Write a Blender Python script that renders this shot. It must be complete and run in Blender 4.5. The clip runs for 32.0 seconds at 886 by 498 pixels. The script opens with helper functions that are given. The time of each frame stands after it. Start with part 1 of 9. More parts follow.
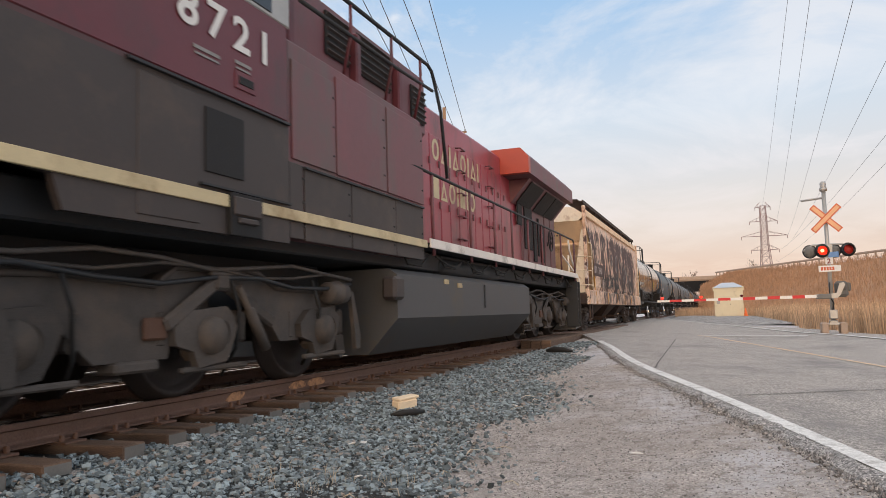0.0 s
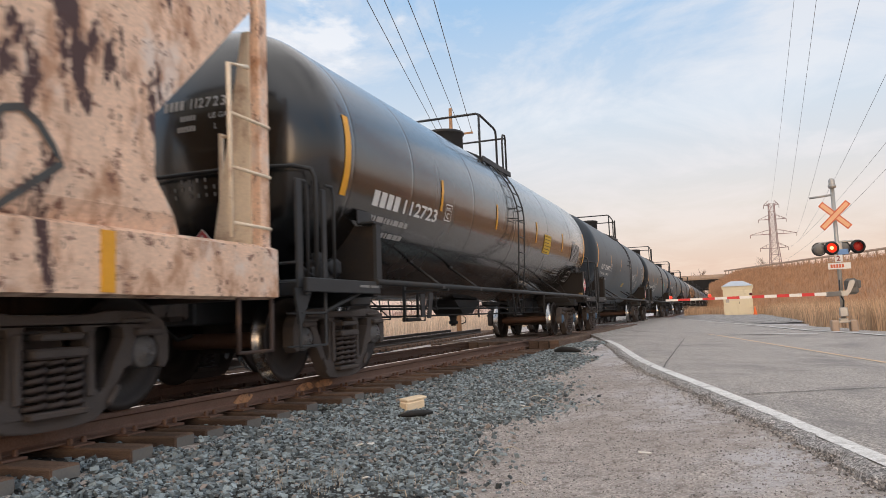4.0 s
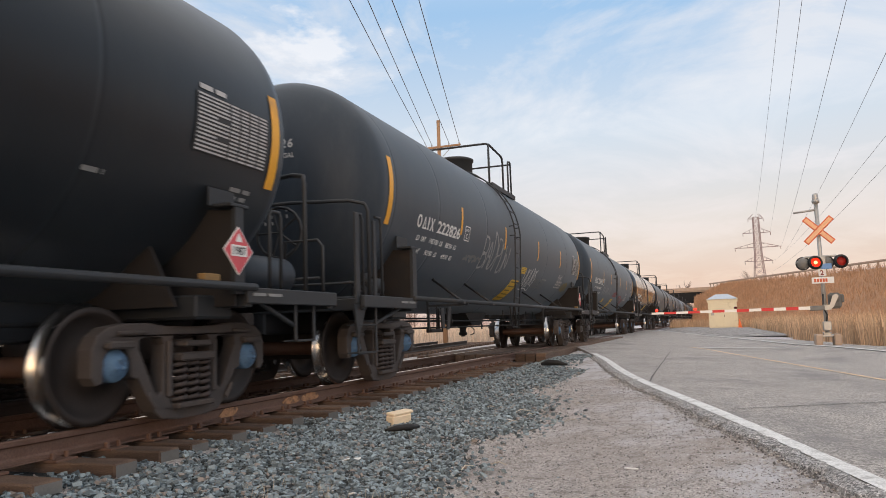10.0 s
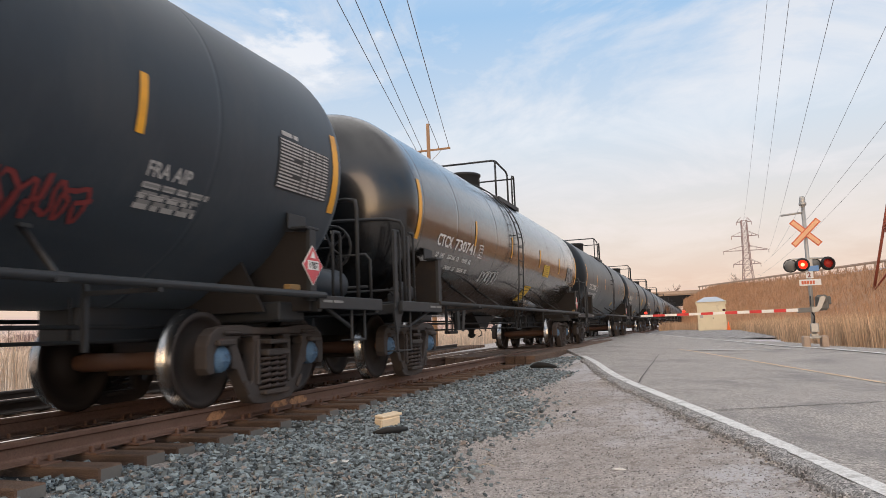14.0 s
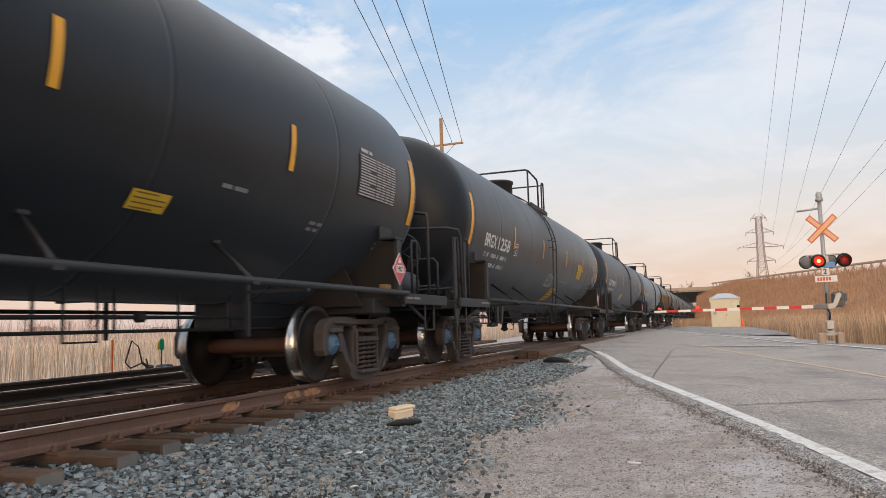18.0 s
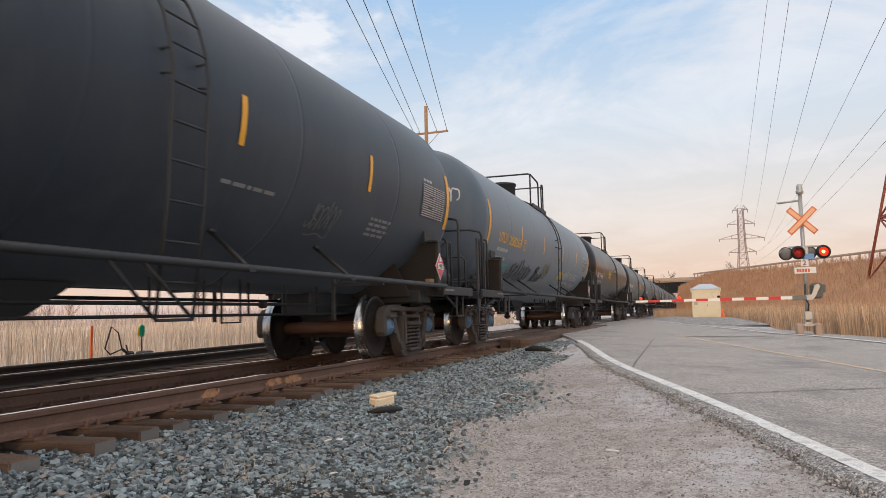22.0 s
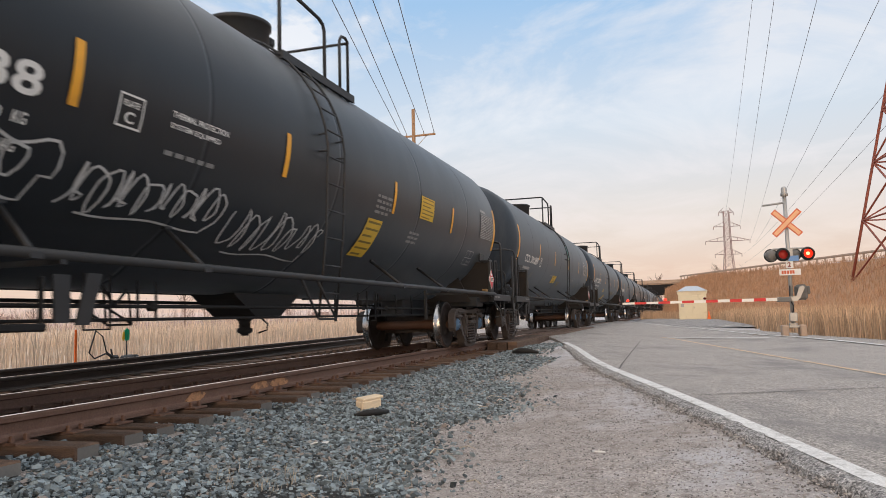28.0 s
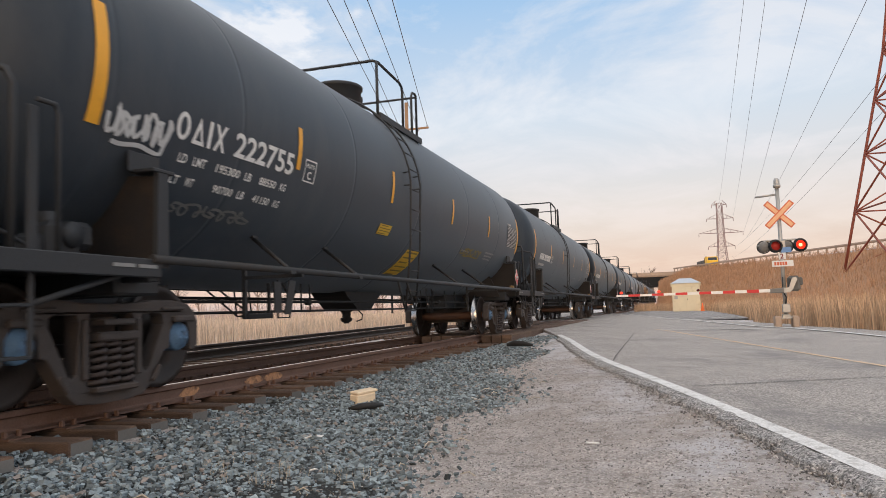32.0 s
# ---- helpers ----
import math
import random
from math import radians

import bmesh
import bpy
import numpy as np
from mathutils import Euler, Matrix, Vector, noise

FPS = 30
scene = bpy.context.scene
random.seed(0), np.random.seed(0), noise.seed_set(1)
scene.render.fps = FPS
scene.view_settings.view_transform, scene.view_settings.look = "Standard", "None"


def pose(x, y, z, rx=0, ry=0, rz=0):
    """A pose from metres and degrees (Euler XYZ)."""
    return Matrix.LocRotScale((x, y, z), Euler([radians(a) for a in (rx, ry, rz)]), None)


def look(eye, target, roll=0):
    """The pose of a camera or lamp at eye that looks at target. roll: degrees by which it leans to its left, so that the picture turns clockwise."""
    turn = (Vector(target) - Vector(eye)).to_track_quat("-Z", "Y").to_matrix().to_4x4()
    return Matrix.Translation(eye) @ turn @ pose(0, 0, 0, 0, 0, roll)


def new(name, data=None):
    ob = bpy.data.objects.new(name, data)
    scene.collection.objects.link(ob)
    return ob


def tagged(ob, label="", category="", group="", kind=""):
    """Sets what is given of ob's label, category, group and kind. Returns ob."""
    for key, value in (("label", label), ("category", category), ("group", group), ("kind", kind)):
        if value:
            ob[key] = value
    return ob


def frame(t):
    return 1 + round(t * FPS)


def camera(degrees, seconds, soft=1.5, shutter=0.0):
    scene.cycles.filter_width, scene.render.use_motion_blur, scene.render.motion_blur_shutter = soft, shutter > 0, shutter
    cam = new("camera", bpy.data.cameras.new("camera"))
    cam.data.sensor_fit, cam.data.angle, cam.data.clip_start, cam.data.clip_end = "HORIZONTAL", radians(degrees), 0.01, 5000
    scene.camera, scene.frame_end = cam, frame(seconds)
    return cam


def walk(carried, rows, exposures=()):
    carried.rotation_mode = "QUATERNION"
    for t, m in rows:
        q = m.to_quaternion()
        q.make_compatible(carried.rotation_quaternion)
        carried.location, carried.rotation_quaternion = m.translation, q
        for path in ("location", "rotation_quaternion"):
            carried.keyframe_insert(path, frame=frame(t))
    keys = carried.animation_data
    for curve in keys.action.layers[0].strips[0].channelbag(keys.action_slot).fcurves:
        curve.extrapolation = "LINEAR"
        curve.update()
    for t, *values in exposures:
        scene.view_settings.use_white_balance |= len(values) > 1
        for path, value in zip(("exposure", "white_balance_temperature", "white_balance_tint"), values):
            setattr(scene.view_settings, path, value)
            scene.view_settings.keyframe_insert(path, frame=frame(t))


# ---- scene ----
# ---------------------------------------------------------------- path
cam = camera(61.8, 32.0, soft=0.5, shutter=0.15)
PATH = [
    (0, (-0.028, 0.01, 0.635), (1.841, 0.698, 0.814), -1.8),
    (0.5, (-0.021, 0.006, 0.635), (1.846, 0.697, 0.816), -1.9),
    (1, (-0.023, 0.008, 0.634), (1.845, 0.701, 0.815), -2.0),
    (1.5, (-0.015, 0.007, 0.629), (1.851, 0.704, 0.81), -2.2),
    (2, (-0.017, 0.007, 0.636), (1.848, 0.707, 0.817), -2.2),
    (2.5, (-0.019, 0.005, 0.633), (1.844, 0.708, 0.816), -2.3),
    (3, (-0.015, 0.005, 0.638), (1.847, 0.711, 0.821), -2.3),
    (3.5, (-0.013, 0.0, 0.634), (1.849, 0.707, 0.818), -2.3),
    (5.5, (-0.007, 0.009, 0.628), (1.856, 0.714, 0.801), -2.0),
    (6, (-0.008, 0.008, 0.63), (1.857, 0.71, 0.803), -1.9),
    (6.5, (-0.01, 0.007, 0.63), (1.856, 0.705, 0.806), -1.8),
    (7, (-0.009, 0.014, 0.628), (1.858, 0.71, 0.807), -1.6),
    (7.5, (-0.007, 0.016, 0.62), (1.86, 0.71, 0.802), -1.5),
    (8, (-0.003, 0.017, 0.617), (1.864, 0.709, 0.8), -1.4),
    (8.5, (-0.011, 0.011, 0.62), (1.857, 0.699, 0.805), -1.4),
    (9, (-0.011, 0.005, 0.623), (1.859, 0.688, 0.814), -1.5),
    (9.5, (-0.012, 0.005, 0.641), (1.858, 0.683, 0.843), -1.8),
    (10, (-0.024, 0.006, 0.657), (1.848, 0.678, 0.868), -2.0),
    (10.5, (-0.02, 0.012, 0.653), (1.854, 0.676, 0.869), -2.0),
    (11, (-0.017, 0.008, 0.651), (1.86, 0.663, 0.87), -1.9),
    (11.5, (-0.015, 0.001, 0.647), (1.863, 0.65, 0.869), -1.9),
    (12, (-0.01, 0.003, 0.641), (1.87, 0.647, 0.867), -2.0),
    (12.5, (-0.011, 0.0, 0.64), (1.869, 0.644, 0.867), -2.1),
    (13, (-0.003, 0.003, 0.638), (1.876, 0.647, 0.865), -2.1),
    (13.5, (-0.006, 0.002, 0.64), (1.874, 0.647, 0.863), -2.1),
    (14, (-0.007, -0.006, 0.639), (1.873, 0.64, 0.859), -2.2),
    (14.5, (-0.004, -0.001, 0.634), (1.878, 0.643, 0.848), -2.1),
    (16.5, (-0.01, -0.002, 0.63), (1.867, 0.658, 0.831), -2.2),
    (17, (-0.008, 0.002, 0.622), (1.865, 0.672, 0.827), -2.1),
    (17.5, (-0.008, 0.012, 0.621), (1.862, 0.689, 0.829), -1.9),
    (18, (-0.004, 0.018, 0.618), (1.866, 0.696, 0.826), -1.8),
    (18.5, (-0.003, 0.015, 0.618), (1.868, 0.691, 0.823), -1.7),
    (19, (0.001, 0.012, 0.622), (1.873, 0.685, 0.823), -1.6),
    (19.5, (0.002, 0.008, 0.616), (1.876, 0.677, 0.815), -1.6),
    (20, (0.008, 0.009, 0.61), (1.885, 0.673, 0.805), -1.6),
    (20.5, (0.006, 0.006, 0.611), (1.884, 0.665, 0.802), -1.5),
    (21, (0.009, 0.005, 0.612), (1.89, 0.658, 0.798), -1.5),
    (21.5, (0.016, 0.01, 0.609), (1.9, 0.656, 0.79), -1.4),
    (22, (0.01, 0.007, 0.613), (1.897, 0.646, 0.789), -1.4),
    (22.5, (0.016, 0.008, 0.608), (1.906, 0.641, 0.783), -1.4),
    (23, (0.016, 0.008, 0.606), (1.907, 0.634, 0.779), -1.5),
    (23.5, (0.023, 0.007, 0.607), (1.917, 0.626, 0.779), -1.5),
    (24, (0.016, -0.002, 0.608), (1.911, 0.613, 0.78), -1.5),
    (24.5, (0.022, 0.005, 0.608), (1.92, 0.613, 0.778), -1.4),
    (25, (0.023, 0.005, 0.601), (1.923, 0.608, 0.77), -1.5),
    (25.5, (0.02, 0.006, 0.604), (1.921, 0.606, 0.768), -1.3),
    (27.5, (0.022, -0.003, 0.604), (1.92, 0.604, 0.782), -1.6),
    (28, (0.022, -0.002, 0.605), (1.918, 0.605, 0.788), -1.6),
    (28.5, (0.018, -0.008, 0.605), (1.915, 0.6, 0.794), -1.8),
    (29, (0.019, -0.009, 0.607), (1.915, 0.598, 0.797), -1.9),
    (29.5, (0.02, -0.011, 0.606), (1.917, 0.596, 0.795), -2.0),
    (30, (0.024, -0.011, 0.607), (1.921, 0.596, 0.791), -2.1),
    (30.5, (0.027, -0.009, 0.601), (1.924, 0.596, 0.782), -2.1),
    (31, (0.025, -0.015, 0.6), (1.924, 0.588, 0.775), -2.1),
    (31.5, (0.025, -0.013, 0.597), (1.926, 0.586, 0.768), -2.1),
    (32, (0.03, -0.007, 0.598), (1.933, 0.586, 0.764), -2.0),
]
walk(cam, [(t, look(eye, goal, roll)) for t, eye, goal, roll in PATH])


# ---------------------------------------------------------------- light
world = bpy.data.worlds.new("dusk_sky")
scene.world = world
world.use_nodes = True
wt = world.node_tree
wt.nodes.clear()


def wnode(kind, **kw):
    n = wt.nodes.new(kind)
    for k, v in kw.items():
        if k == "op":
            n.operation = v
        elif k == "blend":
            n.blend_type = v
            n.data_type = "RGBA"
    return n


sky = wt.nodes.new("ShaderNodeTexSky")
sky.sky_type = "NISHITA"
sky.sun_disc = False
sky.sun_elevation = radians(9)
sky.sun_rotation = radians(260)
sky.air_density, sky.dust_density, sky.ozone_density = 1.0, 1.5, 2.0
coord = wt.nodes.new("ShaderNodeTexCoord")
split = wt.nodes.new("ShaderNodeSeparateXYZ")
wt.links.new(coord.outputs["Generated"], split.inputs[0])
# pale haze towards the horizon, blue overhead
grad = wt.nodes.new("ShaderNodeValToRGB")
cr = grad.color_ramp
cr.elements[0].position, cr.elements[0].color = 0.0, (0.76, 0.64, 0.64, 1)
cr.elements[1].position, cr.elements[1].color = 1.0, (1.66, 1.6, 1.55, 1)
for p, c in ((0.05, (0.73, 0.475, 0.405, 1)), (0.13, (0.73, 0.60, 0.535, 1)), (0.24, (0.635, 0.655, 0.69, 1)), (0.40, (0.335, 0.515, 0.74, 1)), (0.52, (0.57, 0.68, 0.83, 1)), (0.72, (1.25, 1.21, 1.20, 1))):
    e = cr.elements.new(p)
    e.color = c
wt.links.new(split.outputs["Z"], grad.inputs[0])
# streaks of thin cloud, flattened towards the horizon
zden = wnode("ShaderNodeMath", op="ADD")
zden.inputs[1].default_value = 0.16
wt.links.new(split.outputs["Z"], zden.inputs[0])
dx = wnode("ShaderNodeMath", op="DIVIDE")
dy = wnode("ShaderNodeMath", op="DIVIDE")
for n, a in ((dx, "X"), (dy, "Y")):
    wt.links.new(split.outputs[a], n.inputs[0])
    wt.links.new(zden.outputs[0], n.inputs[1])
comb = wt.nodes.new("ShaderNodeCombineXYZ")
wt.links.new(dx.outputs[0], comb.inputs[0])
wt.links.new(dy.outputs[0], comb.inputs[1])
cn = wt.nodes.new("ShaderNodeTexNoise")
cn.inputs["Scale"].default_value = 1.5
cn.inputs["Detail"].default_value = 9
cn.inputs["Roughness"].default_value = 0.62
cn.inputs["Distortion"].default_value = 0.5
wt.links.new(comb.outputs[0], cn.inputs["Vector"])
cm = wt.nodes.new("ShaderNodeMapRange")
cm.inputs[1].default_value, cm.inputs[2].default_value = 0.455, 0.63
cm.inputs[3].default_value, cm.inputs[4].default_value = 0.0, 0.92
wt.links.new(cn.outputs["Fac"], cm.inputs[0])
ccol = wt.nodes.new("ShaderNodeValToRGB")
ccol.color_ramp.elements[0].position, ccol.color_ramp.elements[0].color = 0.0, (0.80, 0.52, 0.42, 1)
ccol.color_ramp.elements[1].position, ccol.color_ramp.elements[1].color = 0.25, (0.785, 0.765, 0.77, 1)
wt.links.new(split.outputs["Z"], ccol.inputs[0])
mixc = wnode("ShaderNodeMix", blend="MIX")
wt.links.new(cm.outputs[0], mixc.inputs["Factor"])
wt.links.new(grad.outputs[0], mixc.inputs["A"])
wt.links.new(ccol.outputs[0], mixc.inputs["B"])
blob = wt.nodes.new("ShaderNodeVectorMath")
blob.operation = "DISTANCE"
squash = wt.nodes.new("ShaderNodeVectorMath")
squash.operation = "MULTIPLY"
squash.inputs[1].default_value = (1.0, 1.0, 2.6)
wt.links.new(coord.outputs["Generated"], squash.inputs[0])
wt.links.new(squash.outputs[0], blob.inputs[0])
blob.inputs[1].default_value = (0.80, 0.475, 0.358 * 2.6)
near = wt.nodes.new("ShaderNodeMapRange")
near.inputs[1].default_value, near.inputs[2].default_value = 0.04, 0.26
near.inputs[3].default_value, near.inputs[4].default_value = 0.17, -0.25
wt.links.new(blob.outputs["Value"], near.inputs[0])
puff = wt.nodes.new("ShaderNodeTexNoise")
puff.inputs["Scale"].default_value, puff.inputs["Detail"].default_value, puff.inputs["Roughness"].default_value = 7.5, 8, 0.58
wt.links.new(comb.outputs[0], puff.inputs["Vector"])
padd = wnode("ShaderNodeMath", op="ADD")
wt.links.new(puff.outputs["Fac"], padd.inputs[0])
wt.links.new(near.outputs[0], padd.inputs[1])
pm = wt.nodes.new("ShaderNodeMapRange")
pm.inputs[1].default_value, pm.inputs[2].default_value = 0.56, 0.74
pm.inputs[3].default_value, pm.inputs[4].default_value = 0.0, 0.9
wt.links.new(padd.outputs[0], pm.inputs[0])
mixp = wnode("ShaderNodeMix", blend="MIX")
wt.links.new(pm.outputs[0], mixp.inputs["Factor"])
wt.links.new(mixc.outputs["Result"], mixp.inputs["A"])
mixp.inputs["B"].default_value = (0.90, 0.87, 0.86, 1)
b1 = wt.nodes.new("ShaderNodeBackground")
b1.inputs[1].default_value = 0.92
b2 = wt.nodes.new("ShaderNodeBackground")
b2.inputs[1].default_value = 0.05
addn = wt.nodes.new("ShaderNodeAddShader")
wout = wt.nodes.new("ShaderNodeOutputWorld")
wt.links.new(mixp.outputs["Result"], b1.inputs[0])
wt.links.new(sky.outputs[0], b2.inputs[0])
wt.links.new(b1.outputs[0], addn.inputs[0])
wt.links.new(b2.outputs[0], addn.inputs[1])
wt.links.new(addn.outputs[0], wout.inputs[0])

sun_data = bpy.data.lights.new("sun", "SUN")
sun_data.energy = 1.35
sun_data.color = (1.0, 0.67, 0.42)
sun_data.angle = radians(40)
sun = new("sun", sun_data)
sun.matrix_world = look((-80, -14, 13), (0, 0, 0))

# ---------------------------------------------------------------- materials
MATS = {}


def mat(name, base, rough=0.7, metal=0.0, var=0.25, scale=6.0, fine=60.0, bump=0.15, stain=None, stain_amt=0.0,
        stain_scale=1.2, stretch=(1, 1, 1), island=0.0, objrand=0.0, spec=0.5, coat=0.0, bump_dist=0.01, rvar=0.15, fvar=None, cells=None, sheen=0.0):
    """A surface with coarse and fine variation, stains and relief."""
    m = bpy.data.materials.new(name)
    m.use_nodes = True
    nt = m.node_tree
    bs = nt.nodes["Principled BSDF"]
    bs.inputs["Metallic"].default_value = metal
    bs.inputs["Specular IOR Level"].default_value = spec
    if sheen:
        bs.inputs["Sheen Weight"].default_value = sheen
        bs.inputs["Sheen Roughness"].default_value = 0.45
        bs.inputs["Sheen Tint"].default_value = (0.72, 0.86, 1.0, 1)
    if coat:
        bs.inputs["Coat Weight"].default_value = coat
        bs.inputs["Coat Roughness"].default_value = 0.13
    tc = nt.nodes.new("ShaderNodeTexCoord")
    mp = nt.nodes.new("ShaderNodeMapping")
    mp.inputs["Scale"].default_value = stretch
    nt.links.new(tc.outputs["Object"], mp.inputs[0])

    def noise_node(sc, det=5, ro=0.6):
        n = nt.nodes.new("ShaderNodeTexNoise")
        n.inputs["Scale"].default_value = sc
        n.inputs["Detail"].default_value = det
        n.inputs["Roughness"].default_value = ro
        nt.links.new(mp.outputs[0], n.inputs["Vector"])
        return n

    n1, n2 = noise_node(scale), noise_node(fine, 3)
    amt = nt.nodes.new("ShaderNodeMath")
    amt.operation = "MULTIPLY_ADD"
    nt.links.new(n1.outputs["Fac"], amt.inputs[0])
    amt.inputs[1].default_value = 1.4 * var
    amt.inputs[2].default_value = 1 - 0.7 * var
    amt2 = nt.nodes.new("ShaderNodeMath")
    amt2.operation = "MULTIPLY_ADD"
    nt.links.new(n2.outputs["Fac"], amt2.inputs[0])
    fv = var if fvar is None else fvar
    amt2.inputs[1].default_value = 0.8 * fv
    amt2.inputs[2].default_value = 1 - 0.4 * fv
    mul = nt.nodes.new("ShaderNodeMath")
    mul.operation = "MULTIPLY"
    nt.links.new(amt.outputs[0], mul.inputs[0])
    nt.links.new(amt2.outputs[0], mul.inputs[1])
    last = mul.outputs[0]
    for on, node, out in ((island, "ShaderNodeNewGeometry", "Random Per Island"), (objrand, "ShaderNodeObjectInfo", "Random")):
        if on:
            g = nt.nodes.new(node)
            ma = nt.nodes.new("ShaderNodeMath")
            ma.operation = "MULTIPLY_ADD"
            nt.links.new(g.outputs[out], ma.inputs[0])
            ma.inputs[1].default_value = 2 * on
            ma.inputs[2].default_value = 1 - on
            mu = nt.nodes.new("ShaderNodeMath")
            mu.operation = "MULTIPLY"
            nt.links.new(last, mu.inputs[0])
            nt.links.new(ma.outputs[0], mu.inputs[1])
            last = mu.outputs[0]
    if cells:
        vo = nt.nodes.new("ShaderNodeTexVoronoi")
        vo.inputs["Scale"].default_value = cells[0]
        nt.links.new(mp.outputs[0], vo.inputs["Vector"])
        cs = nt.nodes.new("ShaderNodeSeparateColor")
        nt.links.new(vo.outputs["Color"], cs.inputs[0])
        ma = nt.nodes.new("ShaderNodeMath")
        ma.operation = "MULTIPLY_ADD"
        nt.links.new(cs.outputs[0], ma.inputs[0])
        ma.inputs[1].default_value, ma.inputs[2].default_value = 2 * cells[1], 1 - cells[1]
        mu = nt.nodes.new("ShaderNodeMath")
        mu.operation = "MULTIPLY"
        nt.links.new(last, mu.inputs[0])
        nt.links.new(ma.outputs[0], mu.inputs[1])
        last = mu.outputs[0]
    vm = nt.nodes.new("ShaderNodeVectorMath")
    vm.operation = "SCALE"
    vm.inputs[0].default_value = base
    nt.links.new(last, vm.inputs["Scale"])
    colour = vm.outputs[0]
    if stain:
        n3 = noise_node(stain_scale, 8, 0.7)
        mr = nt.nodes.new("ShaderNodeMapRange")
        mr.inputs[1].default_value, mr.inputs[2].default_value = 0.62 - 0.3 * stain_amt, 0.80 - 0.3 * stain_amt
        nt.links.new(n3.outputs["Fac"], mr.inputs[0])
        mx = nt.nodes.new("ShaderNodeMix")
        mx.data_type = "RGBA"
        nt.links.new(mr.outputs[0], mx.inputs["Factor"])
        nt.links.new(colour, mx.inputs["A"])
        mx.inputs["B"].default_value = (*stain, 1)
        colour = mx.outputs["Result"]
    nt.links.new(colour, bs.inputs["Base Color"])
    rr = nt.nodes.new("ShaderNodeMath")
    rr.operation = "MULTIPLY_ADD"
    nt.links.new(n1.outputs["Fac"], rr.inputs[0])
    rr.inputs[1].default_value = rvar
    rr.inputs[2].default_value = rough - rvar / 2
    nt.links.new(rr.outputs[0], bs.inputs["Roughness"])
    if bump:
        bp = nt.nodes.new("ShaderNodeBump")
        bp.inputs["Strength"].default_value = bump
        bp.inputs["Distance"].default_value = bump_dist
        nt.links.new(n2.outputs["Fac"], bp.inputs["Height"])
        nt.links.new(bp.outputs[0], bs.inputs["Normal"])
    MATS[name] = m
    return m


def glow(name, colour, strength):
    m = bpy.data.materials.new(name)
    m.use_nodes = True
    bs = m.node_tree.nodes["Principled BSDF"]
    bs.inputs["Base Color"].default_value = (*colour, 1)
    bs.inputs["Emission Color"].default_value = (*colour, 1)
    bs.inputs["Emission Strength"].default_value = strength
    MATS[name] = m
    return m


mat("tank_black", (0.0075, 0.0105, 0.0145), 0.42, spec=0.30, sheen=0.16, var=0.3, scale=1.5, fine=40, bump=0.03, stain=(0.013, 0.0155, 0.018), stain_amt=0.35, stretch=(1, 1, 0.35))
mat("tank_gloss", (0.0035, 0.0038, 0.0045), 0.26, var=0.2, scale=1.0, fine=40, bump=0.004, coat=0.8, stain=(0.014, 0.013, 0.012), stain_amt=0.2, stretch=(1, 1, 0.3), rvar=0.1)
mat("tank_semi", (0.0105, 0.0105, 0.011), 0.33, var=0.3, scale=1.5, fine=40, bump=0.02, stain=(0.02, 0.019, 0.018), stain_amt=0.35, stretch=(1, 1, 0.35))
mat("tank_slate", (0.032, 0.042, 0.055), 0.5, spec=0.22, sheen=0.17, var=0.25, scale=1.2, fine=30, bump=0.03, stain=(0.048, 0.056, 0.066), stain_amt=0.4, stretch=(1, 1, 0.3))
mat("tank_blue_grey", (0.078, 0.106, 0.138), 0.5, spec=0.35, sheen=0.25, var=0.25, scale=1.2, fine=30, bump=0.03, stain=(0.10, 0.118, 0.138), stain_amt=0.4, stretch=(1, 1, 0.3))
mat("frame_black", (0.021, 0.024, 0.028), 0.6, var=0.4, scale=5, fine=60, bump=0.12, stain=(0.030, 0.025, 0.022), stain_amt=0.3)
mat("brake_grey", (0.030, 0.032, 0.035), 0.6, var=0.4, scale=5, fine=60, bump=0.12, stain=(0.03, 0.024, 0.02), stain_amt=0.35)
mat("under_black", (0.0075, 0.008, 0.009), 0.75, var=0.4, scale=5, fine=60, bump=0.12, stain=(0.016, 0.012, 0.010), stain_amt=0.3)
mat("loco_iron", (0.074, 0.063, 0.056), 0.75, var=0.7, scale=5, fine=60, bump=0.35, stain=(0.11, 0.082, 0.062), stain_amt=0.35, objrand=0.3)
mat("truck_iron", (0.066, 0.055, 0.051), 0.75, var=0.6, scale=5, fine=70, bump=0.35, stain=(0.085, 0.06, 0.046), stain_amt=0.4, objrand=0.25)
mat("wheel_steel", (0.040, 0.032, 0.029), 0.6, 0.3, var=0.35, scale=4, fine=60, bump=0.1)
mat("tread_steel", (0.46, 0.45, 0.44), 0.25, 1.0, var=0.15, scale=10, bump=0.03)
mat("spring_brown", (0.060, 0.046, 0.042), 0.7, var=0.4, scale=8, fine=80, bump=0.15)
mat("axle_rust", (0.11, 0.055, 0.035), 0.7, var=0.35, scale=5, fine=80, bump=0.15)
mat("bearing_blue", (0.11, 0.20, 0.32), 0.6, spec=0.3, var=0.5, scale=12, bump=0.1, stain=(0.05, 0.045, 0.045), stain_amt=0.3, stain_scale=9)
mat("bearing_grey", (0.13, 0.13, 0.135), 0.6, var=0.5, scale=12, bump=0.1, stain=(0.06, 0.04, 0.03), stain_amt=0.4, stain_scale=9)
mat("saddle_brown", (0.016, 0.013, 0.012), 0.8, var=0.4, scale=3, fine=40, bump=0.15, stain=(0.040, 0.025, 0.016), stain_amt=0.4)
mat("reservoir_grey", (0.030, 0.040, 0.052), 0.5, var=0.25, scale=5, bump=0.05)
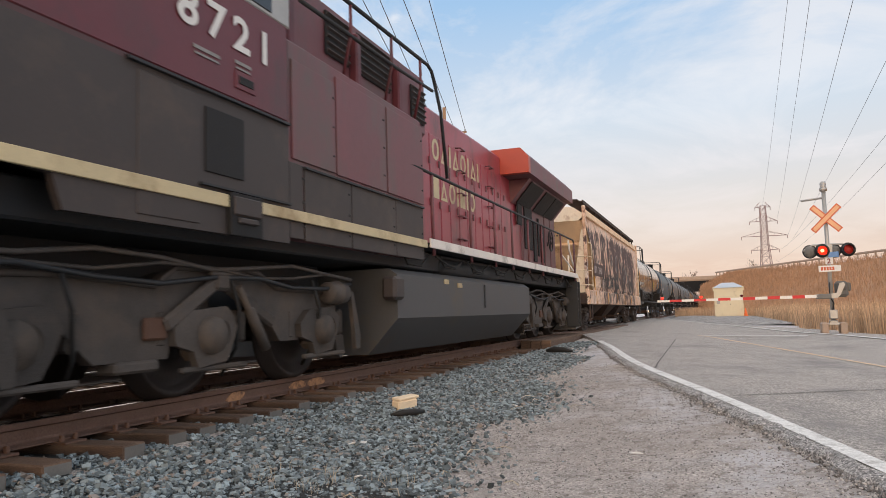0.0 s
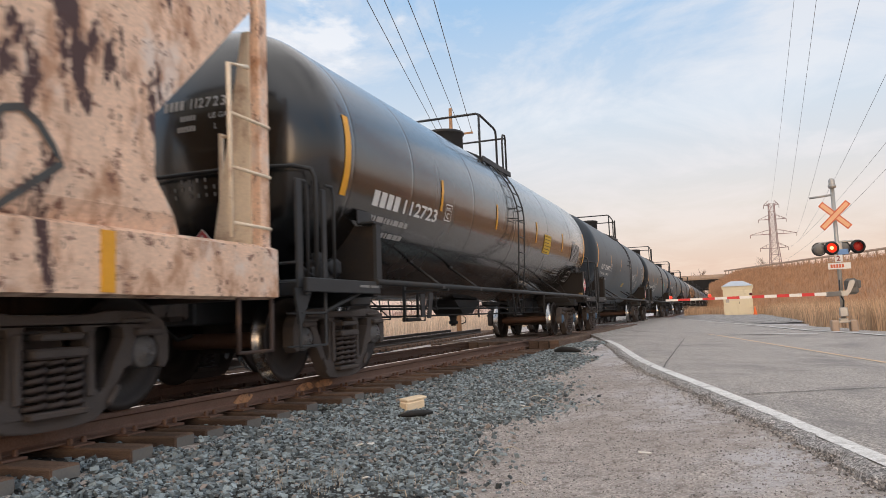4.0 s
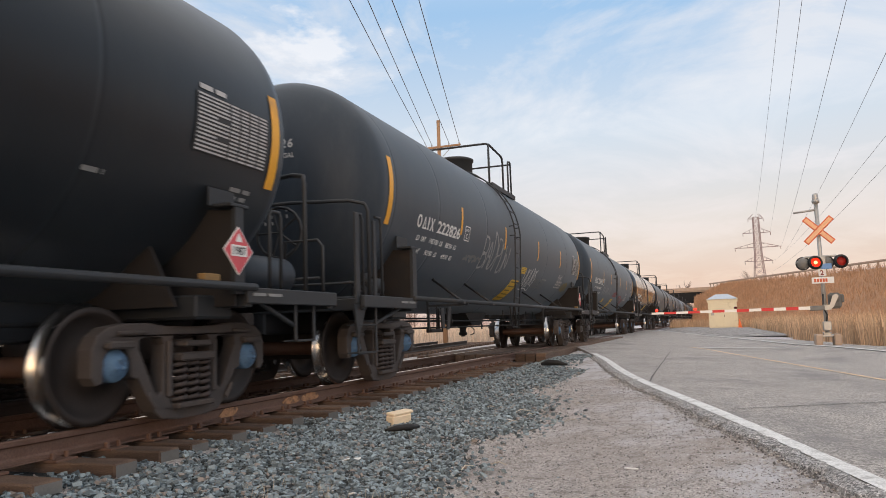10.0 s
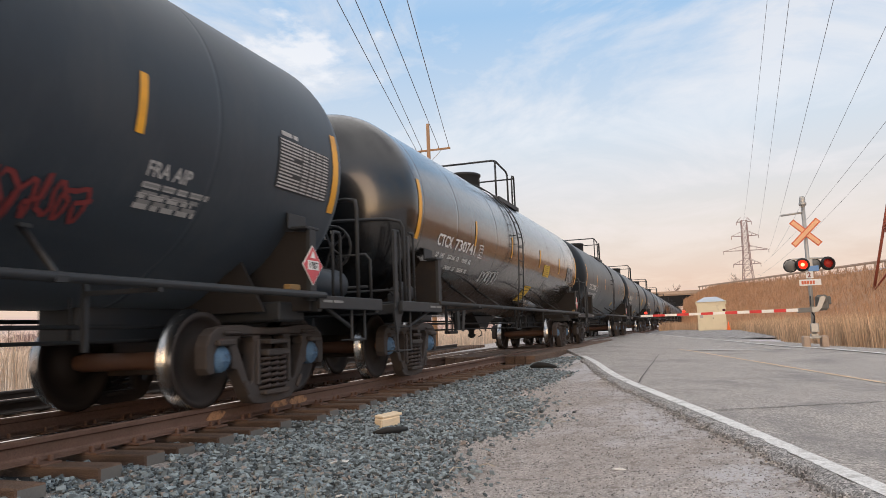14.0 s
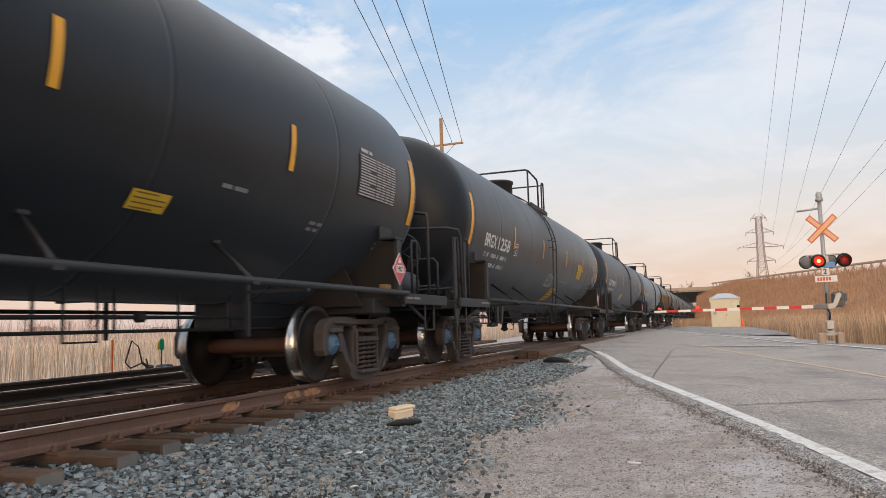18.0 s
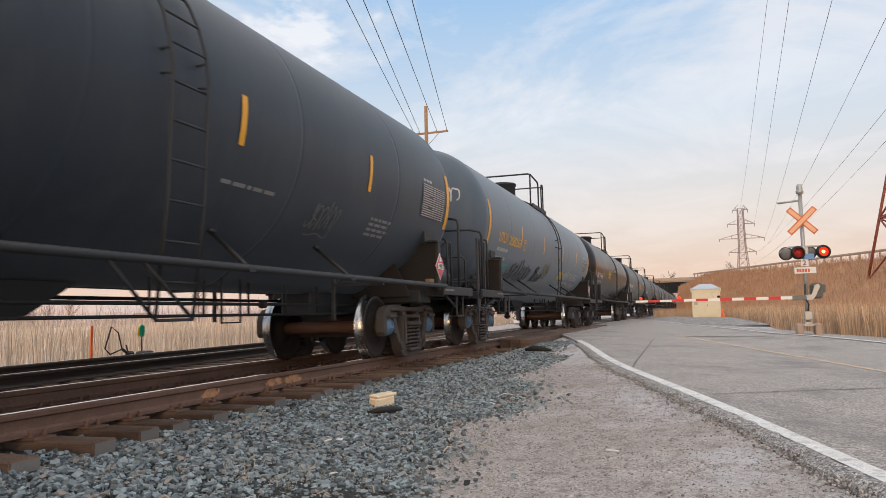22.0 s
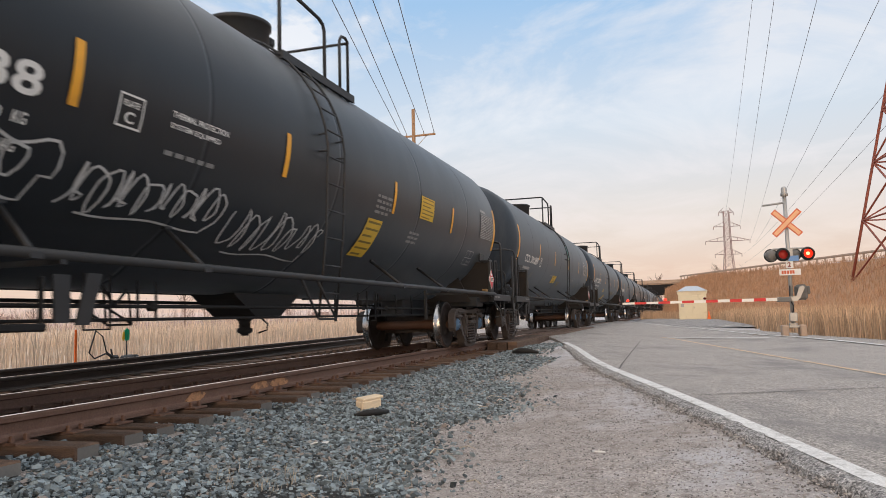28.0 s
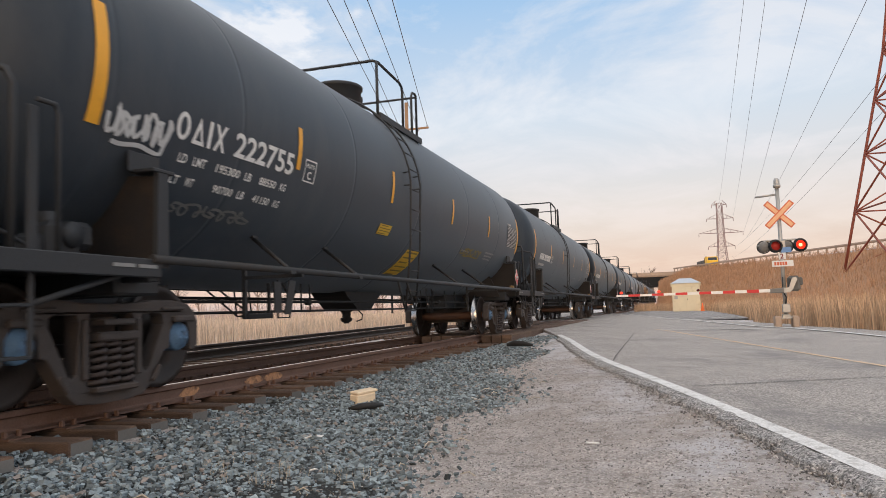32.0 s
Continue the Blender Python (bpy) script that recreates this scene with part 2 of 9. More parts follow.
mat("amber_tape", (0.80, 0.38, 0.02), 0.4, var=0.25, scale=3, bump=0.03, stain=(0.5, 0.24, 0.03), stain_amt=0.4)
mat("stencil_white", (0.70, 0.70, 0.68), 0.6, var=0.3, scale=6, fine=50, bump=0.0)
mat("stencil_amber", (0.68, 0.37, 0.06), 0.6, var=0.35, scale=6, fine=50, bump=0.0)
mat("ink_soft", (0.20, 0.14, 0.02), 0.6, var=0.2, bump=0.0)
mat("stencil_print", (0.40, 0.39, 0.38), 0.7, var=0.4, scale=8, bump=0.0)
mat("stencil_panel", (0.46, 0.45, 0.44), 0.7, var=0.5, scale=14, bump=0.0)
mat("stencil_dim", (0.24, 0.24, 0.235), 0.7, var=0.4, scale=8, bump=0.0)
mat("spray_white", (0.52, 0.53, 0.53), 0.7, var=0.5, scale=5, bump=0.0)
mat("spray_grey", (0.14, 0.145, 0.145), 0.7, var=0.6, scale=6, bump=0.0)
mat("spray_chalk", (0.30, 0.31, 0.31), 0.8, var=0.7, scale=9, fine=120, bump=0.0, fvar=1.2)
mat("spray_teal", (0.08, 0.38, 0.36), 0.7, var=0.4, scale=5, bump=0.0)
mat("spray_red", (0.22, 0.035, 0.035), 0.7, var=0.5, scale=5, bump=0.0)
mat("spray_olive", (0.20, 0.15, 0.03), 0.7, var=0.5, scale=5, bump=0.0)
mat("spray_pale", (0.24, 0.26, 0.255), 0.7, var=0.5, scale=4, bump=0.0, stain=(0.08, 0.045, 0.04), stain_amt=0.4, stain_scale=6)
mat("spray_black", (0.010, 0.010, 0.010), 0.7, var=0.4, scale=5, bump=0.0)
mat("panel_white", (0.42, 0.40, 0.375), 0.6, var=0.3, scale=5, bump=0.02)
mat("panel_yellow", (0.66, 0.42, 0.03), 0.55, var=0.35, scale=4, bump=0.02)
mat("panel_dark", (0.03, 0.03, 0.032), 0.6, var=0.3, scale=5, bump=0.02)
mat("placard_red", (0.60, 0.08, 0.10), 0.45, var=0.3, scale=9, bump=0.02)
mat("placard_white", (0.78, 0.77, 0.75), 0.5, var=0.2, scale=9, bump=0.02)
mat("ink", (0.02, 0.02, 0.02), 0.6, var=0.1, bump=0.0)
mat("wood_yellow", (0.22, 0.13, 0.045), 0.7, var=0.4, scale=8, stretch=(1, 6, 6), bump=0.1)
mat("loco_red", (0.35, 0.048, 0.070), 0.36, var=0.3, scale=1.2, fine=30, bump=0.03, stain=(0.14, 0.05, 0.054), stain_amt=0.45, stretch=(1, 1, 0.4))
# loco red as the sun strikes it, painted brighter for the wing's forward face
mat("loco_red_lit", (0.42, 0.055, 0.03), 0.4, var=0.25, scale=2, bump=0.03)
mat("loco_maroon", (0.165, 0.060, 0.070), 0.5, var=0.35, scale=1.3, fine=30, bump=0.04, stain=(0.12, 0.08, 0.078), stain_amt=0.5, stretch=(1, 1, 0.5))
mat("loco_dirty", (0.070, 0.032, 0.034), 0.5, var=0.4, scale=1.3, fine=30, bump=0.05, stain=(0.095, 0.042, 0.044), stain_amt=0.45, stretch=(1, 1, 0.6))
mat("loco_cab", (0.125, 0.026, 0.036), 0.45, var=0.35, scale=1.3, fine=30, bump=0.04, stain=(0.07, 0.033, 0.036), stain_amt=0.4, stretch=(1, 1, 0.6))
mat("loco_brown", (0.050, 0.041, 0.039), 0.6, var=0.3, scale=2, fine=40, bump=0.05, stain=(0.08, 0.06, 0.05), stain_amt=0.35)
mat("loco_grey", (0.080, 0.081, 0.083), 0.6, var=0.3, scale=2, fine=40, bump=0.05, stain=(0.10, 0.085, 0.065), stain_amt=0.25)
mat("cream_stripe", (0.60, 0.50, 0.30), 0.5, var=0.3, scale=3, bump=0.02, stain=(0.30, 0.20, 0.10), stain_amt=0.35)
mat("white_stripe", (0.78, 0.74, 0.68), 0.5, var=0.3, scale=3, bump=0.02, stain=(0.2, 0.17, 0.14), stain_amt=0.3)
mat("mesh_black", (0.008, 0.008, 0.009), 0.7, var=0.3, scale=200, fine=300, bump=0.4)
mat("rail_steel", (0.155, 0.09, 0.066), 0.75, var=0.45, scale=5, fine=60, bump=0.2, stain=(0.11, 0.058, 0.038), stain_amt=0.3, fvar=1.2)
mat("rail_dark", (0.055, 0.043, 0.038), 0.7, var=0.45, scale=5, fine=60, bump=0.2, stain=(0.05, 0.035, 0.028), stain_amt=0.3)
mat("rail_shine", (0.75, 0.74, 0.73), 0.16, 1.0, var=0.15, scale=8, bump=0.01, stretch=(0.1, 1, 1))
mat("rust_bright", (0.47, 0.25, 0.13), 0.85, var=0.7, scale=14, fine=80, bump=0.25, stain=(0.13, 0.075, 0.055), stain_amt=0.55, stain_scale=16, fvar=1.2)
mat("tie_wood", (0.130, 0.084, 0.060), 0.85, var=0.8, scale=3, fine=50, stretch=(5, 0.8, 5), bump=0.8, stain=(0.20, 0.125, 0.085), stain_amt=0.4, objrand=0.45, fvar=2.2)
mat("tie_grey", (0.16, 0.155, 0.145), 0.9, var=0.4, scale=3, fine=50, bump=0.5, objrand=0.2)
mat("ballast_rock", (0.185, 0.225, 0.242), 0.8, var=0.6, scale=25, fine=120, bump=0.3, island=0.75)
mat("pebble", (0.38, 0.355, 0.335), 0.9, var=0.3, scale=25, bump=0.2, island=0.7)
# bed under the stones: gap shade painted in as a near-black base
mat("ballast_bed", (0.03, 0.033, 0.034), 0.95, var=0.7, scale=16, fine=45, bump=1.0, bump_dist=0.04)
mat("asphalt", (0.375, 0.345, 0.320), 0.85, cells=(62, 0.42), var=0.4, scale=1.6, fine=75, bump=1.0, bump_dist=0.014, fvar=2.8, stain=(0.22, 0.21, 0.205), stain_amt=0.3, stain_scale=0.5)
mat("asphalt_edge", (0.38, 0.365, 0.355), 0.9, cells=(75, 0.62), var=0.9, scale=14, fine=85, bump=1.0, bump_dist=0.02, fvar=3.5)
mat("crack_tar", (0.11, 0.105, 0.10), 0.9, var=0.3, scale=20, bump=0.3)
mat("line_white", (0.72, 0.71, 0.69), 0.7, cells=(95, 0.14), var=0.25, scale=10, fine=90, bump=0.2, stain=(0.38, 0.365, 0.34), stain_amt=0.42, stain_scale=9)
mat("line_yellow", (0.68, 0.49, 0.32), 0.8, cells=(80, 0.25), var=0.4, scale=8, fine=90, bump=0.2, stain=(0.40, 0.36, 0.32), stain_amt=0.45, stain_scale=5, fvar=2.0)
mat("reed", (0.67, 0.535, 0.415), 0.9, var=0.3, scale=2, bump=0.0, island=0.35)
mat("reed_orange", (0.48, 0.285, 0.165), 0.9, var=0.45, scale=0.25, bump=0.0, island=0.25)
mat("reed_tan", (0.56, 0.385, 0.245), 0.9, var=0.4, scale=0.5, bump=0.0, island=0.4)
mat("twig_pale", (0.55, 0.48, 0.38), 0.9, var=0.3, scale=8, bump=0.0, objrand=0.3)
mat("twig", (0.20, 0.13, 0.10), 0.9, var=0.3, scale=2, bump=0.0, island=0.3)
# far twigs: distance haze is mixed into this paler, pinker colour
mat("twig_haze", (0.40, 0.30, 0.285), 0.9, var=0.3, scale=0.5, bump=0.0, island=0.4)
mat("shed_cream", (0.72, 0.64, 0.46), 0.55, var=0.12, scale=2, bump=0.03, stain=(0.5, 0.42, 0.28), stain_amt=0.15)
mat("shed_roof", (0.45, 0.50, 0.56), 0.4, 0.4, var=0.2, scale=4, bump=0.05)
mat("galvanised", (0.42, 0.41, 0.39), 0.5, 0.6, var=0.3, scale=5, bump=0.08)
mat("lamp_black", (0.02, 0.02, 0.02), 0.5, var=0.2, bump=0.02)
# white crossbuck boards; the warm low light on them is painted as peach
mat("sign_white_warm", (0.80, 0.45, 0.25), 0.5, var=0.12, scale=6, bump=0.02)
mat("sign_red", (0.62, 0.13, 0.05), 0.5, var=0.15, scale=6, bump=0.02)
mat("gate_red", (0.62, 0.03, 0.03), 0.45, var=0.12, scale=6, bump=0.02)
mat("sign_blue", (0.14, 0.30, 0.60), 0.5, var=0.2, scale=8, bump=0.02)
mat("gate_white", (0.82, 0.79, 0.74), 0.45, var=0.12, scale=6, bump=0.02)
mat("lens_dark", (0.09, 0.005, 0.005), 0.25, var=0.2, bump=0.02)
glow("lamp_dim", (0.42, 0.02, 0.015), 0.06)
glow("lamp_lit", (1.0, 0.03, 0.01), 1.3)
glow("lamp_core", (1.0, 0.45, 0.18), 3.0)
glow("gate_lamp", (1.0, 0.04, 0.02), 1.6)
mat("concrete", (0.44, 0.33, 0.25), 0.85, var=0.3, scale=2, fine=50, bump=0.3)
# girder colour: the shade below the deck is painted in, almost black
mat("bridge_shade", (0.012, 0.011, 0.011), 0.9, var=0.4, scale=1, bump=0.2)
mat("lattice_steel", (0.34, 0.22, 0.20), 0.7, 0.3, var=0.2, scale=0.3, bump=0.0)
mat("lattice_red", (0.30, 0.09, 0.06), 0.7, 0.2, var=0.2, scale=0.3, bump=0.0)
mat("gravel_grey", (0.31, 0.295, 0.285), 0.95, cells=(6, 0.4), var=0.6, scale=3, fine=20, bump=1.0, bump_dist=0.05, fvar=1.5)
mat("wire_dark", (0.09, 0.085, 0.10), 0.6, var=0.1, bump=0.0)
mat("pole_wood", (0.34, 0.20, 0.11), 0.85, var=0.35, scale=3, stretch=(6, 6, 0.6), bump=0.3)
mat("orange_plastic", (0.90, 0.17, 0.03), 0.5, var=0.15, bump=0.02)
mat("target_green", (0.0, 0.36, 0.17), 0.45, var=0.15, bump=0.02)
mat("target_yellow", (0.55, 0.36, 0.02), 0.45, var=0.15, bump=0.02)
mat("new_wood", (0.84, 0.68, 0.48), 0.65, var=0.3, scale=6, stretch=(1.2, 9, 9), bump=0.15)
mat("rubber", (0.018, 0.018, 0.018), 0.75, var=0.3, scale=10, bump=0.2)
mat("house_wall", (0.45, 0.40, 0.37), 0.8, var=0.15, scale=1, bump=0.05)
mat("house_roof", (0.24, 0.15, 0.13), 0.85, var=0.2, scale=2, bump=0.1)
mat("window_dark", (0.03, 0.035, 0.04), 0.15, var=0.1, bump=0.0)
mat("lorry_yellow", (0.85, 0.50, 0.04), 0.4, var=0.2, scale=2, bump=0.02)
mat("lorry_grey", (0.12, 0.115, 0.11), 0.7, var=0.4, scale=2, bump=0.1)
mat("litter_white", (0.75, 0.74, 0.72), 0.7, var=0.2, scale=20, bump=0.1)


def ground_material():
    """Brown packed dirt by the ballast, paler grey dust along the road, with grit and ragged borders."""
    m = mat("dirt", (0.475, 0.43, 0.405), 0.95, cells=(60, 0.25), var=0.6, scale=2.6, fine=60, bump=1.0, bump_dist=0.025, fvar=2.0)
    nt = m.node_tree
    bs = nt.nodes["Principled BSDF"]
    old = bs.inputs["Base Color"].links[0].from_socket
    tc = nt.nodes.new("ShaderNodeTexCoord")

    def link(a, b):
        nt.links.new(a, b)

    def fac(scale, lo, hi, detail=6, rough=0.65):
        n = nt.nodes.new("ShaderNodeTexNoise")
        n.inputs["Scale"].default_value, n.inputs["Detail"].default_value, n.inputs["Roughness"].default_value = scale, detail, rough
        link(tc.outputs["Object"], n.inputs["Vector"])
        r = nt.nodes.new("ShaderNodeMapRange")
        r.inputs[1].default_value, r.inputs[2].default_value = lo, hi
        link(n.outputs["Fac"], r.inputs[0])
        return n, r

    def blend(f, a, colour):
        mx = nt.nodes.new("ShaderNodeMix")
        mx.data_type = "RGBA"
        link(f, mx.inputs["Factor"])
        link(a, mx.inputs["A"])
        mx.inputs["B"].default_value = (*colour, 1)
        return mx.outputs["Result"]
    # how far from the road's edge, made ragged
    sp = nt.nodes.new("ShaderNodeSeparateXYZ")
    link(tc.outputs["Object"], sp.inputs[0])
    k1 = nt.nodes.new("ShaderNodeMath")
    k1.operation = "MULTIPLY_ADD"
    link(sp.outputs["X"], k1.inputs[0])
    k1.inputs[1].default_value, k1.inputs[2].default_value = -0.26, 1.97
    k2 = nt.nodes.new("ShaderNodeMath")
    link(sp.outputs["Y"], k2.inputs[0])
    link(k1.outputs[0], k2.inputs[1])
    n, r = fac(1.5, 0.3, 0.7)
    r.inputs[3].default_value, r.inputs[4].default_value = -0.9, 0.9
    k3 = nt.nodes.new("ShaderNodeMath")
    link(k2.outputs[0], k3.inputs[0])
    link(r.outputs[0], k3.inputs[1])
    near = nt.nodes.new("ShaderNodeMapRange")
    near.inputs[1].default_value, near.inputs[2].default_value = 0.3, 1.3
    near.inputs[3].default_value, near.inputs[4].default_value = 0.8, 0.0
    link(k3.outputs[0], near.inputs[0])
    c = blend(near.outputs[0], old, (0.63, 0.62, 0.645))
    c = blend(fac(0.9, 0.50, 0.64, 7, 0.7)[1].outputs[0], c, (0.43, 0.38, 0.35))
    c = blend(fac(7.0, 0.53, 0.66)[1].outputs[0], c, (0.29, 0.25, 0.225))
    c = blend(fac(26.0, 0.575, 0.63, 5, 0.75)[1].outputs[0], c, (0.16, 0.13, 0.11))
    c = blend(fac(42.0, 0.60, 0.65, 4, 0.7)[1].outputs[0], c, (0.72, 0.70, 0.67))
    link(c, bs.inputs["Base Color"])
    return m


def hopper_material():
    """Brown paint flaking in upright streaks off beige, pinkish and rust-stained older coats."""
    m = mat("hopper_paint", (0.82, 0.58, 0.43), 0.65, var=0.4, scale=2.5, fine=40, bump=0.08, fvar=0.9)
    nt = m.node_tree
    bs = nt.nodes["Principled BSDF"]
    old = bs.inputs["Base Color"].links[0].from_socket
    tc = nt.nodes.new("ShaderNodeTexCoord")

    def streak(stretch, scale, detail, rough):
        mp = nt.nodes.new("ShaderNodeMapping")
        mp.inputs["Scale"].default_value = stretch
        nt.links.new(tc.outputs["Object"], mp.inputs[0])
        nz = nt.nodes.new("ShaderNodeTexNoise")
        nz.inputs["Scale"].default_value, nz.inputs["Detail"].default_value, nz.inputs["Roughness"].default_value = scale, detail, rough
        nt.links.new(mp.outputs[0], nz.inputs["Vector"])
        return nz.outputs["Fac"]

    def ramp(src, lo, hi, a=0.0, b=1.0):
        r = nt.nodes.new("ShaderNodeMapRange")
        r.inputs[1].default_value, r.inputs[2].default_value, r.inputs[3].default_value, r.inputs[4].default_value = lo, hi, a, b
        nt.links.new(src, r.inputs[0])
        return r.outputs[0]

    def add(a, b):
        n = nt.nodes.new("ShaderNodeMath")
        nt.links.new(a, n.inputs[0])
        nt.links.new(b, n.inputs[1])
        return n.outputs[0]

    def blend(f, a, colour):
        mx = nt.nodes.new("ShaderNodeMix")
        mx.data_type = "RGBA"
        nt.links.new(f, mx.inputs["Factor"])
        nt.links.new(a, mx.inputs["A"])
        mx.inputs["B"].default_value = (*colour, 1)
        return mx.outputs["Result"]
    sp = nt.nodes.new("ShaderNodeSeparateXYZ")
    nt.links.new(tc.outputs["Object"], sp.inputs[0])
    c = blend(ramp(streak((1, 1, 0.8), 1.6, 7, 0.65), 0.53, 0.62), old, (0.78, 0.66, 0.58))
    c = blend(ramp(streak((1.4, 1, 0.7), 2.6, 8, 0.7), 0.50, 0.62, 0, 0.85), c, (0.43, 0.22, 0.12))
    c = blend(ramp(streak((1, 1, 1), 7.0, 8, 0.75), 0.56, 0.61, 0, 0.9), c, (0.18, 0.08, 0.058))
    # the brown coat: mostly on the upper two thirds, gone in upright flakes
    big = streak((1.1, 1, 0.6), 0.9, 4, 0.5)
    flake = streak((1.9, 1.0, 0.75), 1.8, 10, 0.72)
    both = add(ramp(big, 0.3, 0.7, -0.10, 0.10), flake)
    up = ramp(sp.outputs["Z"], 1.3, 2.4, -0.045, 0.06)
    top = ramp(sp.outputs["Z"], 3.3, 3.6, 0.0, -0.20)
    ends = add(ramp(sp.outputs["X"], 5.6, 6.6, 0.0, -0.16), ramp(sp.outputs["X"], -7.2, -3.6, -0.085, 0.0))
    f = ramp(add(add(add(both, up), top), ends), 0.478, 0.498)
    c = blend(f, c, (0.074, 0.037, 0.036))
    nt.links.new(c, bs.inputs["Base Color"])
    return m


def mixed_stones(m, warm, share):
    """Turns a share of the stones to another colour."""
    nt = m.node_tree
    bs = nt.nodes["Principled BSDF"]
    old = bs.inputs["Base Color"].links[0].from_socket
    geo = nt.nodes.new("ShaderNodeNewGeometry")
    w = nt.nodes.new("ShaderNodeTexWhiteNoise")
    w.noise_dimensions = "1D"
    nt.links.new(geo.outputs["Random Per Island"], w.inputs["W"])
    r = nt.nodes.new("ShaderNodeMapRange")
    r.inputs[1].default_value, r.inputs[2].default_value = 1 - share, 1 - share * 0.6
    nt.links.new(w.outputs["Value"], r.inputs[0])
    mx = nt.nodes.new("ShaderNodeMix")
    mx.data_type = "RGBA"
    nt.links.new(r.outputs[0], mx.inputs["Factor"])
    nt.links.new(old, mx.inputs["A"])
    mx.inputs["B"].default_value = (*warm, 1)
    nt.links.new(mx.outputs["Result"], bs.inputs["Base Color"])


mixed_stones(MATS["ballast_rock"], (0.30, 0.265, 0.24), 0.10)
ground_material()
hopper_material()
mat("hopper_beige", (0.88, 0.64, 0.41), 0.65, var=0.35, scale=2, fine=40, bump=0.08, stain=(0.42, 0.19, 0.09), stain_amt=0.3, stain_scale=2.4, stretch=(1, 1, 0.5), fvar=0.5)
mat("hopper_white", (0.86, 0.74, 0.58), 0.65, var=0.3, scale=2, fine=40, bump=0.06, stain=(0.42, 0.23, 0.13), stain_amt=0.28, stain_scale=3, fvar=0.5)
mat("hopper_brown", (0.075, 0.04, 0.037), 0.65, var=0.3, scale=3, fine=40, bump=0.05, stain=(0.3, 0.22, 0.18), stain_amt=0.12, stain_scale=4)
mat("stencil_worn", (0.52, 0.45, 0.42), 0.65, var=0.35, scale=6, bump=0.0)
mat("print_worn", (0.20, 0.15, 0.115), 0.7, var=0.6, scale=14, bump=0.0)
mat("spray_faded", (0.075, 0.078, 0.078), 0.7, var=0.5, scale=4, bump=0.0, stain=(0.07, 0.04, 0.035), stain_amt=0.45, stain_scale=6)
mat("hopper_dark", (0.045, 0.030, 0.026), 0.8, var=0.4, scale=3, fine=40, bump=0.1, stain=(0.11, 0.06, 0.035), stain_amt=0.35)

# ---------------------------------------------------------------- mesh tools


class Geo:
    """Gathers vertices and faces for one mesh."""

    def __init__(self):
        self.v, self.f, self.s = [], [], []

    def add(self, verts, faces, smooth=False):
        n = len(self.v)
        self.v += [tuple(p) for p in verts]
        self.f += [tuple(i + n for i in f) for f in faces]
        self.s += [smooth] * len(faces)
        return self

    def box(self, c, s, c2=0.0, rot=None):
        """A box of centre c and size s, with its edges cut by c2."""
        hx, hy, hz = s[0] / 2, s[1] / 2, s[2] / 2
        if c2 <= 0:
            vs = [(x, y, z) for x in (-hx, hx) for y in (-hy, hy) for z in (-hz, hz)]
            fs = [(0, 1, 3, 2), (4, 6, 7, 5), (0, 4, 5, 1), (2, 3, 7, 6), (0, 2, 6, 4), (1, 5, 7, 3)]
        else:
            k = min(c2, hx * 0.9, hy * 0.9, hz * 0.9)
            vs, ids = [], {}
            for ix in (-1, 1):
                for iy in (-1, 1):
                    for iz in (-1, 1):
                        for ax in range(3):
                            p = [ix * hx, iy * hy, iz * hz]
                            for o in range(3):
                                if o != ax:
                                    p[o] -= (ix, iy, iz)[o] * k
                            ids[ix, iy, iz, ax] = len(vs)
                            vs.append(p)
            fs = []
            for ax in range(3):
                o1, o2 = [(1, 2), (2, 0), (0, 1)][ax]
                for sg in (-1, 1):
                    ring = []
                    for a, b in ((-1, -1), (1, -1), (1, 1), (-1, 1)):
                        t = [0, 0, 0]
                        t[ax], t[o1], t[o2] = sg, a, b
                        ring.append(ids[t[0], t[1], t[2], ax])
                    fs.append(tuple(ring if sg > 0 else ring[::-1]))
            for ax in range(3):
                o1, o2 = [(1, 2), (2, 0), (0, 1)][ax]
                for a in (-1, 1):
                    for b in (-1, 1):
                        q = []
                        for e in (-1, 1):
                            t = [0, 0, 0]
                            t[ax], t[o1], t[o2] = e, a, b
                            q.append((ids[t[0], t[1], t[2], o1], ids[t[0], t[1], t[2], o2]))
                        ring = (q[0][0], q[1][0], q[1][1], q[0][1])
                        fs.append(ring if a * b < 0 else ring[::-1])
            for ix in (-1, 1):
                for iy in (-1, 1):
                    for iz in (-1, 1):
                        t = [ids[ix, iy, iz, a] for a in range(3)]
                        fs.append(tuple(t if ix * iy * iz > 0 else t[::-1]))
        if rot is not None:
            vs = [rot @ Vector(p) for p in vs]
        return self.add([(p[0] + c[0], p[1] + c[1], p[2] + c[2]) for p in vs], fs)

    def tube(self, pts, r, n=8, caps=True):
        """A round pipe along points; r is one radius or one for each point."""
        pts = [Vector(p) for p in pts]
        rs = r if isinstance(r, (list, tuple)) else [r] * len(pts)
        vs, fs = [], []
        up = None
        for i, p in enumerate(pts):
            a = pts[max(i - 1, 0)]
            b = pts[min(i + 1, len(pts) - 1)]
            d = (b - a).normalized()
            if up is None:
                up = d.orthogonal().normalized()
            up = (up - d * up.dot(d))
            up = up.normalized() if up.length > 1e-6 else d.orthogonal().normalized()
            w = d.cross(up)
            for k in range(n):
                t = 2 * math.pi * k / n
                vs.append(p + rs[i] * (math.cos(t) * up + math.sin(t) * w))
        for i in range(len(pts) - 1):
            for k in range(n):
                a, b = i * n + k, i * n + (k + 1) % n
                fs.append((a, b, b + n, a + n))
        self.add(vs, fs, True)
        if caps:
            m = len(self.v) - len(vs)
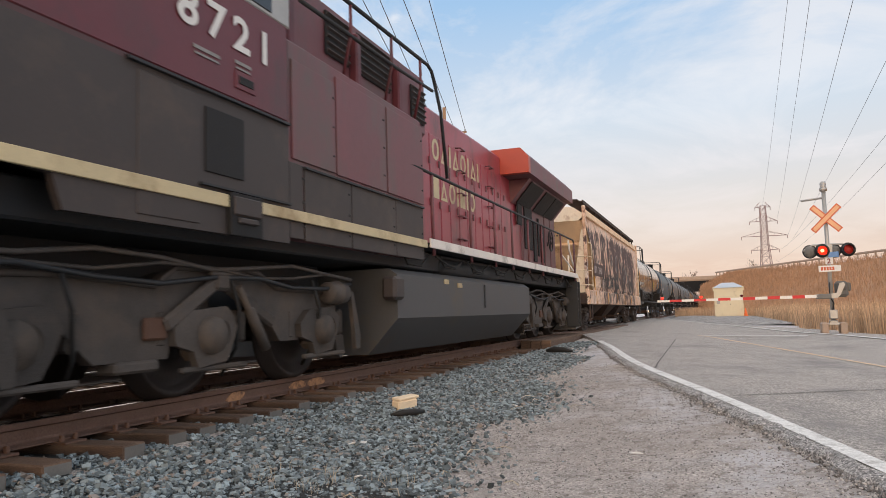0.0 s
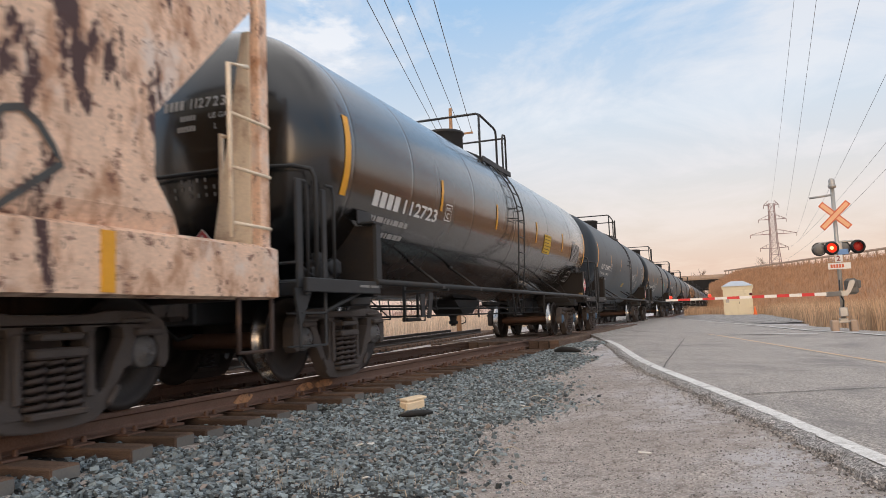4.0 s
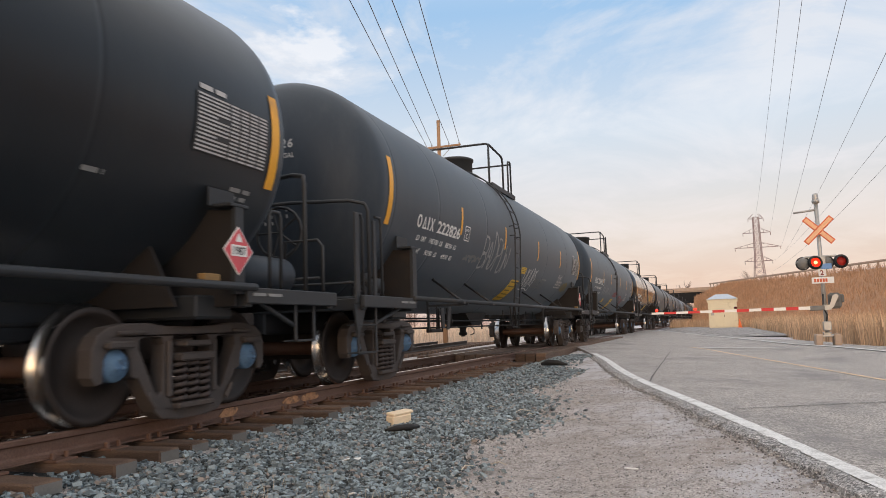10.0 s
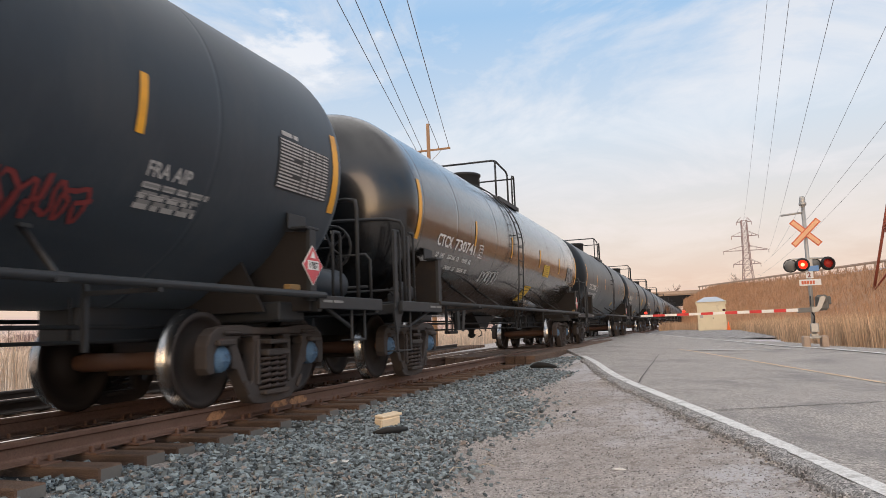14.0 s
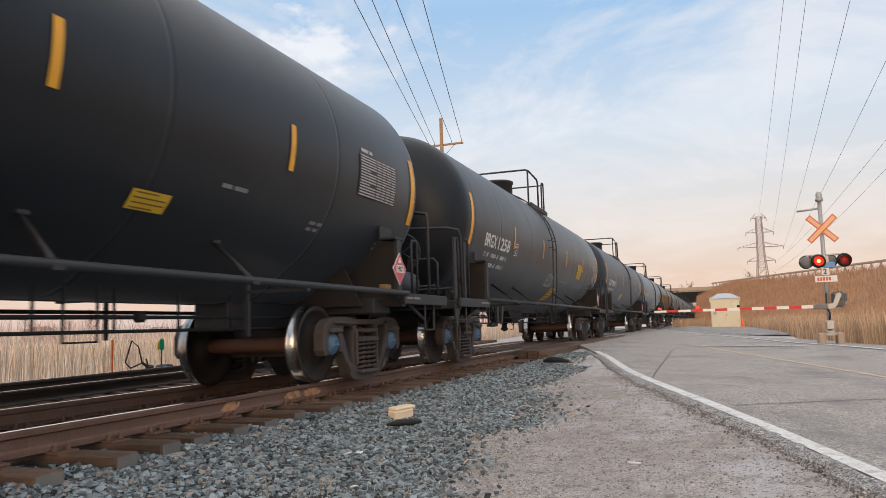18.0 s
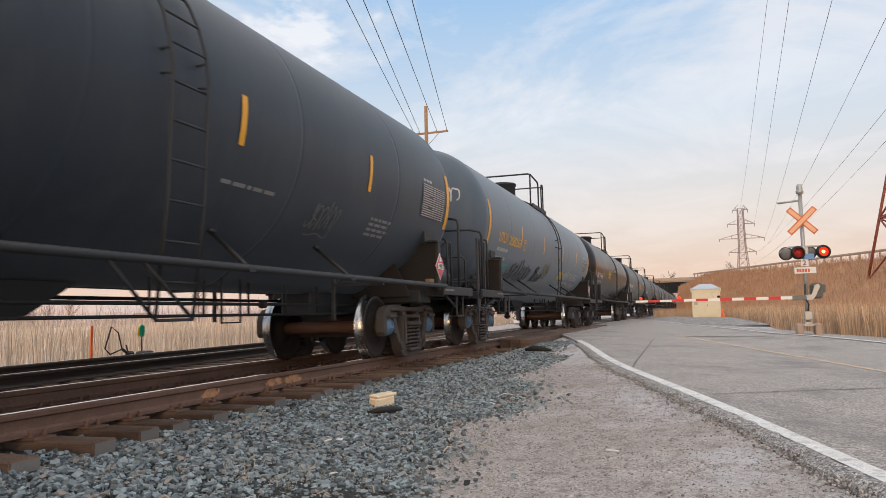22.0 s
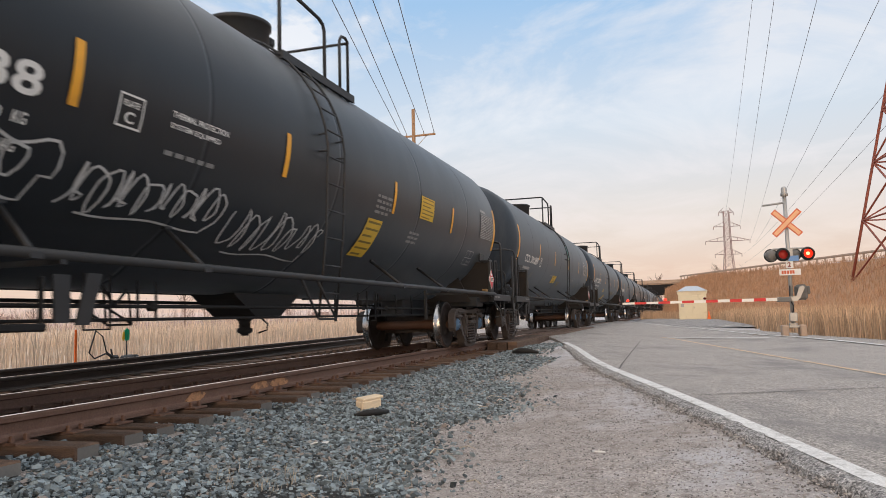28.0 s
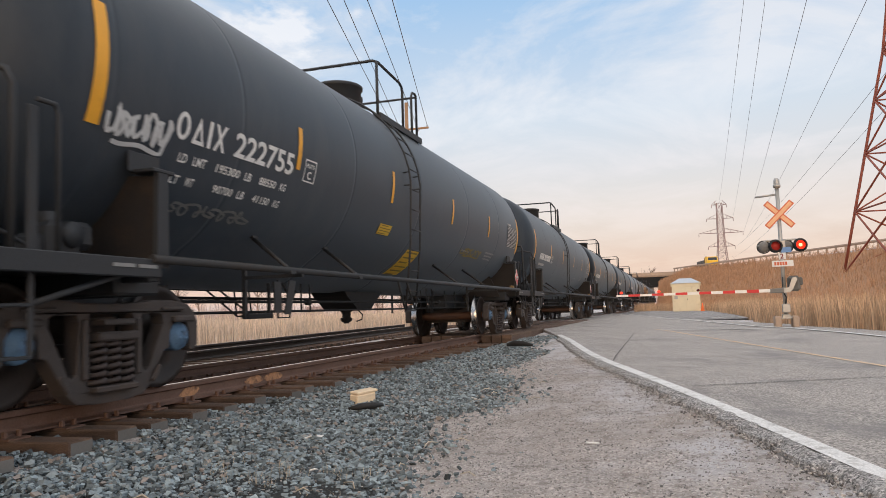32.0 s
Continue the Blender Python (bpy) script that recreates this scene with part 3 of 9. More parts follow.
            self.f += [tuple(m + k for k in reversed(range(n))), tuple(m + (len(pts) - 1) * n + k for k in range(n))]
            self.s += [False, False]
        return self

    def revolve(self, prof, n=32, axis="x", c=(0, 0, 0), smooth=True, closed=False):
        """Turns (along, radius) points round an axis."""
        vs, fs = [], []
        for a, r in prof:
            for k in range(n):
                t = 2 * math.pi * k / n
                p = (a, r * math.cos(t), r * math.sin(t))
                if axis == "y":
                    p = (r * math.sin(t), a, r * math.cos(t))
                elif axis == "z":
                    p = (r * math.cos(t), r * math.sin(t), a)
                vs.append((p[0] + c[0], p[1] + c[1], p[2] + c[2]))
        m = len(prof)
        for i in range(m - 1 + (1 if closed else 0)):
            for k in range(n):
                a, b = i * n + k, i * n + (k + 1) % n
                j = ((i + 1) % m) * n
                fs.append((a, b, j + (k + 1) % n, j + k))
        return self.add(vs, fs, smooth)

    def prism(self, poly, a0, a1, plane="xz"):
        """A flat polygon, given in a plane, drawn out along the third axis."""
        def at(p, a):
            return {"xz": (p[0], a, p[1]), "yz": (a, p[0], p[1]), "xy": (p[0], p[1], a)}[plane]
        n = len(poly)
        vs = [at(p, a0) for p in poly] + [at(p, a1) for p in poly]
        fs = [tuple(range(n)), tuple(range(2 * n - 1, n - 1, -1))]
        fs += [(i, i + n, (i + 1) % n + n, (i + 1) % n) for i in range(n)]
        return self.add(vs, fs)

    def mesh(self, name):
        me = bpy.data.meshes.new(name)
        me.from_pydata(self.v, [], self.f)
        me.polygons.foreach_set("use_smooth", self.s)
        me.update()
        return me


def fix_normals(me):
    bm = bmesh.new()
    bm.from_mesh(me)
    bmesh.ops.recalc_face_normals(bm, faces=bm.faces)
    bm.to_mesh(me)
    bm.free()
    return me


def part(name, geo, material, parent=None, label="", m=None, fix=True):
    """Links a mesh as one object under a thing or a part."""
    me = geo
    if isinstance(geo, Geo):
        me = geo.mesh(name)
        if fix:
            fix_normals(me)
    if material and not me.materials:
        me.materials.append(MATS[material])
    ob = new(name, me)
    ob.parent = parent
    if m is not None:
        ob.matrix_local = m
    if label:
        tagged(ob, label)
    return ob


def thing(name, label, category, m=None, group="", kind=""):
    ob = new(name)
    ob.empty_display_size = 0.2
    if m is not None:
        ob.matrix_world = m
    return tagged(ob, label, category, group, kind)


def solo(name, geo, material, label, category="", kind="", m=None, group="", fix=True):
    """A thing of one mesh."""
    ob = part(name, geo, material, None, "", m, fix)
    return tagged(ob, label, category, group, kind)


FONT_CACHE = {}


def text_geo(s, size, spacing=1.0):
    """Flat letters in the built-in font, lying in x (along) and y (up), from the origin."""
    key = (s, size, spacing)
    if key not in FONT_CACHE:
        cu = bpy.data.curves.new("lettering", "FONT")
        cu.body, cu.size, cu.space_character, cu.resolution_u, cu.offset = s, size, spacing, 3, size * 0.022
        ob = bpy.data.objects.new("lettering", cu)
        me = bpy.data.meshes.new_from_object(ob)
        FONT_CACHE[key] = ([tuple(v.co) for v in me.vertices], [tuple(p.vertices) for p in me.polygons])
        bpy.data.objects.remove(ob)
        bpy.data.curves.remove(cu)
        bpy.data.meshes.remove(me)
    return FONT_CACHE[key]


def frame_shape(outer, inner):
    """A flat closed frame between two outlines with the same count of points."""
    n = len(outer)
    return [(*p, 0) for p in outer + inner], [(i, (i + 1) % n, (i + 1) % n + n, i + n) for i in range(n)]


def plain_shape(ch, size):
    """A letter-sized plain shape: @ ring, ^ triangle, | bar, % crossed bars, # block."""
    h, w = size * 0.70, size * 0.48
    if ch == "@":
        k = [2 * math.pi * i / 16 for i in range(16)]
        return (*frame_shape([(w * (0.5 + 0.5 * math.cos(a)), h * (0.5 + 0.5 * math.sin(a))) for a in k], [(w * (0.5 + 0.24 * math.cos(a)), h * (0.5 + 0.34 * math.sin(a))) for a in k]), w)
    if ch == "^":
        return (*frame_shape([(0, 0), (w, 0), (w / 2, h)], [(w * 0.27, h * 0.14), (w * 0.73, h * 0.14), (w / 2, h * 0.62)]), w)
    if ch == "%":
        v = [(0, 0, 0), (w * 0.24, 0, 0), (w, h, 0), (w * 0.76, h, 0), (w * 0.76, 0, 0), (w, 0, 0), (w * 0.24, h, 0), (0, h, 0)]
        return v, [(0, 1, 2, 3), (4, 5, 6, 7)], w
    b = w * (0.28 if ch == "|" else 0.84)
    return [(0, 0, 0), (b, 0, 0), (b, h, 0), (0, h, 0)], [(0, 1, 2, 3)], b


def glyphs(s, size, spacing=1.0):
    """Letters as faces; the marks @ ^ | % # stand for plain letter-sized shapes."""
    if not any(c in "@^|%#" for c in s):
        return text_geo(s, size, spacing)
    out_v, out_f, x = [], [], 0.0
    for ch in s:
        if ch == " ":
            x += size * 0.30
            continue
        if ch in "@^|%#":
            v, f, w = plain_shape(ch, size)
        else:
            v, f = text_geo(ch, size, 1.0)
            w = max(p[0] for p in v)
        n = len(out_v)
        out_v += [(a + x, b, c) for a, b, c in v]
        out_f += [tuple(i + n for i in q) for q in f]
        x += w + size * 0.12
    return out_v, out_f


STROKES = dict(A="002640 1232", B="0006 063645443303 033342413000", C="4536160501103041", D="0006 062644422000", E="46060040 0333", F="460600 0333", H="0006 4046 0343",
               I="2026", K="0006 460340", L="060040", M="0006234640", N="00064046", O="103041453616050110", P="0006 063645443303", R="0006 063645443303 2340",
               S="453616050413334241301001", T="0646 2026", U="060110304146", V="062046", W="0610233046", Y="062346 2320", Q="2526")


def hand_written(s, width, height, w, seed):
    """Sprayed or chalked capitals, rounded and uneven, fitted to a width and height."""
    rnd = random.Random(seed)
    out = []
    x = 0.0
    total = sum(0.55 if c in " IQ" else 1.0 for c in s)
    cell = width / total
    for ch in s:
        g = Geo()
        adv = cell * (0.55 if ch in " IQ" else 1.0)
        lift, tall = rnd.uniform(-0.08, 0.08) * height, height * rnd.uniform(0.85, 1.12)
        for stroke in STROKES.get(ch, "").split():
            pts = []
            for k in range(0, len(stroke), 2):
                a, b = int(stroke[k]) / 4 + rnd.uniform(-0.05, 0.05), int(stroke[k + 1]) / 6 + rnd.uniform(-0.04, 0.04)
                if ch in "IQ":
                    a *= 0.5
                pts.append((x + (a * 0.82 + 0.12 * b) * cell, lift + b * tall))
            for _ in range(2):
                fine = [pts[0]]
                for p, q in zip(pts, pts[1:]):
                    fine += [(p[0] * 0.75 + q[0] * 0.25, p[1] * 0.75 + q[1] * 0.25), (p[0] * 0.25 + q[0] * 0.75, p[1] * 0.25 + q[1] * 0.75)]
                pts = fine + [pts[-1]]
            v, f = ribbon(pts, w * rnd.uniform(0.85, 1.15))
            g.add(v, f)
        if g.f:
            out.append((g.v, g.f))
        x += adv
    return out


TANK_R, TANK_Z = 1.485, 2.56


def on_tank(verts, x0, ang0, side, lift=0.006):
    """Lays flat (along, up) points on the tank's side. side -1: the side of negative y."""
    out = []
    for a, b, c in verts:
        t = ang0 + b / TANK_R
        r = TANK_R + lift
        out.append((x0 + (a if side < 0 else -a), side * r * math.cos(t), TANK_Z + r * math.sin(t)))
    return out


def ribbon(pts, w):
    """A band of width w along flat (a, b) points."""
    vs, fs = [], []
    for i, p in enumerate(pts):
        a = Vector(pts[max(i - 1, 0)])
        b = Vector(pts[min(i + 1, len(pts) - 1)])
        d = (b - a)
        d = d.normalized() if d.length > 1e-9 else Vector((1, 0))
        n = Vector((-d.y, d.x)) * w / 2
        vs += [(p[0] + n.x, p[1] + n.y, 0), (p[0] - n.x, p[1] - n.y, 0)]
    for i in range(len(pts) - 1):
        fs.append((2 * i, 2 * i + 1, 2 * i + 3, 2 * i + 2))
    return vs, fs


def scrawl(seed, width, height, loops, w):
    """One loose cursive spray line with a flourish; it spells nothing."""
    rnd = random.Random(seed)
    g = Geo()
    n = loops * 12
    amp = [rnd.uniform(0.45, 1.0) for _ in range(loops + 2)]
    wid = [rnd.uniform(0.15, 0.75) for _ in range(loops + 2)]
    ph = rnd.uniform(0, 6)
    pts = []
    for k in range(n + 1):
        t = k / n
        q = t * loops
        i = int(q)
        f = q - i
        A = amp[i] + (amp[i + 1] - amp[i]) * f
        W = wid[i] + (wid[i + 1] - wid[i]) * f
        th = 2 * math.pi * q + ph
        x = width * t + W * width / loops * math.sin(th) * (1 if i % 3 else -0.6)
        y = height * (0.42 + 0.5 * A * math.cos(th) + 0.08 * math.sin(2.3 * th)) + 0.12 * height * t
        pts.append((x, y))
    if rnd.random() < 0.7:
        pts += [(width * (1.02 - 0.09 * k), -height * (0.10 + 0.05 * math.sin(k * 0.9))) for k in range(1, 11)]
    g.add(*ribbon(pts, w))
    return g.v, g.f

# ---------------------------------------------------------------- ground, road, track
TRACK_Y = 5.30
TRACK_TURN = 0.004  # the line bears a little away from the x axis


def track_y(x):
    return TRACK_Y + TRACK_TURN * (x - 6.0)


def base_y(x):
    return -0.8 + 0.26 * (x - 4.5)


def line_y(x):
    """Place of the road's near white line."""
    return base_y(x) + 0.19 * math.exp(-((x - 11.5) / 3.6) ** 2)


def road_z(x, y):
    z = -0.26 + 0.0126 * (min(max(x, -20), 22) - 4)
    return z - 0.044 * min(max(base_y(min(x, 24)) - y, 0.0), 4.0)


def crest(x):
    """The overpass road's edge: its y and z at x."""
    return 1.0 - (200 - x) * 0.285, 8.5 - (200 - x) * 0.0180


def ground_z(x, y):
    z = -0.45
    near = max(0.0, 1 - abs(y - TRACK_Y) / 30)
    # shoulder of the track bed
    d = TRACK_Y - y
    if d < 0:
        z = -0.27 - 0.06 * min(max(-d - 5, 0), 8)
    elif d < 1.35:
        z = -0.27
    elif d < 3.4:
        z = -0.27 - 0.17 * (d - 1.35) / 2.05
    else:
        z = -0.44
    # dirt rises towards the crossing and the road
    if x > 6 and d > 0:
        z += min((x - 6) / 14, 1) * 0.2 * min(max(d - 1, 0), 1)
    e = (y - line_y(x))
    if -1 < e < 1.6 and d > 1.4:
        if e < 0.12:
            z = road_z(x, y) - 0.05 - 0.11 * min(1.0, (0.12 - e) / 0.35)
        else:
            z = max(z, road_z(x, y) - 0.05 - 0.11 * (e - 0.12) / 1.5)
    if e <= -1:
        z = min(z, road_z(x, y) - 0.12)
        if e < -8.0:
            z = road_z(x, line_y(x) - 6.9) - 0.12 - 0.03 * min(-e - 8, 12)
    # overpass embankment
    if x < 212:
        cy, cz = crest(x)
        n = 1 / math.sqrt(1 + 0.285 ** 2)
        dd = (y - cy) * n
        rise = cz - max(dd, 0) / 2.1 if dd > 0 else (cz if dd > -9 else cz - (-dd - 9) / 2.1)
        if x > 188 and y > -3.2:
            rise = -9
        z = max(z, rise)
    if -1.6 < d < 1.6:
        z = min(z, -0.27)
    return z


def build_ground():
    xs = np.unique(np.concatenate([np.arange(-6, 26, 0.25), np.arange(26, 80, 1.5), np.arange(80, 230, 4), np.linspace(-1500, -6, 14), np.linspace(230, 3500, 16)]))
    ys = np.unique(np.concatenate([np.arange(-8, 9, 0.2), np.arange(-80, -8, 2), np.arange(9, 40, 1.5), np.linspace(-2500, -80, 12), np.linspace(40, 2500, 14)]))
    vs = []
    for x in xs:
        for y in ys:
            z = ground_z(x, y)
            if -6 < x < 26 and -8 < y < 9:
                z += 0.012 * noise.noise((x * 2.3, y * 2.3, 0)) + 0.02 * noise.noise((x * 0.6, y * 0.6, 3)) - 0.005
            vs.append((x, y, z))
    ny = len(ys)
    fs = [(i * ny + j, (i + 1) * ny + j, (i + 1) * ny + j + 1, i * ny + j + 1) for i in range(len(xs) - 1) for j in range(ny - 1)]
    g = Geo().add(vs, fs, True)
    return solo("ground", g, "dirt", "grey-brown packed dirt verge and dry field", "ground", "structure", fix=False)


ground = build_ground()


def strip(pts, w, z_up, name, material, label, parent=None, lift=0.0):
    """A painted band on the road along (x, y) points."""
    vs, fs = [], []
    fine = []
    for (x0, y0), (x1, y1) in zip(pts, pts[1:]):
        n = max(1, int(abs(x1 - x0) / 0.7))
        fine += [(x0 + (x1 - x0) * k / n, y0 + (y1 - y0) * k / n) for k in range(n)]
    fine.append(pts[-1])
    for i, p in enumerate(fine):
        a, b = Vector(fine[max(i - 1, 0)]), Vector(fine[min(i + 1, len(fine) - 1)])
        d = (b - a).normalized()
        q = Vector((-d.y, d.x)) * w / 2
        for s in (1, -1):
            x, y = p[0] + s * q.x, p[1] + s * q.y
            vs.append((x, y, road_z(x, y) + z_up))
    fs = [(2 * i, 2 * i + 1, 2 * i + 3, 2 * i + 2) for i in range(len(fine) - 1)]
    return part(name, Geo().add(vs, fs), material, parent, label, fix=False)


def build_road():
    """The asphalt sheet, with a broken edge that drops to the dirt."""
    rnd = random.Random(4)
    xs = np.concatenate([np.arange(-14, 30, 0.25), np.arange(30, 96, 2)])
    offs = [0.12, 0.09, 0.0, -1.0, -2.2, -3.41, -4.0, -4.6, -5.8, -6.8, -8.2]
    vs, fs = [], []
    n = len(offs)
    for x in xs:
        jag = 0.05 * noise.noise((x * 3.1, 0, 0)) + 0.03 * noise.noise((x * 9.0, 5, 0))
        for k, o in enumerate(offs):
            y = (line_y(x) if o > -0.5 else base_y(x)) + o + (jag if k < 2 else 0)
            z = road_z(x, y)
            if k == 0:
                z -= 0.13
            if k == n - 1 and x < 26:
                z -= 0.04
            if abs(y - TRACK_Y) < 1.2 and x < 16.5:
                z -= 1
            vs.append((x, y, z))
    for i in range(len(xs) - 1):
        for k in range(n - 1):
            fs.append((i * n + k, (i + 1) * n + k, (i + 1) * n + k + 1, i * n + k + 1))
    road = solo("road", Geo().add(vs, fs), "asphalt", "worn grey asphalt road crossing the tracks", "road", "structure", fix=False)
    # rough crumbling lip
    vs, fs = [], []
    for i, x in enumerate(np.arange(-12, 17, 0.1)):
        jag = 0.05 * noise.noise((x * 3.1, 0, 0)) + 0.03 * noise.noise((x * 9.0, 5, 0))
        for o, dz in ((0.065, 0.006), (0.13, 0.002), (0.175, -0.02), (0.215, -0.11)):
            y = line_y(x) + o + jag + 0.02 * rnd.uniform(-1, 1)
            vs.append((x, y, road_z(x, y) + dz + 0.006 * rnd.uniform(-1, 1)))
        if i:
            b = 4 * (i - 1)
            fs += [(b + k, b + 4 + k, b + 5 + k, b + 1 + k) for k in range(3)]
    part("road_edge", Geo().add(vs, fs), "asphalt_edge", road, "crumbling asphalt edge", fix=False)
    strip([(x, line_y(x)) for x in [-12] + [k * 0.6 for k in range(0, 28)]] + [(18.0, line_y(18.0) + 0.02)], 0.13, 0.007, "edge_line", "line_white", "worn white edge line", road)
    strip([(x, base_y(x) - 3.44) for x in (-12, 23.5)], 0.11, 0.006, "centre_line", "line_yellow", "faded yellow centre line", road)
    strip([(-8, base_y(-8) - 6.9), (12.5, -5.2), (19.3, -3.7), (24.6, -2.2), (36, -0.35), (54, 3.9)], 0.13, 0.02, "edge_line", "line_white", "worn white edge line", road)
    strip([(23.0, 0.5), (22.1, -2.2)], 0.30, 0.008, "stop_line", "line_white", "worn white stop line", road)
    crk = [(10.5 + k * 0.42, 0.88 + k * 0.009 + 0.008 * rnd.uniform(-1, 1)) for k in range(23)]
    strip(crk, 0.018, 0.006, "crack", "crack_tar", "", road)
    crk = [(7.65 + 0.085 * k + 0.025 * rnd.uniform(-1, 1), -0.05 - 0.1 * k) for k in range(56)]
    strip(crk, 0.022, 0.006, "crack", "crack_tar", "", road)
    return road


build_road()


def build_crossing():
    """Timber panels outside and between the rails where the road crosses, with cut ends."""
    c = thing("crossing_panels", "worn brown timber crossing panels beside the rails", "crossing panel", kind="structure")
    rnd = random.Random(41)
    for y0, y1 in ((-1.62, -0.86), (-0.66, 0.66), (0.86, 1.62)):
        n = 3 if y1 - y0 < 1 else 5
        w = (y1 - y0) / n
        for k in range(n):
            x = 17.2 + rnd.uniform(-0.06, 0.06)
            while x < 31:
                L = rnd.uniform(2.4, 3.0)
                y = track_y(x) + y0 + w * (k + 0.5)
                part("timber", Geo().box((x + L / 2, y, -0.125 + rnd.uniform(-0.006, 0.004)), (L - 0.015, w - 0.02, 0.22), 0.012), "tie_wood", c)
                x += L


build_crossing()


def rail_profile():
    """Half-round cross-section of a rail, foot at -0.17, head at 0."""
    h = [(-0.07, -0.17), (-0.07, -0.158), (-0.02, -0.142), (-0.009, -0.125), (-0.009, -0.055), (-0.034, -0.042), (-0.036, -0.012), (-0.028, -0.001)]
    return h + [(-a, b) for a, b in reversed(h)]


def build_rail(x0, x1, y0, y1, name, parent, material="rail_steel"):
    g, pr = Geo(), rail_profile()
    n = len(pr)
    k = 24
    vs = [(x0 + (x1 - x0) * i / k, y0 + (y1 - y0) * i / k + a, b) for i in range(k + 1) for a, b in pr]
    fs = [(i * n + j, i * n + (j + 1) % n, (i + 1) * n + (j + 1) % n, (i + 1) * n + j) for i in range(k) for j in range(n)]
    fs += [tuple(range(n)), tuple(reversed(range(k * n, k * n + n)))]
    g.add(vs, fs)
    rail = part(name, g, material, parent)
    s = Geo()
    vs = [(x0 + (x1 - x0) * i / k, y0 + (y1 - y0) * i / k + a, 0.003) for i in range(k + 1) for a in (-0.024, 0.027)]
    s.add(vs, [(2 * i, 2 * i + 2, 2 * i + 3, 2 * i + 1) for i in range(k)])
    part("running_surface", s, "rail_shine", rail, "polished steel running surface", fix=False)
    return rail


track = thing("track", "rusty rails on weathered wooden ties in grey ballast", "railway track", kind="structure")
for off in (-0.7525, 0.7525):
    build_rail(-60, 420, track_y(-60) + off, track_y(420) + off, "rail", track)
side_track = thing("siding_track", "second track with dark rails beside the reeds", "railway track", kind="structure")
for off in (0.0, 1.51):
    build_rail(-50, 34, 8.1 + off + 0.112 * (-50 - 6.64), 8.1 + off + 0.112 * (34 - 6.64), "rail", side_track, "rail_dark")

tie_geo = Geo().box((0, 0, 0), (0.225, 2.75, 0.17), 0.012).mesh("tie")
fix_normals(tie_geo)
tie_geo.materials.append(MATS["tie_wood"])
tie_geo.materials.append(MATS["tie_grey"])
for pl in tie_geo.polygons:
    if abs(pl.center.y) > 1.37:
        pl.material_index = 1
plate_geo = Geo().box((0, 0, 0), (0.19, 0.34, 0.02), 0.004)
for sx in (-0.06, 0.06):
    for sy in (-0.095, 0.095):
        plate_geo.box((sx, sy, 0.03), (0.03, 0.035, 0.05), 0.006)
plate_me = fix_normals(plate_geo.mesh("tie_plate"))
plate_me.materials.append(MATS["rail_steel"])
trnd = random.Random(12)
TIE_X = [-10.06 + i * 0.505 + trnd.uniform(-0.03, 0.03) for i in range(54)]


def build_ties():
    for x in TIE_X:
        dy = trnd.uniform(-0.07, 0.07)
        t = part("tie", tie_geo, None, track, m=pose(x, track_y(x) + dy, -0.275, trnd.uniform(-0.4, 0.4), 0, trnd.uniform(-1.6, 1.6)))
        for s in (-0.7525, 0.7525):
            part("tie_plate", plate_me, None, track, m=pose(x, track_y(x) + s, -0.182))
    g = Geo()
    for i in range(90):
        x = -6 + i * 0.5
        y = 8.1 + 0.755 + 0.112 * (x - 6.64)
        g.box((x, y, -0.27), (0.22, 2.6, 0.17), 0.0, Euler((0, 0, 0.11)).to_matrix())
    part("tie_row", g, "tie_wood", side_track, "row of dark wooden ties")


# ---------------------------------------------------------------- overpass, shed, signal, towers
def build_bridge():
    b = thing("overpass", "concrete road overpass above the railway", "bridge", kind="structure")
    part("deck", Geo().box((203, 15, 7.55), (12, 38, 0.45), 0.05).box((196.9, 15, 8.05), (0.3, 38, 0.85), 0.03), "concrete", b, "tan concrete deck and parapet")
    g = Geo()
    for k in range(5):
        g.box((197.4 + k * 2.7, 15, 6.1), (0.6, 36, 2.5), 0.03)
    part("girder", g, "bridge_shade", b, "steel girders with the shade under the deck put into their colour")
    turn = Euler((0, 0, math.atan(0.285))).to_matrix()
    part("approach_span", Geo().box((330, 1.0 + 0.285 * 130 - 3.0, 8.28), (262, 9, 0.4), 0.04, turn), "concrete", b, "road deck beyond the railway")
    for x in (240, 290, 340, 390, 440):
        part("pier", Geo().box((x, 1.0 + 0.285 * (x - 200) - 3.0, 3.7), (1.2, 6, 8.8), 0.05, turn), "concrete", b)
    part("abutment", Geo().box((203, -2.9, 3.3), (12.0, 1.2, 8.0), 0.05), "concrete", b)
    part("abutment", Geo().box((203, 32.4, 3.3), (12.0, 1.2, 8.0), 0.05), "concrete", b)


build_bridge()


def build_guard_rail():
    """Posts and beam along the overpass road's edge."""
    g = thing("guard_rail", "steel guard rail on posts along the embankment crest", "guard rail")
    beam = Geo()
    pts = []
    me = fix_normals(Geo().box((0, 0, 0.45), (0.25, 0.25, 0.95), 0.02).mesh("post"))
    me.materials.append(MATS["concrete"])
    for i in range(56):
        x = 196 - i * 2.6
        y, z = crest(x)
        pts.append((x, y + 0.3, z + 0.75))
        part("post", me, None, g, m=pose(x, y + 0.1, z - 0.02))
    vs, fs = [], []
    for p in pts:
        vs += [(p[0], p[1] + 0.1, p[2] - 0.18), (p[0], p[1] + 0.16, p[2]), (p[0], p[1] + 0.1, p[2] + 0.18)]
    for i in range(len(pts) - 1):
        fs += [(3 * i, 3 * i + 3, 3 * i + 4, 3 * i + 1), (3 * i + 1, 3 * i + 4, 3 * i + 5, 3 * i + 2)]
    part("beam", Geo().add(vs, fs), "concrete", g, fix=False)


build_guard_rail()


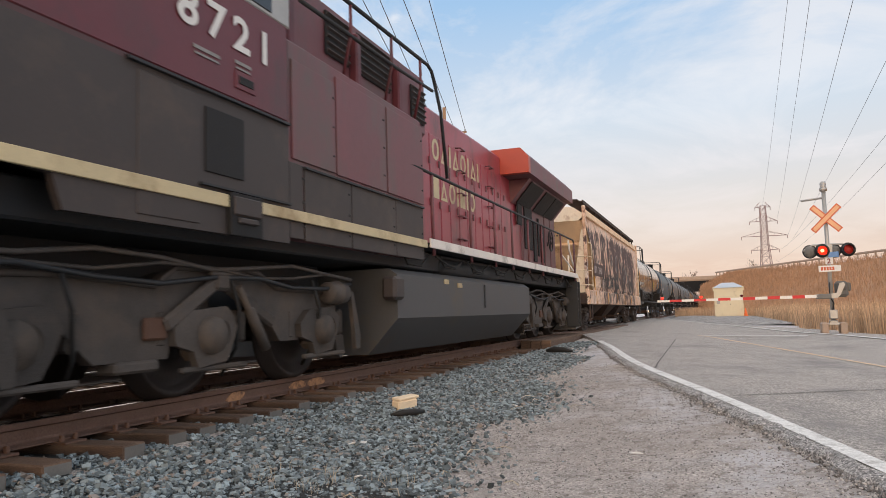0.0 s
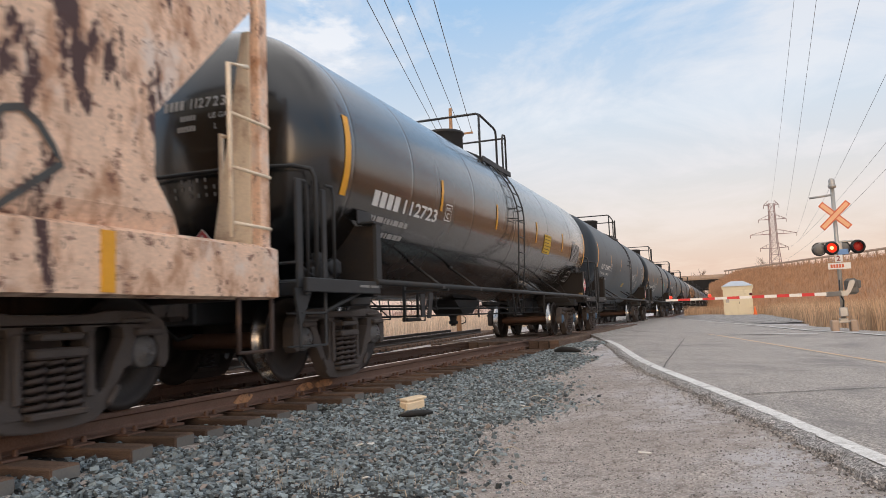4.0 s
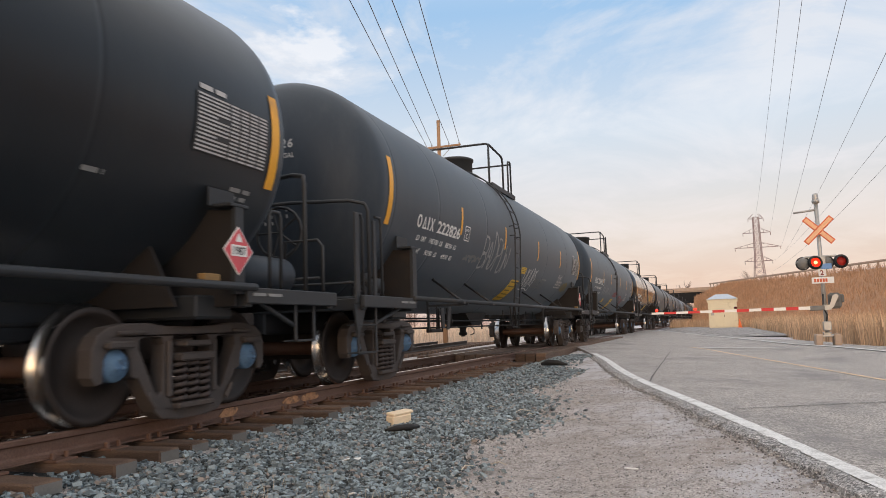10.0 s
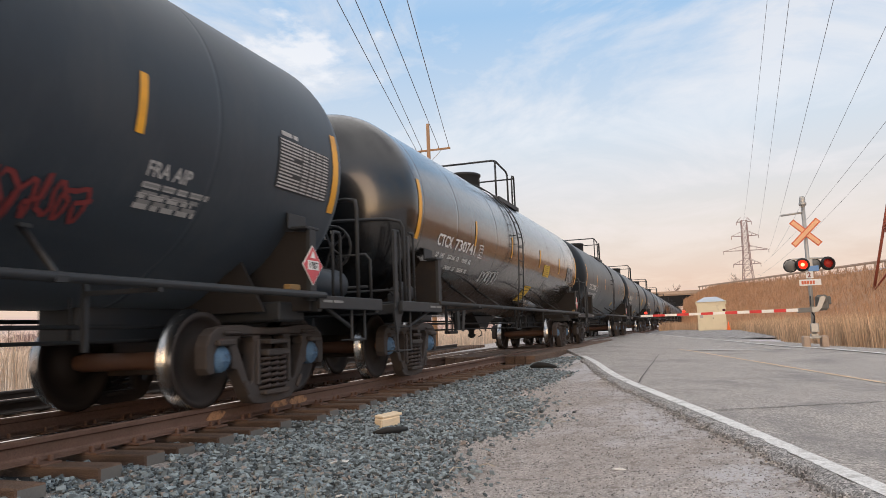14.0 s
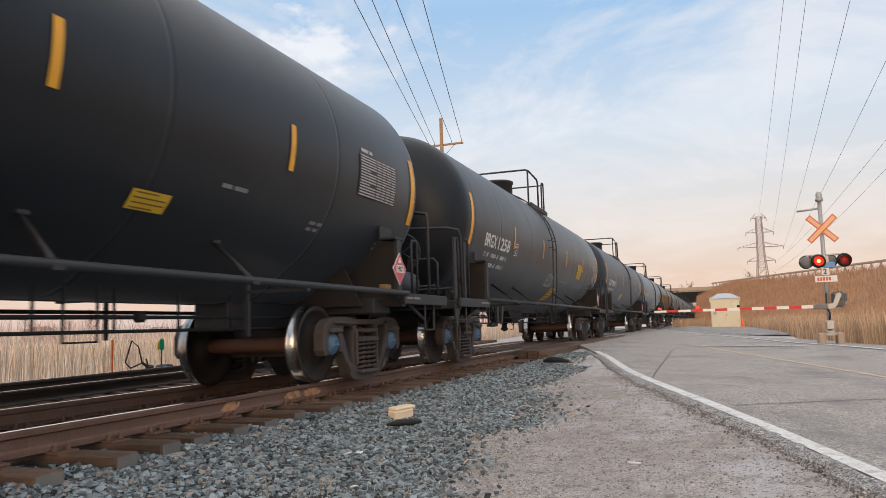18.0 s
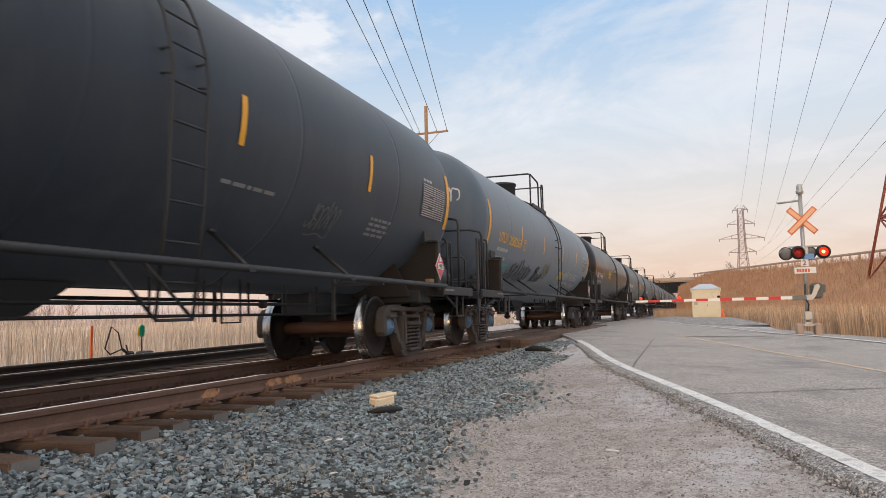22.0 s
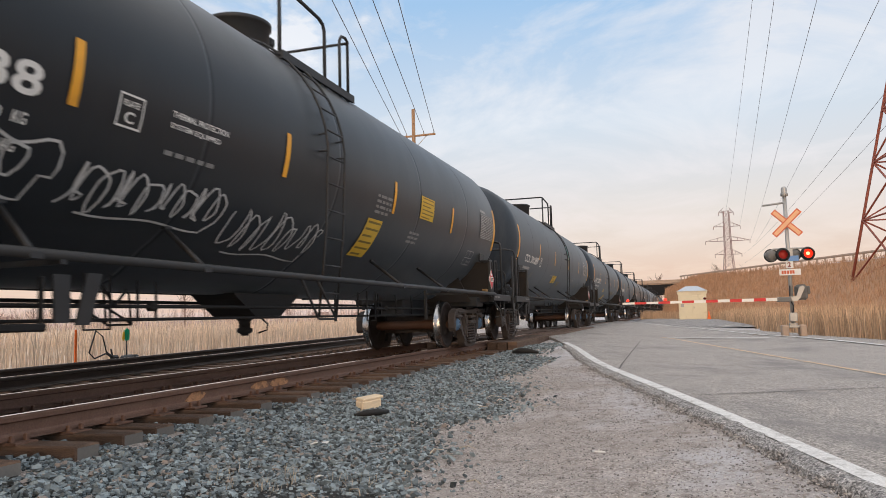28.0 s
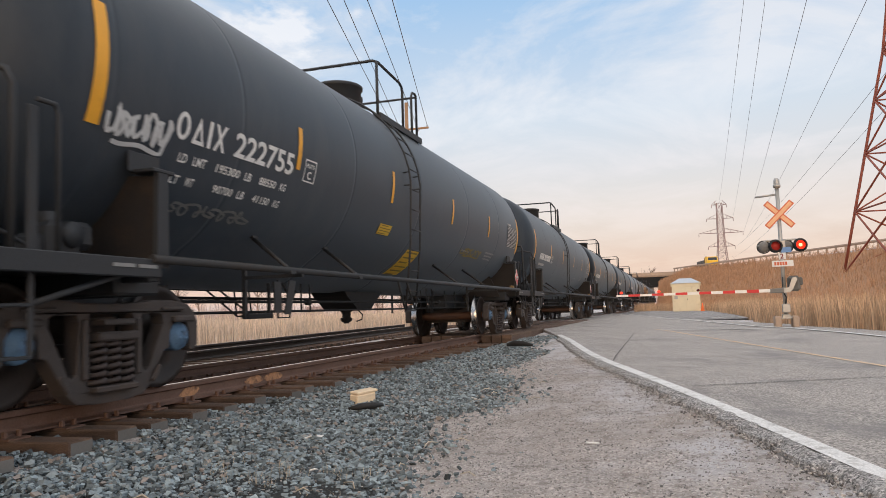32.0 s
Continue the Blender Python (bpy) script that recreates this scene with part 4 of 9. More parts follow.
def build_shed():
    zg = -0.22
    s = thing("signal_shed", "cream metal railway equipment shed with low hipped roof", "shed", pose(70, -0.85, zg))
    part("wall", Geo().box((0, 0, 1.25), (2.4, 2.35, 2.5), 0.02), "shed_cream", s)
    g = Geo()
    g.add([(-1.3, -1.3, 2.5), (1.3, -1.3, 2.5), (1.3, 1.3, 2.5), (-1.3, 1.3, 2.5), (-0.4, -0.5, 2.95), (0.4, -0.5, 2.95), (0.4, 0.5, 2.95), (-0.4, 0.5, 2.95)],
          [(0, 1, 5, 4), (1, 2, 6, 5), (2, 3, 7, 6), (3, 0, 4, 7), (4, 5, 6, 7), (3, 2, 1, 0)])
    part("roof", g, "shed_roof", s, "grey-blue metal roof")
    d = part("door", Geo().box((-1.215, -0.45, 1.1), (0.04, 0.95, 2.0), 0.01), "shed_cream", s)
    part("handle", Geo().box((-1.25, -0.1, 1.05), (0.04, 0.04, 0.16)), "frame_black", d)
    part("vent", Geo().box((-1.215, 0.85, 1.25), (0.03, 0.28, 0.28), 0.01), "panel_white", s)
    for y in (-1.2, 1.2):
        part("corner_trim", Geo().box((-1.2, y, 2.4), (0.12, 0.12, 0.35), 0.02), "shed_cream", s)
    part("foundation", Geo().box((0, 0, -0.05), (2.6, 2.6, 0.14), 0.01), "concrete", s)
    c = thing("traffic_cone", "orange traffic cone beside the shed", "traffic cone", pose(68.6, -2.15, zg))
    part("cone_body", Geo().revolve([(0.03, 0.16), (0.7, 0.03), (0.71, 0.0)], 14, "z"), "orange_plastic", c)
    part("base", Geo().box((0, 0, 0.02), (0.4, 0.4, 0.04), 0.01), "orange_plastic", c)


build_shed()


def build_signal():
    X, Y = 24.0, -3.07
    zg = -0.26
    s = thing("crossing_signal", "railway crossing signal mast with crossbuck, red flashing lamps and gate arm", "crossing signal", pose(X, Y, zg, 0, 0, 0))
    for dy in (-0.24, 0.24):
        part("foundation", Geo().box((0, dy, 0.12), (0.5, 0.18, 0.46), 0.03), "concrete", s)
    part("mast_base", Geo().box((0, 0, 0.30), (0.3, 0.62, 0.06), 0.01).box((0, 0, 0.36), (0.2, 0.22, 0.1), 0.02), "galvanised", s)
    part("base_box", Geo().box((-0.14, 0, 0.58), (0.12, 0.22, 0.26), 0.02), "galvanised", s, "grey junction box")
    part("mast", Geo().tube([(0, 0, 0.3), (0, 0, 4.3)], 0.058, 14), "galvanised", s)
    part("mast_cap", Geo().revolve([(4.28, 0.085), (4.40, 0.085), (4.46, 0.055), (4.47, 0.0)], 12, "z"), "galvanised", s)
    part("bell", Geo().revolve([(4.16, 0.02), (4.18, 0.10), (4.26, 0.11), (4.30, 0.05)], 14, "z"), "galvanised", s)
    part("cross_bar", Geo().tube([(0, 0.0, 3.98), (0, 0.62, 3.93)], 0.03, 8), "galvanised", s, "grey side arm")
    cb = part("crossbuck", Geo().box((-0.09, 0, 3.36), (0.03, 0.2, 0.2)), "galvanised", s, "crossbuck of white boards painted peach as if warmly lit, edged in red")
    for a in (45, -45):
        r = Euler((radians(a), 0, 0)).to_matrix()
        dx = 0.0 if a > 0 else -0.012
        part("board_border", Geo().box((-0.12 + dx, 0, 3.36), (0.008, 1.02, 0.175), 0.0, r), "sign_red", cb)
        part("board", Geo().box((-0.128 + dx, 0, 3.36), (0.009, 0.95, 0.105), 0.0, r), "sign_white_warm", cb)
    part("lamp_bar", Geo().tube([(0.0, -0.62, 2.52), (0.0, -0.4, 2.60), (0.0, 0.4, 2.60), (0.0, 0.66, 2.44)], 0.03, 8), "galvanised", s)
    for y in (0.17, -0.50):
        bg = part("backing_disc", Geo().revolve([(-0.16, 0.0), (-0.16, 0.20), (-0.13, 0.20), (-0.13, 0.0)], 26, "x", (0, y * 1.0, 2.42)), "lamp_black", s)
        part("hood", Geo().revolve([(-0.17, 0.15), (-0.36, 0.148), (-0.36, 0.138), (-0.17, 0.14)], 22, "x", (0, y, 2.42)), "lamp_black", bg)
        part("lens", Geo().revolve([(-0.165, 0.135), (-0.19, 0.11), (-0.20, 0.0)], 22, "x", (0, y, 2.42)), "lamp_dim", bg, "dimly lit red lens")
    for x, y in ((0.02, 0.47), (0.06, -0.16)):
        sl = part("side_lamp", Geo().revolve([(-0.16, 0.0), (-0.15, 0.07), (-0.09, 0.145), (0.0, 0.165), (0.03, 0.165), (0.03, 0.0)], 22, "x", (x, y, 2.42)), "tie_grey", s, "grey lamp housing turned away")
        part("rim", Geo().revolve([(0.0, 0.168), (0.0, 0.20), (0.05, 0.20), (0.05, 0.168)], 22, "x", (x, y, 2.42)), "lamp_black", sl)
    lit = part("lit_lens", Geo().revolve([(-0.17, 0.137), (-0.196, 0.112), (-0.206, 0.0)], 22, "x", (0, 0, 2.42)), "lamp_lit", s, "lit red lens that flashes from side to side")
    part("lamp_core", Geo().revolve([(-0.207, 0.0), (-0.209, 0.05), (-0.213, 0.03), (-0.214, 0.0)], 16, "x", (0, 0, 2.42)), "lamp_core", lit, "bright glowing lamp centre")
    part("blue_notice", Geo().box((-0.1, -0.12, 2.30), (0.03, 0.28, 0.16), 0.008), "sign_blue", s, "small blue notice plate")
    part("lamp_box", Geo().box((-0.05, -0.02, 2.46), (0.12, 0.2, 0.24), 0.02), "galvanised", s)
    n = part("track_count_plate", Geo().box((-0.1, 0, 2.12), (0.012, 0.2, 0.2), 0.002), "placard_white", s)
    v, f = glyphs("2", 0.2)
    part("numeral", Geo().add([(-0.11, 0.06 - a, 2.05 + b) for a, b, c in v], f), "spray_red", n, fix=False)
    n = part("track_plate", Geo().box((-0.1, 0, 1.9), (0.012, 0.58, 0.18), 0.002), "placard_white", s)
    v, f = glyphs("#####", 0.17)
    part("lettering", Geo().add([(-0.11, 0.23 - a * 0.82, 1.85 + b * 0.82) for a, b, c in v], f), "sign_red", n, fix=False)
    part("gate_machine", Geo().box((0.08, -0.28, 1.30), (0.28, 0.34, 0.46), 0.07).box((0.08, -0.47, 1.36), (0.2, 0.1, 0.24), 0.03).revolve([(-0.1, 0.0), (-0.1, 0.10), (-0.06, 0.12), (-0.06, 0.0)], 18, "x", (0, -0.28, 1.38)), "tie_grey", s, "grey gate mechanism box")
    part("gate_lever", Geo().prism([(0.06, 1.04), (-0.12, 1.04), (-0.21, 1.14), (-0.34, 1.42), (-0.30, 1.49), (-0.20, 1.46), (-0.11, 1.19), (0.06, 1.17)], -0.26, -0.20, "yz"), "galvanised", s, "bent steel gate lever")
    part("gate_bracket", Geo().box((-0.22, 0.23, 1.10), (0.12, 0.40, 0.14), 0.02).box((-0.1, 0.02, 1.12), (0.2, 0.1, 0.16), 0.02), "tie_grey", s)
    part("cable_conduit", Geo().tube([(-0.08, 0.03, 1.5), (-0.1, 0.06, 1.1), (-0.07, -0.04, 0.9), (-0.09, 0.0, 0.7)], 0.02, 6), "frame_black", s)
    arm = thing("gate_arm", "lowered crossing gate arm with red and white bands", "gate arm", pose(X - 0.25, Y + 0.4, zg + 1.11, 0, 0, 14.6))
    L = 4.5
    nb = 13
    for k in range(nb):
        a, b = L * k / nb, L * (k + 1) / nb
        w0, w1 = 0.095 - 0.035 * k / nb, 0.095 - 0.035 * (k + 1) / nb
        g = Geo().add([(-0.02, a, -w0 / 2), (0.02, a, -w0 / 2), (0.02, a, w0 / 2), (-0.02, a, w0 / 2), (-0.02, b, -w1 / 2), (0.02, b, -w1 / 2), (0.02, b, w1 / 2), (-0.02, b, w1 / 2)],
                      [(0, 1, 2, 3), (7, 6, 5, 4), (0, 4, 5, 1), (1, 5, 6, 2), (2, 6, 7, 3), (3, 7, 4, 0)])
        part("band", g, "gate_red" if k % 2 == 1 else "gate_white", arm)
    for a in (4.35, 3.25, 2.1):
        bright = a > 2.5
        part("arm_lamp", Geo().revolve([(0, 0.0), (0, 0.036), (0.1, 0.036), (0.11, 0.0)], 12, "x", (-0.05, a, 0.085)), "gate_lamp" if bright else "lens_dark", arm, "red arm lamp")
    part("stub", Geo().box((0, -0.15, 0), (0.06, 0.34, 0.12), 0.01), "galvanised", arm)
    return lit


lit_lens = build_signal()


def build_tower(x, y, z0, h, material, name_label, turn=0.0, arms=((0.985, 0.072), (0.845, 0.13), (0.70, 0.215), (0.565, 0.13)), base=0.095):
    """A lattice power tower: four legs, rings, diagonals and three cross-arms."""
    t = thing("power_tower", name_label, "power tower", pose(x, y, z0, 0, 0, turn))
    w = [(0.0, base), (0.45, 0.045), (0.62, 0.032), (1.0, 0.025)]

    def half(f):
        for (a, wa), (b, wb) in zip(w, w[1:]):
            if f <= b:
                return h * (wa + (wb - wa) * (f - a) / (b - a))
        return h * w[-1][1]
    levels = [0, 0.12, 0.23, 0.33, 0.42, 0.5, 0.56, 0.62, 0.68, 0.74, 0.8, 0.86, 0.92, 1.0]
    r = h * 0.0019
    for sx, sy in ((1, 1), (1, -1), (-1, 1), (-1, -1)):
        part("leg", Geo().tube([(sx * half(f), sy * half(f), f * h) for f in levels], r * 1.5, 5), material, t)
    g = Geo()
    for i, (a, b) in enumerate(zip(levels, levels[1:])):
        ha, hb = half(a), half(b)
        for k in range(4):
            c = [(1, 1), (1, -1), (-1, -1), (-1, 1)]
            p, q = c[k], c[(k + 1) % 4]
            g.tube([(p[0] * ha, p[1] * ha, a * h), (q[0] * hb, q[1] * hb, b * h)], r, 4, False)
            g.tube([(q[0] * ha, q[1] * ha, a * h), (p[0] * hb, p[1] * hb, b * h)], r, 4, False)
            g.tube([(p[0] * hb, p[1] * hb, b * h), (q[0] * hb, q[1] * hb, b * h)], r, 4, False)
    part("bracing", g, material, t)
    for f, span in arms:
        if span:
            for s in (1, -1):
                g = Geo()
                ha = half(f)
                tip = (0, s * span * h, f * h)
                for sx in (1, -1):
                    g.tube([(sx * ha, s * ha, f * h), tip], r * 1.2, 4)
                    g.tube([(sx * ha, s * ha, f * h + h * 0.045), tip], r, 4)
                for q in (0.35, 0.7):
                    yy = s * (ha + (span * h - ha) * q)
                    g.tube([(0, yy, f * h), (0, yy, f * h + h * 0.045 * (1 - q))], r, 4)
                a = part("cross_arm", g, material, t)
                part("insulator", Geo().tube([(0, s * span * h * 0.98, f * h), (0, s * span * h * 0.98, f * h - h * 0.03)], r * 1.6, 6), material, a)
    return t


build_tower(350, -20.6, -0.4, 44.5, "lattice_steel", "tall grey steel lattice power tower", 8, base=0.072)
build_tower(95, -28.6, 3.4, 62, "lattice_red", "rust-red steel lattice power tower on the embankment", 8, ((0.985, 0.07), (0.88, 0.13), (0.76, 0.2)), 0.125)


def wire(name, a, b, sag, r, label):
    pts = []
    for k in range(25):
        f = k / 24
        p = Vector(a).lerp(Vector(b), f)
        p.z -= sag * 4 * f * (1 - f)
        pts.append(p)
    return solo(name, Geo().tube(pts, r, 5, False), "wire_dark", label, "power line", group="overhead wires", fix=False)


def build_pole():
    x, y = 45.0, 16.2
    p = thing("utility_pole", "wooden utility pole with cross-arm and insulators", "utility pole", pose(x, y, -0.7))
    part("shaft", Geo().tube([(0, 0, 0), (0, 0, 8), (0, 0, 15.0)], [0.17, 0.14, 0.11], 12), "pole_wood", p)
    part("cross_arm", Geo().box((0, -0.25, 13.2), (0.1, 2.5, 0.12), 0.01), "pole_wood", p)
    for a in (-1.4, -0.7, 0.5, 0.9):
        part("insulator", Geo().revolve([(13.26, 0.02), (13.32, 0.05), (13.4, 0.03), (13.42, 0.0)], 8, "z", (0, a, 0)), "galvanised", p)
    part("brace", Geo().tube([(0, -0.9, 13.15), (0, 0, 12.3)], 0.02, 6).tube([(0, 0.6, 13.15), (0, 0, 12.3)], 0.02, 6), "galvanised", p)


build_pole()


def build_wires():
    ends = [((45, 17.1, 12.7), (0.811, 0.407, 0.42)), ((45, 16.7, 12.7), (0.821, 0.386, 0.42)), ((45, 15.5, 12.7), (0.834, 0.358, 0.42)), ((45, 14.8, 12.7), (0.847, 0.326, 0.42))]
    for a, ray in ends:
        d = (12.3 - 0.62) / ray[2]
        q = Vector((ray[0] * d, ray[1] * d, 12.3))
        far = Vector(a) + (q - Vector(a)) * 3.4
        far.z = 12.7
        wire("power_line", a, far, 0.45, 0.017, "thin dark overhead wire from the wooden pole")
    rays = [((350, -20.6, 44), (0.931, -0.099, 0.351), 36), ((350, -26, 37.2), (0.93, -0.12, 0.347), 33), ((350, -30, 30.7), (0.928, -0.158, 0.338), 31),
            ((350, -31, 28), (0.943, -0.187, 0.276), 30), ((350, -27, 24.7), (0.963, -0.185, 0.198), 27), ((350, -26, 20), (0.967, -0.184, 0.174), 25)]
    for a, ray, z in rays:
        d = (z - 0.62) / ray[2]
        q = Vector((ray[0] * d, ray[1] * d, z))
        far = Vector(a) + (q - Vector(a)) * 1.5
        far.z = z + 2
        wire("power_line", a, far, 3.0, 0.027, "thin dark high-voltage line above the road")


build_wires()

# ---------------------------------------------------------------- rolling stock
PITCH, BASE, END = 17.55, 13.53, 0.365
WHEELBASE = 0.85
CACHE = {}


from mathutils import geometry


def shared(name, make, material):
    """A mesh made once and used by all alike pieces."""
    key = (name, material)
    if key not in CACHE:
        me = make()
        if isinstance(me, Geo):
            me = me.mesh(name)
        fix_normals(me)
        me.materials.append(MATS[material])
        CACHE[key] = me
    return CACHE[key]


def wheelset_geo():
    g = Geo()
    for s in (-1, 1):
        y = s * 0.7525
        prof = [(y - s * 0.075, 0.0), (y - s * 0.075, 0.16), (y - s * 0.03, 0.19), (y - s * 0.005, 0.37), (y - s * 0.06, 0.40), (y - s * 0.07, 0.48),
                (y - s * 0.045, 0.485), (y - s * 0.035, 0.459), (y + s * 0.07, 0.452), (y + s * 0.072, 0.40), (y + s * 0.03, 0.375), (y + s * 0.015, 0.20), (y + s * 0.07, 0.17), (y + s * 0.075, 0.0)]
        g.revolve(prof, 40, "y", (0, 0, 0.457))
    return g


def tread_geo():
    g = Geo()
    for s in (-1, 1):
        y = s * 0.7525
        g.revolve([(y - s * 0.068, 0.487), (y - s * 0.045, 0.488), (y - s * 0.034, 0.462), (y + s * 0.069, 0.4545)], 40, "y", (0, 0, 0.457))
    return g


def axle_geo():
    return Geo().revolve([(-1.02, 0.0), (-1.02, 0.07), (-0.66, 0.08), (-0.6, 0.095), (0, 0.085), (0.6, 0.095), (0.66, 0.08), (1.02, 0.07), (1.02, 0.0)], 16, "y", (0, 0, 0.457))


def side_frame_geo():
    """Cast side frame: one plate with a spring opening and two rounded windows, its edges worn round."""
    half = [(0.0, 0.745), (0.3, 0.75), (0.52, 0.775), (0.74, 0.775), (0.95, 0.745), (1.05, 0.68), (1.10, 0.58), (1.10, 0.38), (1.05, 0.32), (0.985, 0.33),
            (0.98, 0.5), (0.93, 0.575), (0.85, 0.60), (0.76, 0.575), (0.715, 0.5), (0.70, 0.36), (0.63, 0.34), (0.56, 0.24), (0.45, 0.07), (0.36, 0.0), (0.2, -0.02), (0.0, -0.02)]
    outer = half + [(-x, z) for x, z in reversed(half[1:-1])]
    win = [(0.36, 0.655), (0.55, 0.665), (0.615, 0.64), (0.62, 0.57), (0.53, 0.40), (0.44, 0.22), (0.40, 0.19), (0.36, 0.22), (0.335, 0.60)]
    mid = [(-0.25, 0.62), (-0.22, 0.665), (0.22, 0.665), (0.25, 0.62), (0.25, 0.13), (0.22, 0.09), (-0.22, 0.09), (-0.25, 0.13)]
    loops = [outer, win, [(-x, z) for x, z in reversed(win)], mid]
    flat = [p for lp in loops for p in lp]
    tris = geometry.tessellate_polygon([[Vector((x, z, 0)) for x, z in lp] for lp in loops])
    n, w = len(flat), 0.07
    g = Geo()
    vs = [(x, -w, z) for x, z in flat] + [(x, w, z) for x, z in flat]
    fs = [tuple(t) for t in tris] + [tuple(i + n for i in reversed(t)) for t in tris]
    k = 0
    for lp in loops:
        m = len(lp)
        fs += [(k + i, k + (i + 1) % m, k + (i + 1) % m + n, k + i + n) for i in range(m)]
        k += m
    bm = bmesh.new()
    bv = [bm.verts.new(v) for v in vs]
    for f in fs:
        bm.faces.new([bv[i] for i in f])
    bmesh.ops.recalc_face_normals(bm, faces=bm.faces)
    rim = [e for e in bm.edges if len(e.link_faces) == 2 and e.calc_face_angle() > 1.2 and abs(e.verts[0].co.y - e.verts[1].co.y) < 0.01]
    bmesh.ops.bevel(bm, geom=rim, offset=0.016, segments=2, affect="EDGES", profile=0.6)
    bm.verts.index_update()
    g.add([tuple(v.co) for v in bm.verts], [tuple(v.index for v in f.verts) for f in bm.faces])
    bm.free()
    g.box((0, -0.03, 0.49), (0.44, 0.26, 0.07), 0.015)
    g.box((0, -0.06, 0.60), (0.34, 0.2, 0.05), 0.012)
    g.box((0, -0.02, 0.09), (0.46, 0.24, 0.05), 0.012)
    for s in (-1, 1):
        g.box((s * 0.72, -0.09, 0.70), (0.30, 0.03, 0.035), 0.012)
        g.box((s * 0.85, -0.03, 0.61), (0.27, 0.2, 0.06), 0.015)
        g.box((s * 0.29, -0.085, 0.40), (0.06, 0.03, 0.46), 0.012)
        g.box((s * 0.5, -0.09, 0.16), (0.16, 0.03, 0.05), 0.012, Euler((0, s * -0.9, 0)).to_matrix())
    return g


def spring_geo():
    g = Geo()
    for x in (0.0,):
        pts = [(x + 0.07 * math.cos(t * 0.785), 0.07 * math.sin(t * 0.785), 0.11 + 0.34 * t / 48) for t in range(49)]
        g.tube(pts, 0.02, 6, False)
    return g


def bearing_geo():
    """Bearing housing with its end cap and three bolts, facing -y."""
    g = Geo().revolve([(0.12, 0.13), (-0.02, 0.13), (-0.05, 0.115), (-0.05, 0.09), (-0.075, 0.085), (-0.075, 0.0)], 22, "y")
    for k in range(3):
        t = 2.09 * k
        g.revolve([(-0.073, 0.02), (-0.09, 0.018), (-0.09, 0.0)], 6, "y", (0.045 * math.sin(t), 0, 0.045 * math.cos(t)))
    return g


WHEELSETS = []


def truck(car, x, cap):
    """A two-axle truck: bolster, side frames, springs, wheelsets, bearings and brake beam."""
    b = part("truck", shared("truck", lambda: Geo().box((0, 0, 0.56), (0.38, 1.9, 0.24), 0.04).box((0, 0, 0.72), (0.5, 0.5, 0.14), 0.03), "truck_iron"), None, car, m=pose(x, 0, 0))
    for s in (-1, 1):
        part("side_frame", shared("side_frame", side_frame_geo, "truck_iron"), None, b, m=pose(0, s * 0.985, 0, 0, 0, 0 if s < 0 else 180))
        for q in (-0.15, 0.0, 0.15):
            part("spring", shared("spring", spring_geo, "spring_brown"), None, b, m=pose(q, s * 1.03, 0))
    for a in (-WHEELBASE, WHEELBASE):
        w = part("wheelset", shared("wheelset", wheelset_geo, "wheel_steel"), None, b, m=pose(a, 0, 0.457))
        WHEELSETS.append((w, a))
        for s in (-1, 1):
            part("bearing", shared("bearing" + cap, bearing_geo, cap), None, b, m=pose(a, s * 1.0, 0.457, 0, 0, 0 if s < 0 else 180))
    for a in (-0.41, 0.41):
        part("brake_beam", shared("brake_beam", lambda: Geo().box((0, 0, 0.36), (0.06, 1.4, 0.12), 0.01).box((0, 0.74, 0.42), (0.05, 0.09, 0.3), 0.01).box((0, -0.74, 0.42), (0.05, 0.09, 0.3), 0.01), "truck_iron"), None, b, m=pose(a, 0, 0))
    return b


def shift_wheelset():
    """Wheelset meshes turn about their own axle: move them down to it, and add tread and axle."""
    me = CACHE[("wheelset", "wheel_steel")]
    g = Geo()
    tread, axle = tread_geo(), axle_geo()
    me.materials.append(MATS["tread_steel"])
    me.materials.append(MATS["axle_rust"])
    bm = bmesh.new()
    bm.from_mesh(me)
    for gg, idx in ((tread, 1), (axle, 2)):
        vs = [bm.verts.new(v) for v in gg.v]
        for f in gg.f:
            q = bm.faces.new([vs[i] for i in f])
            q.material_index, q.smooth = idx, True
    for v in bm.verts:
        v.co.z -= 0.457
    bmesh.ops.recalc_face_normals(bm, faces=bm.faces)
    bm.to_mesh(me)
    bm.free()


def coupler(car, x, s):
    g = Geo().box((s * -0.35, 0, 0), (0.9, 0.16, 0.18), 0.03).box((s * 0.02, 0.03, 0), (0.28, 0.3, 0.3), 0.05).box((s * 0.14, -0.1, 0), (0.16, 0.1, 0.28), 0.03)
    c = part("coupler", shared("coupler%d" % s, lambda: g, "truck_iron"), None, car, m=pose(x, 0, 0.84))
    h = Geo().tube([(0, 0.18, 0.05), (s * 0.12, 0.2, -0.2), (s * 0.28, 0.14, -0.34), (s * 0.36, 0.02, -0.30)], 0.025, 6)
    part("air_hose", shared("air_hose%d" % s, lambda: h, "rubber"), None, c)


def arc_patch(x, w, a0, a1, side, lift=0.008, n=8):
    """A rectangle wrapped on the tank's side between two angles."""
    vs, fs = [], []
    for k in range(n + 1):
        t = a0 + (a1 - a0) * k / n
        r = TANK_R + lift
        for d in (-w / 2, w / 2):
            vs.append((x + d, side * r * math.cos(t), TANK_Z + r * math.sin(t)))
    fs = [(2 * k, 2 * k + 1, 2 * k + 3, 2 * k + 2) for k in range(n)]
    return Geo().add(vs, fs, True)


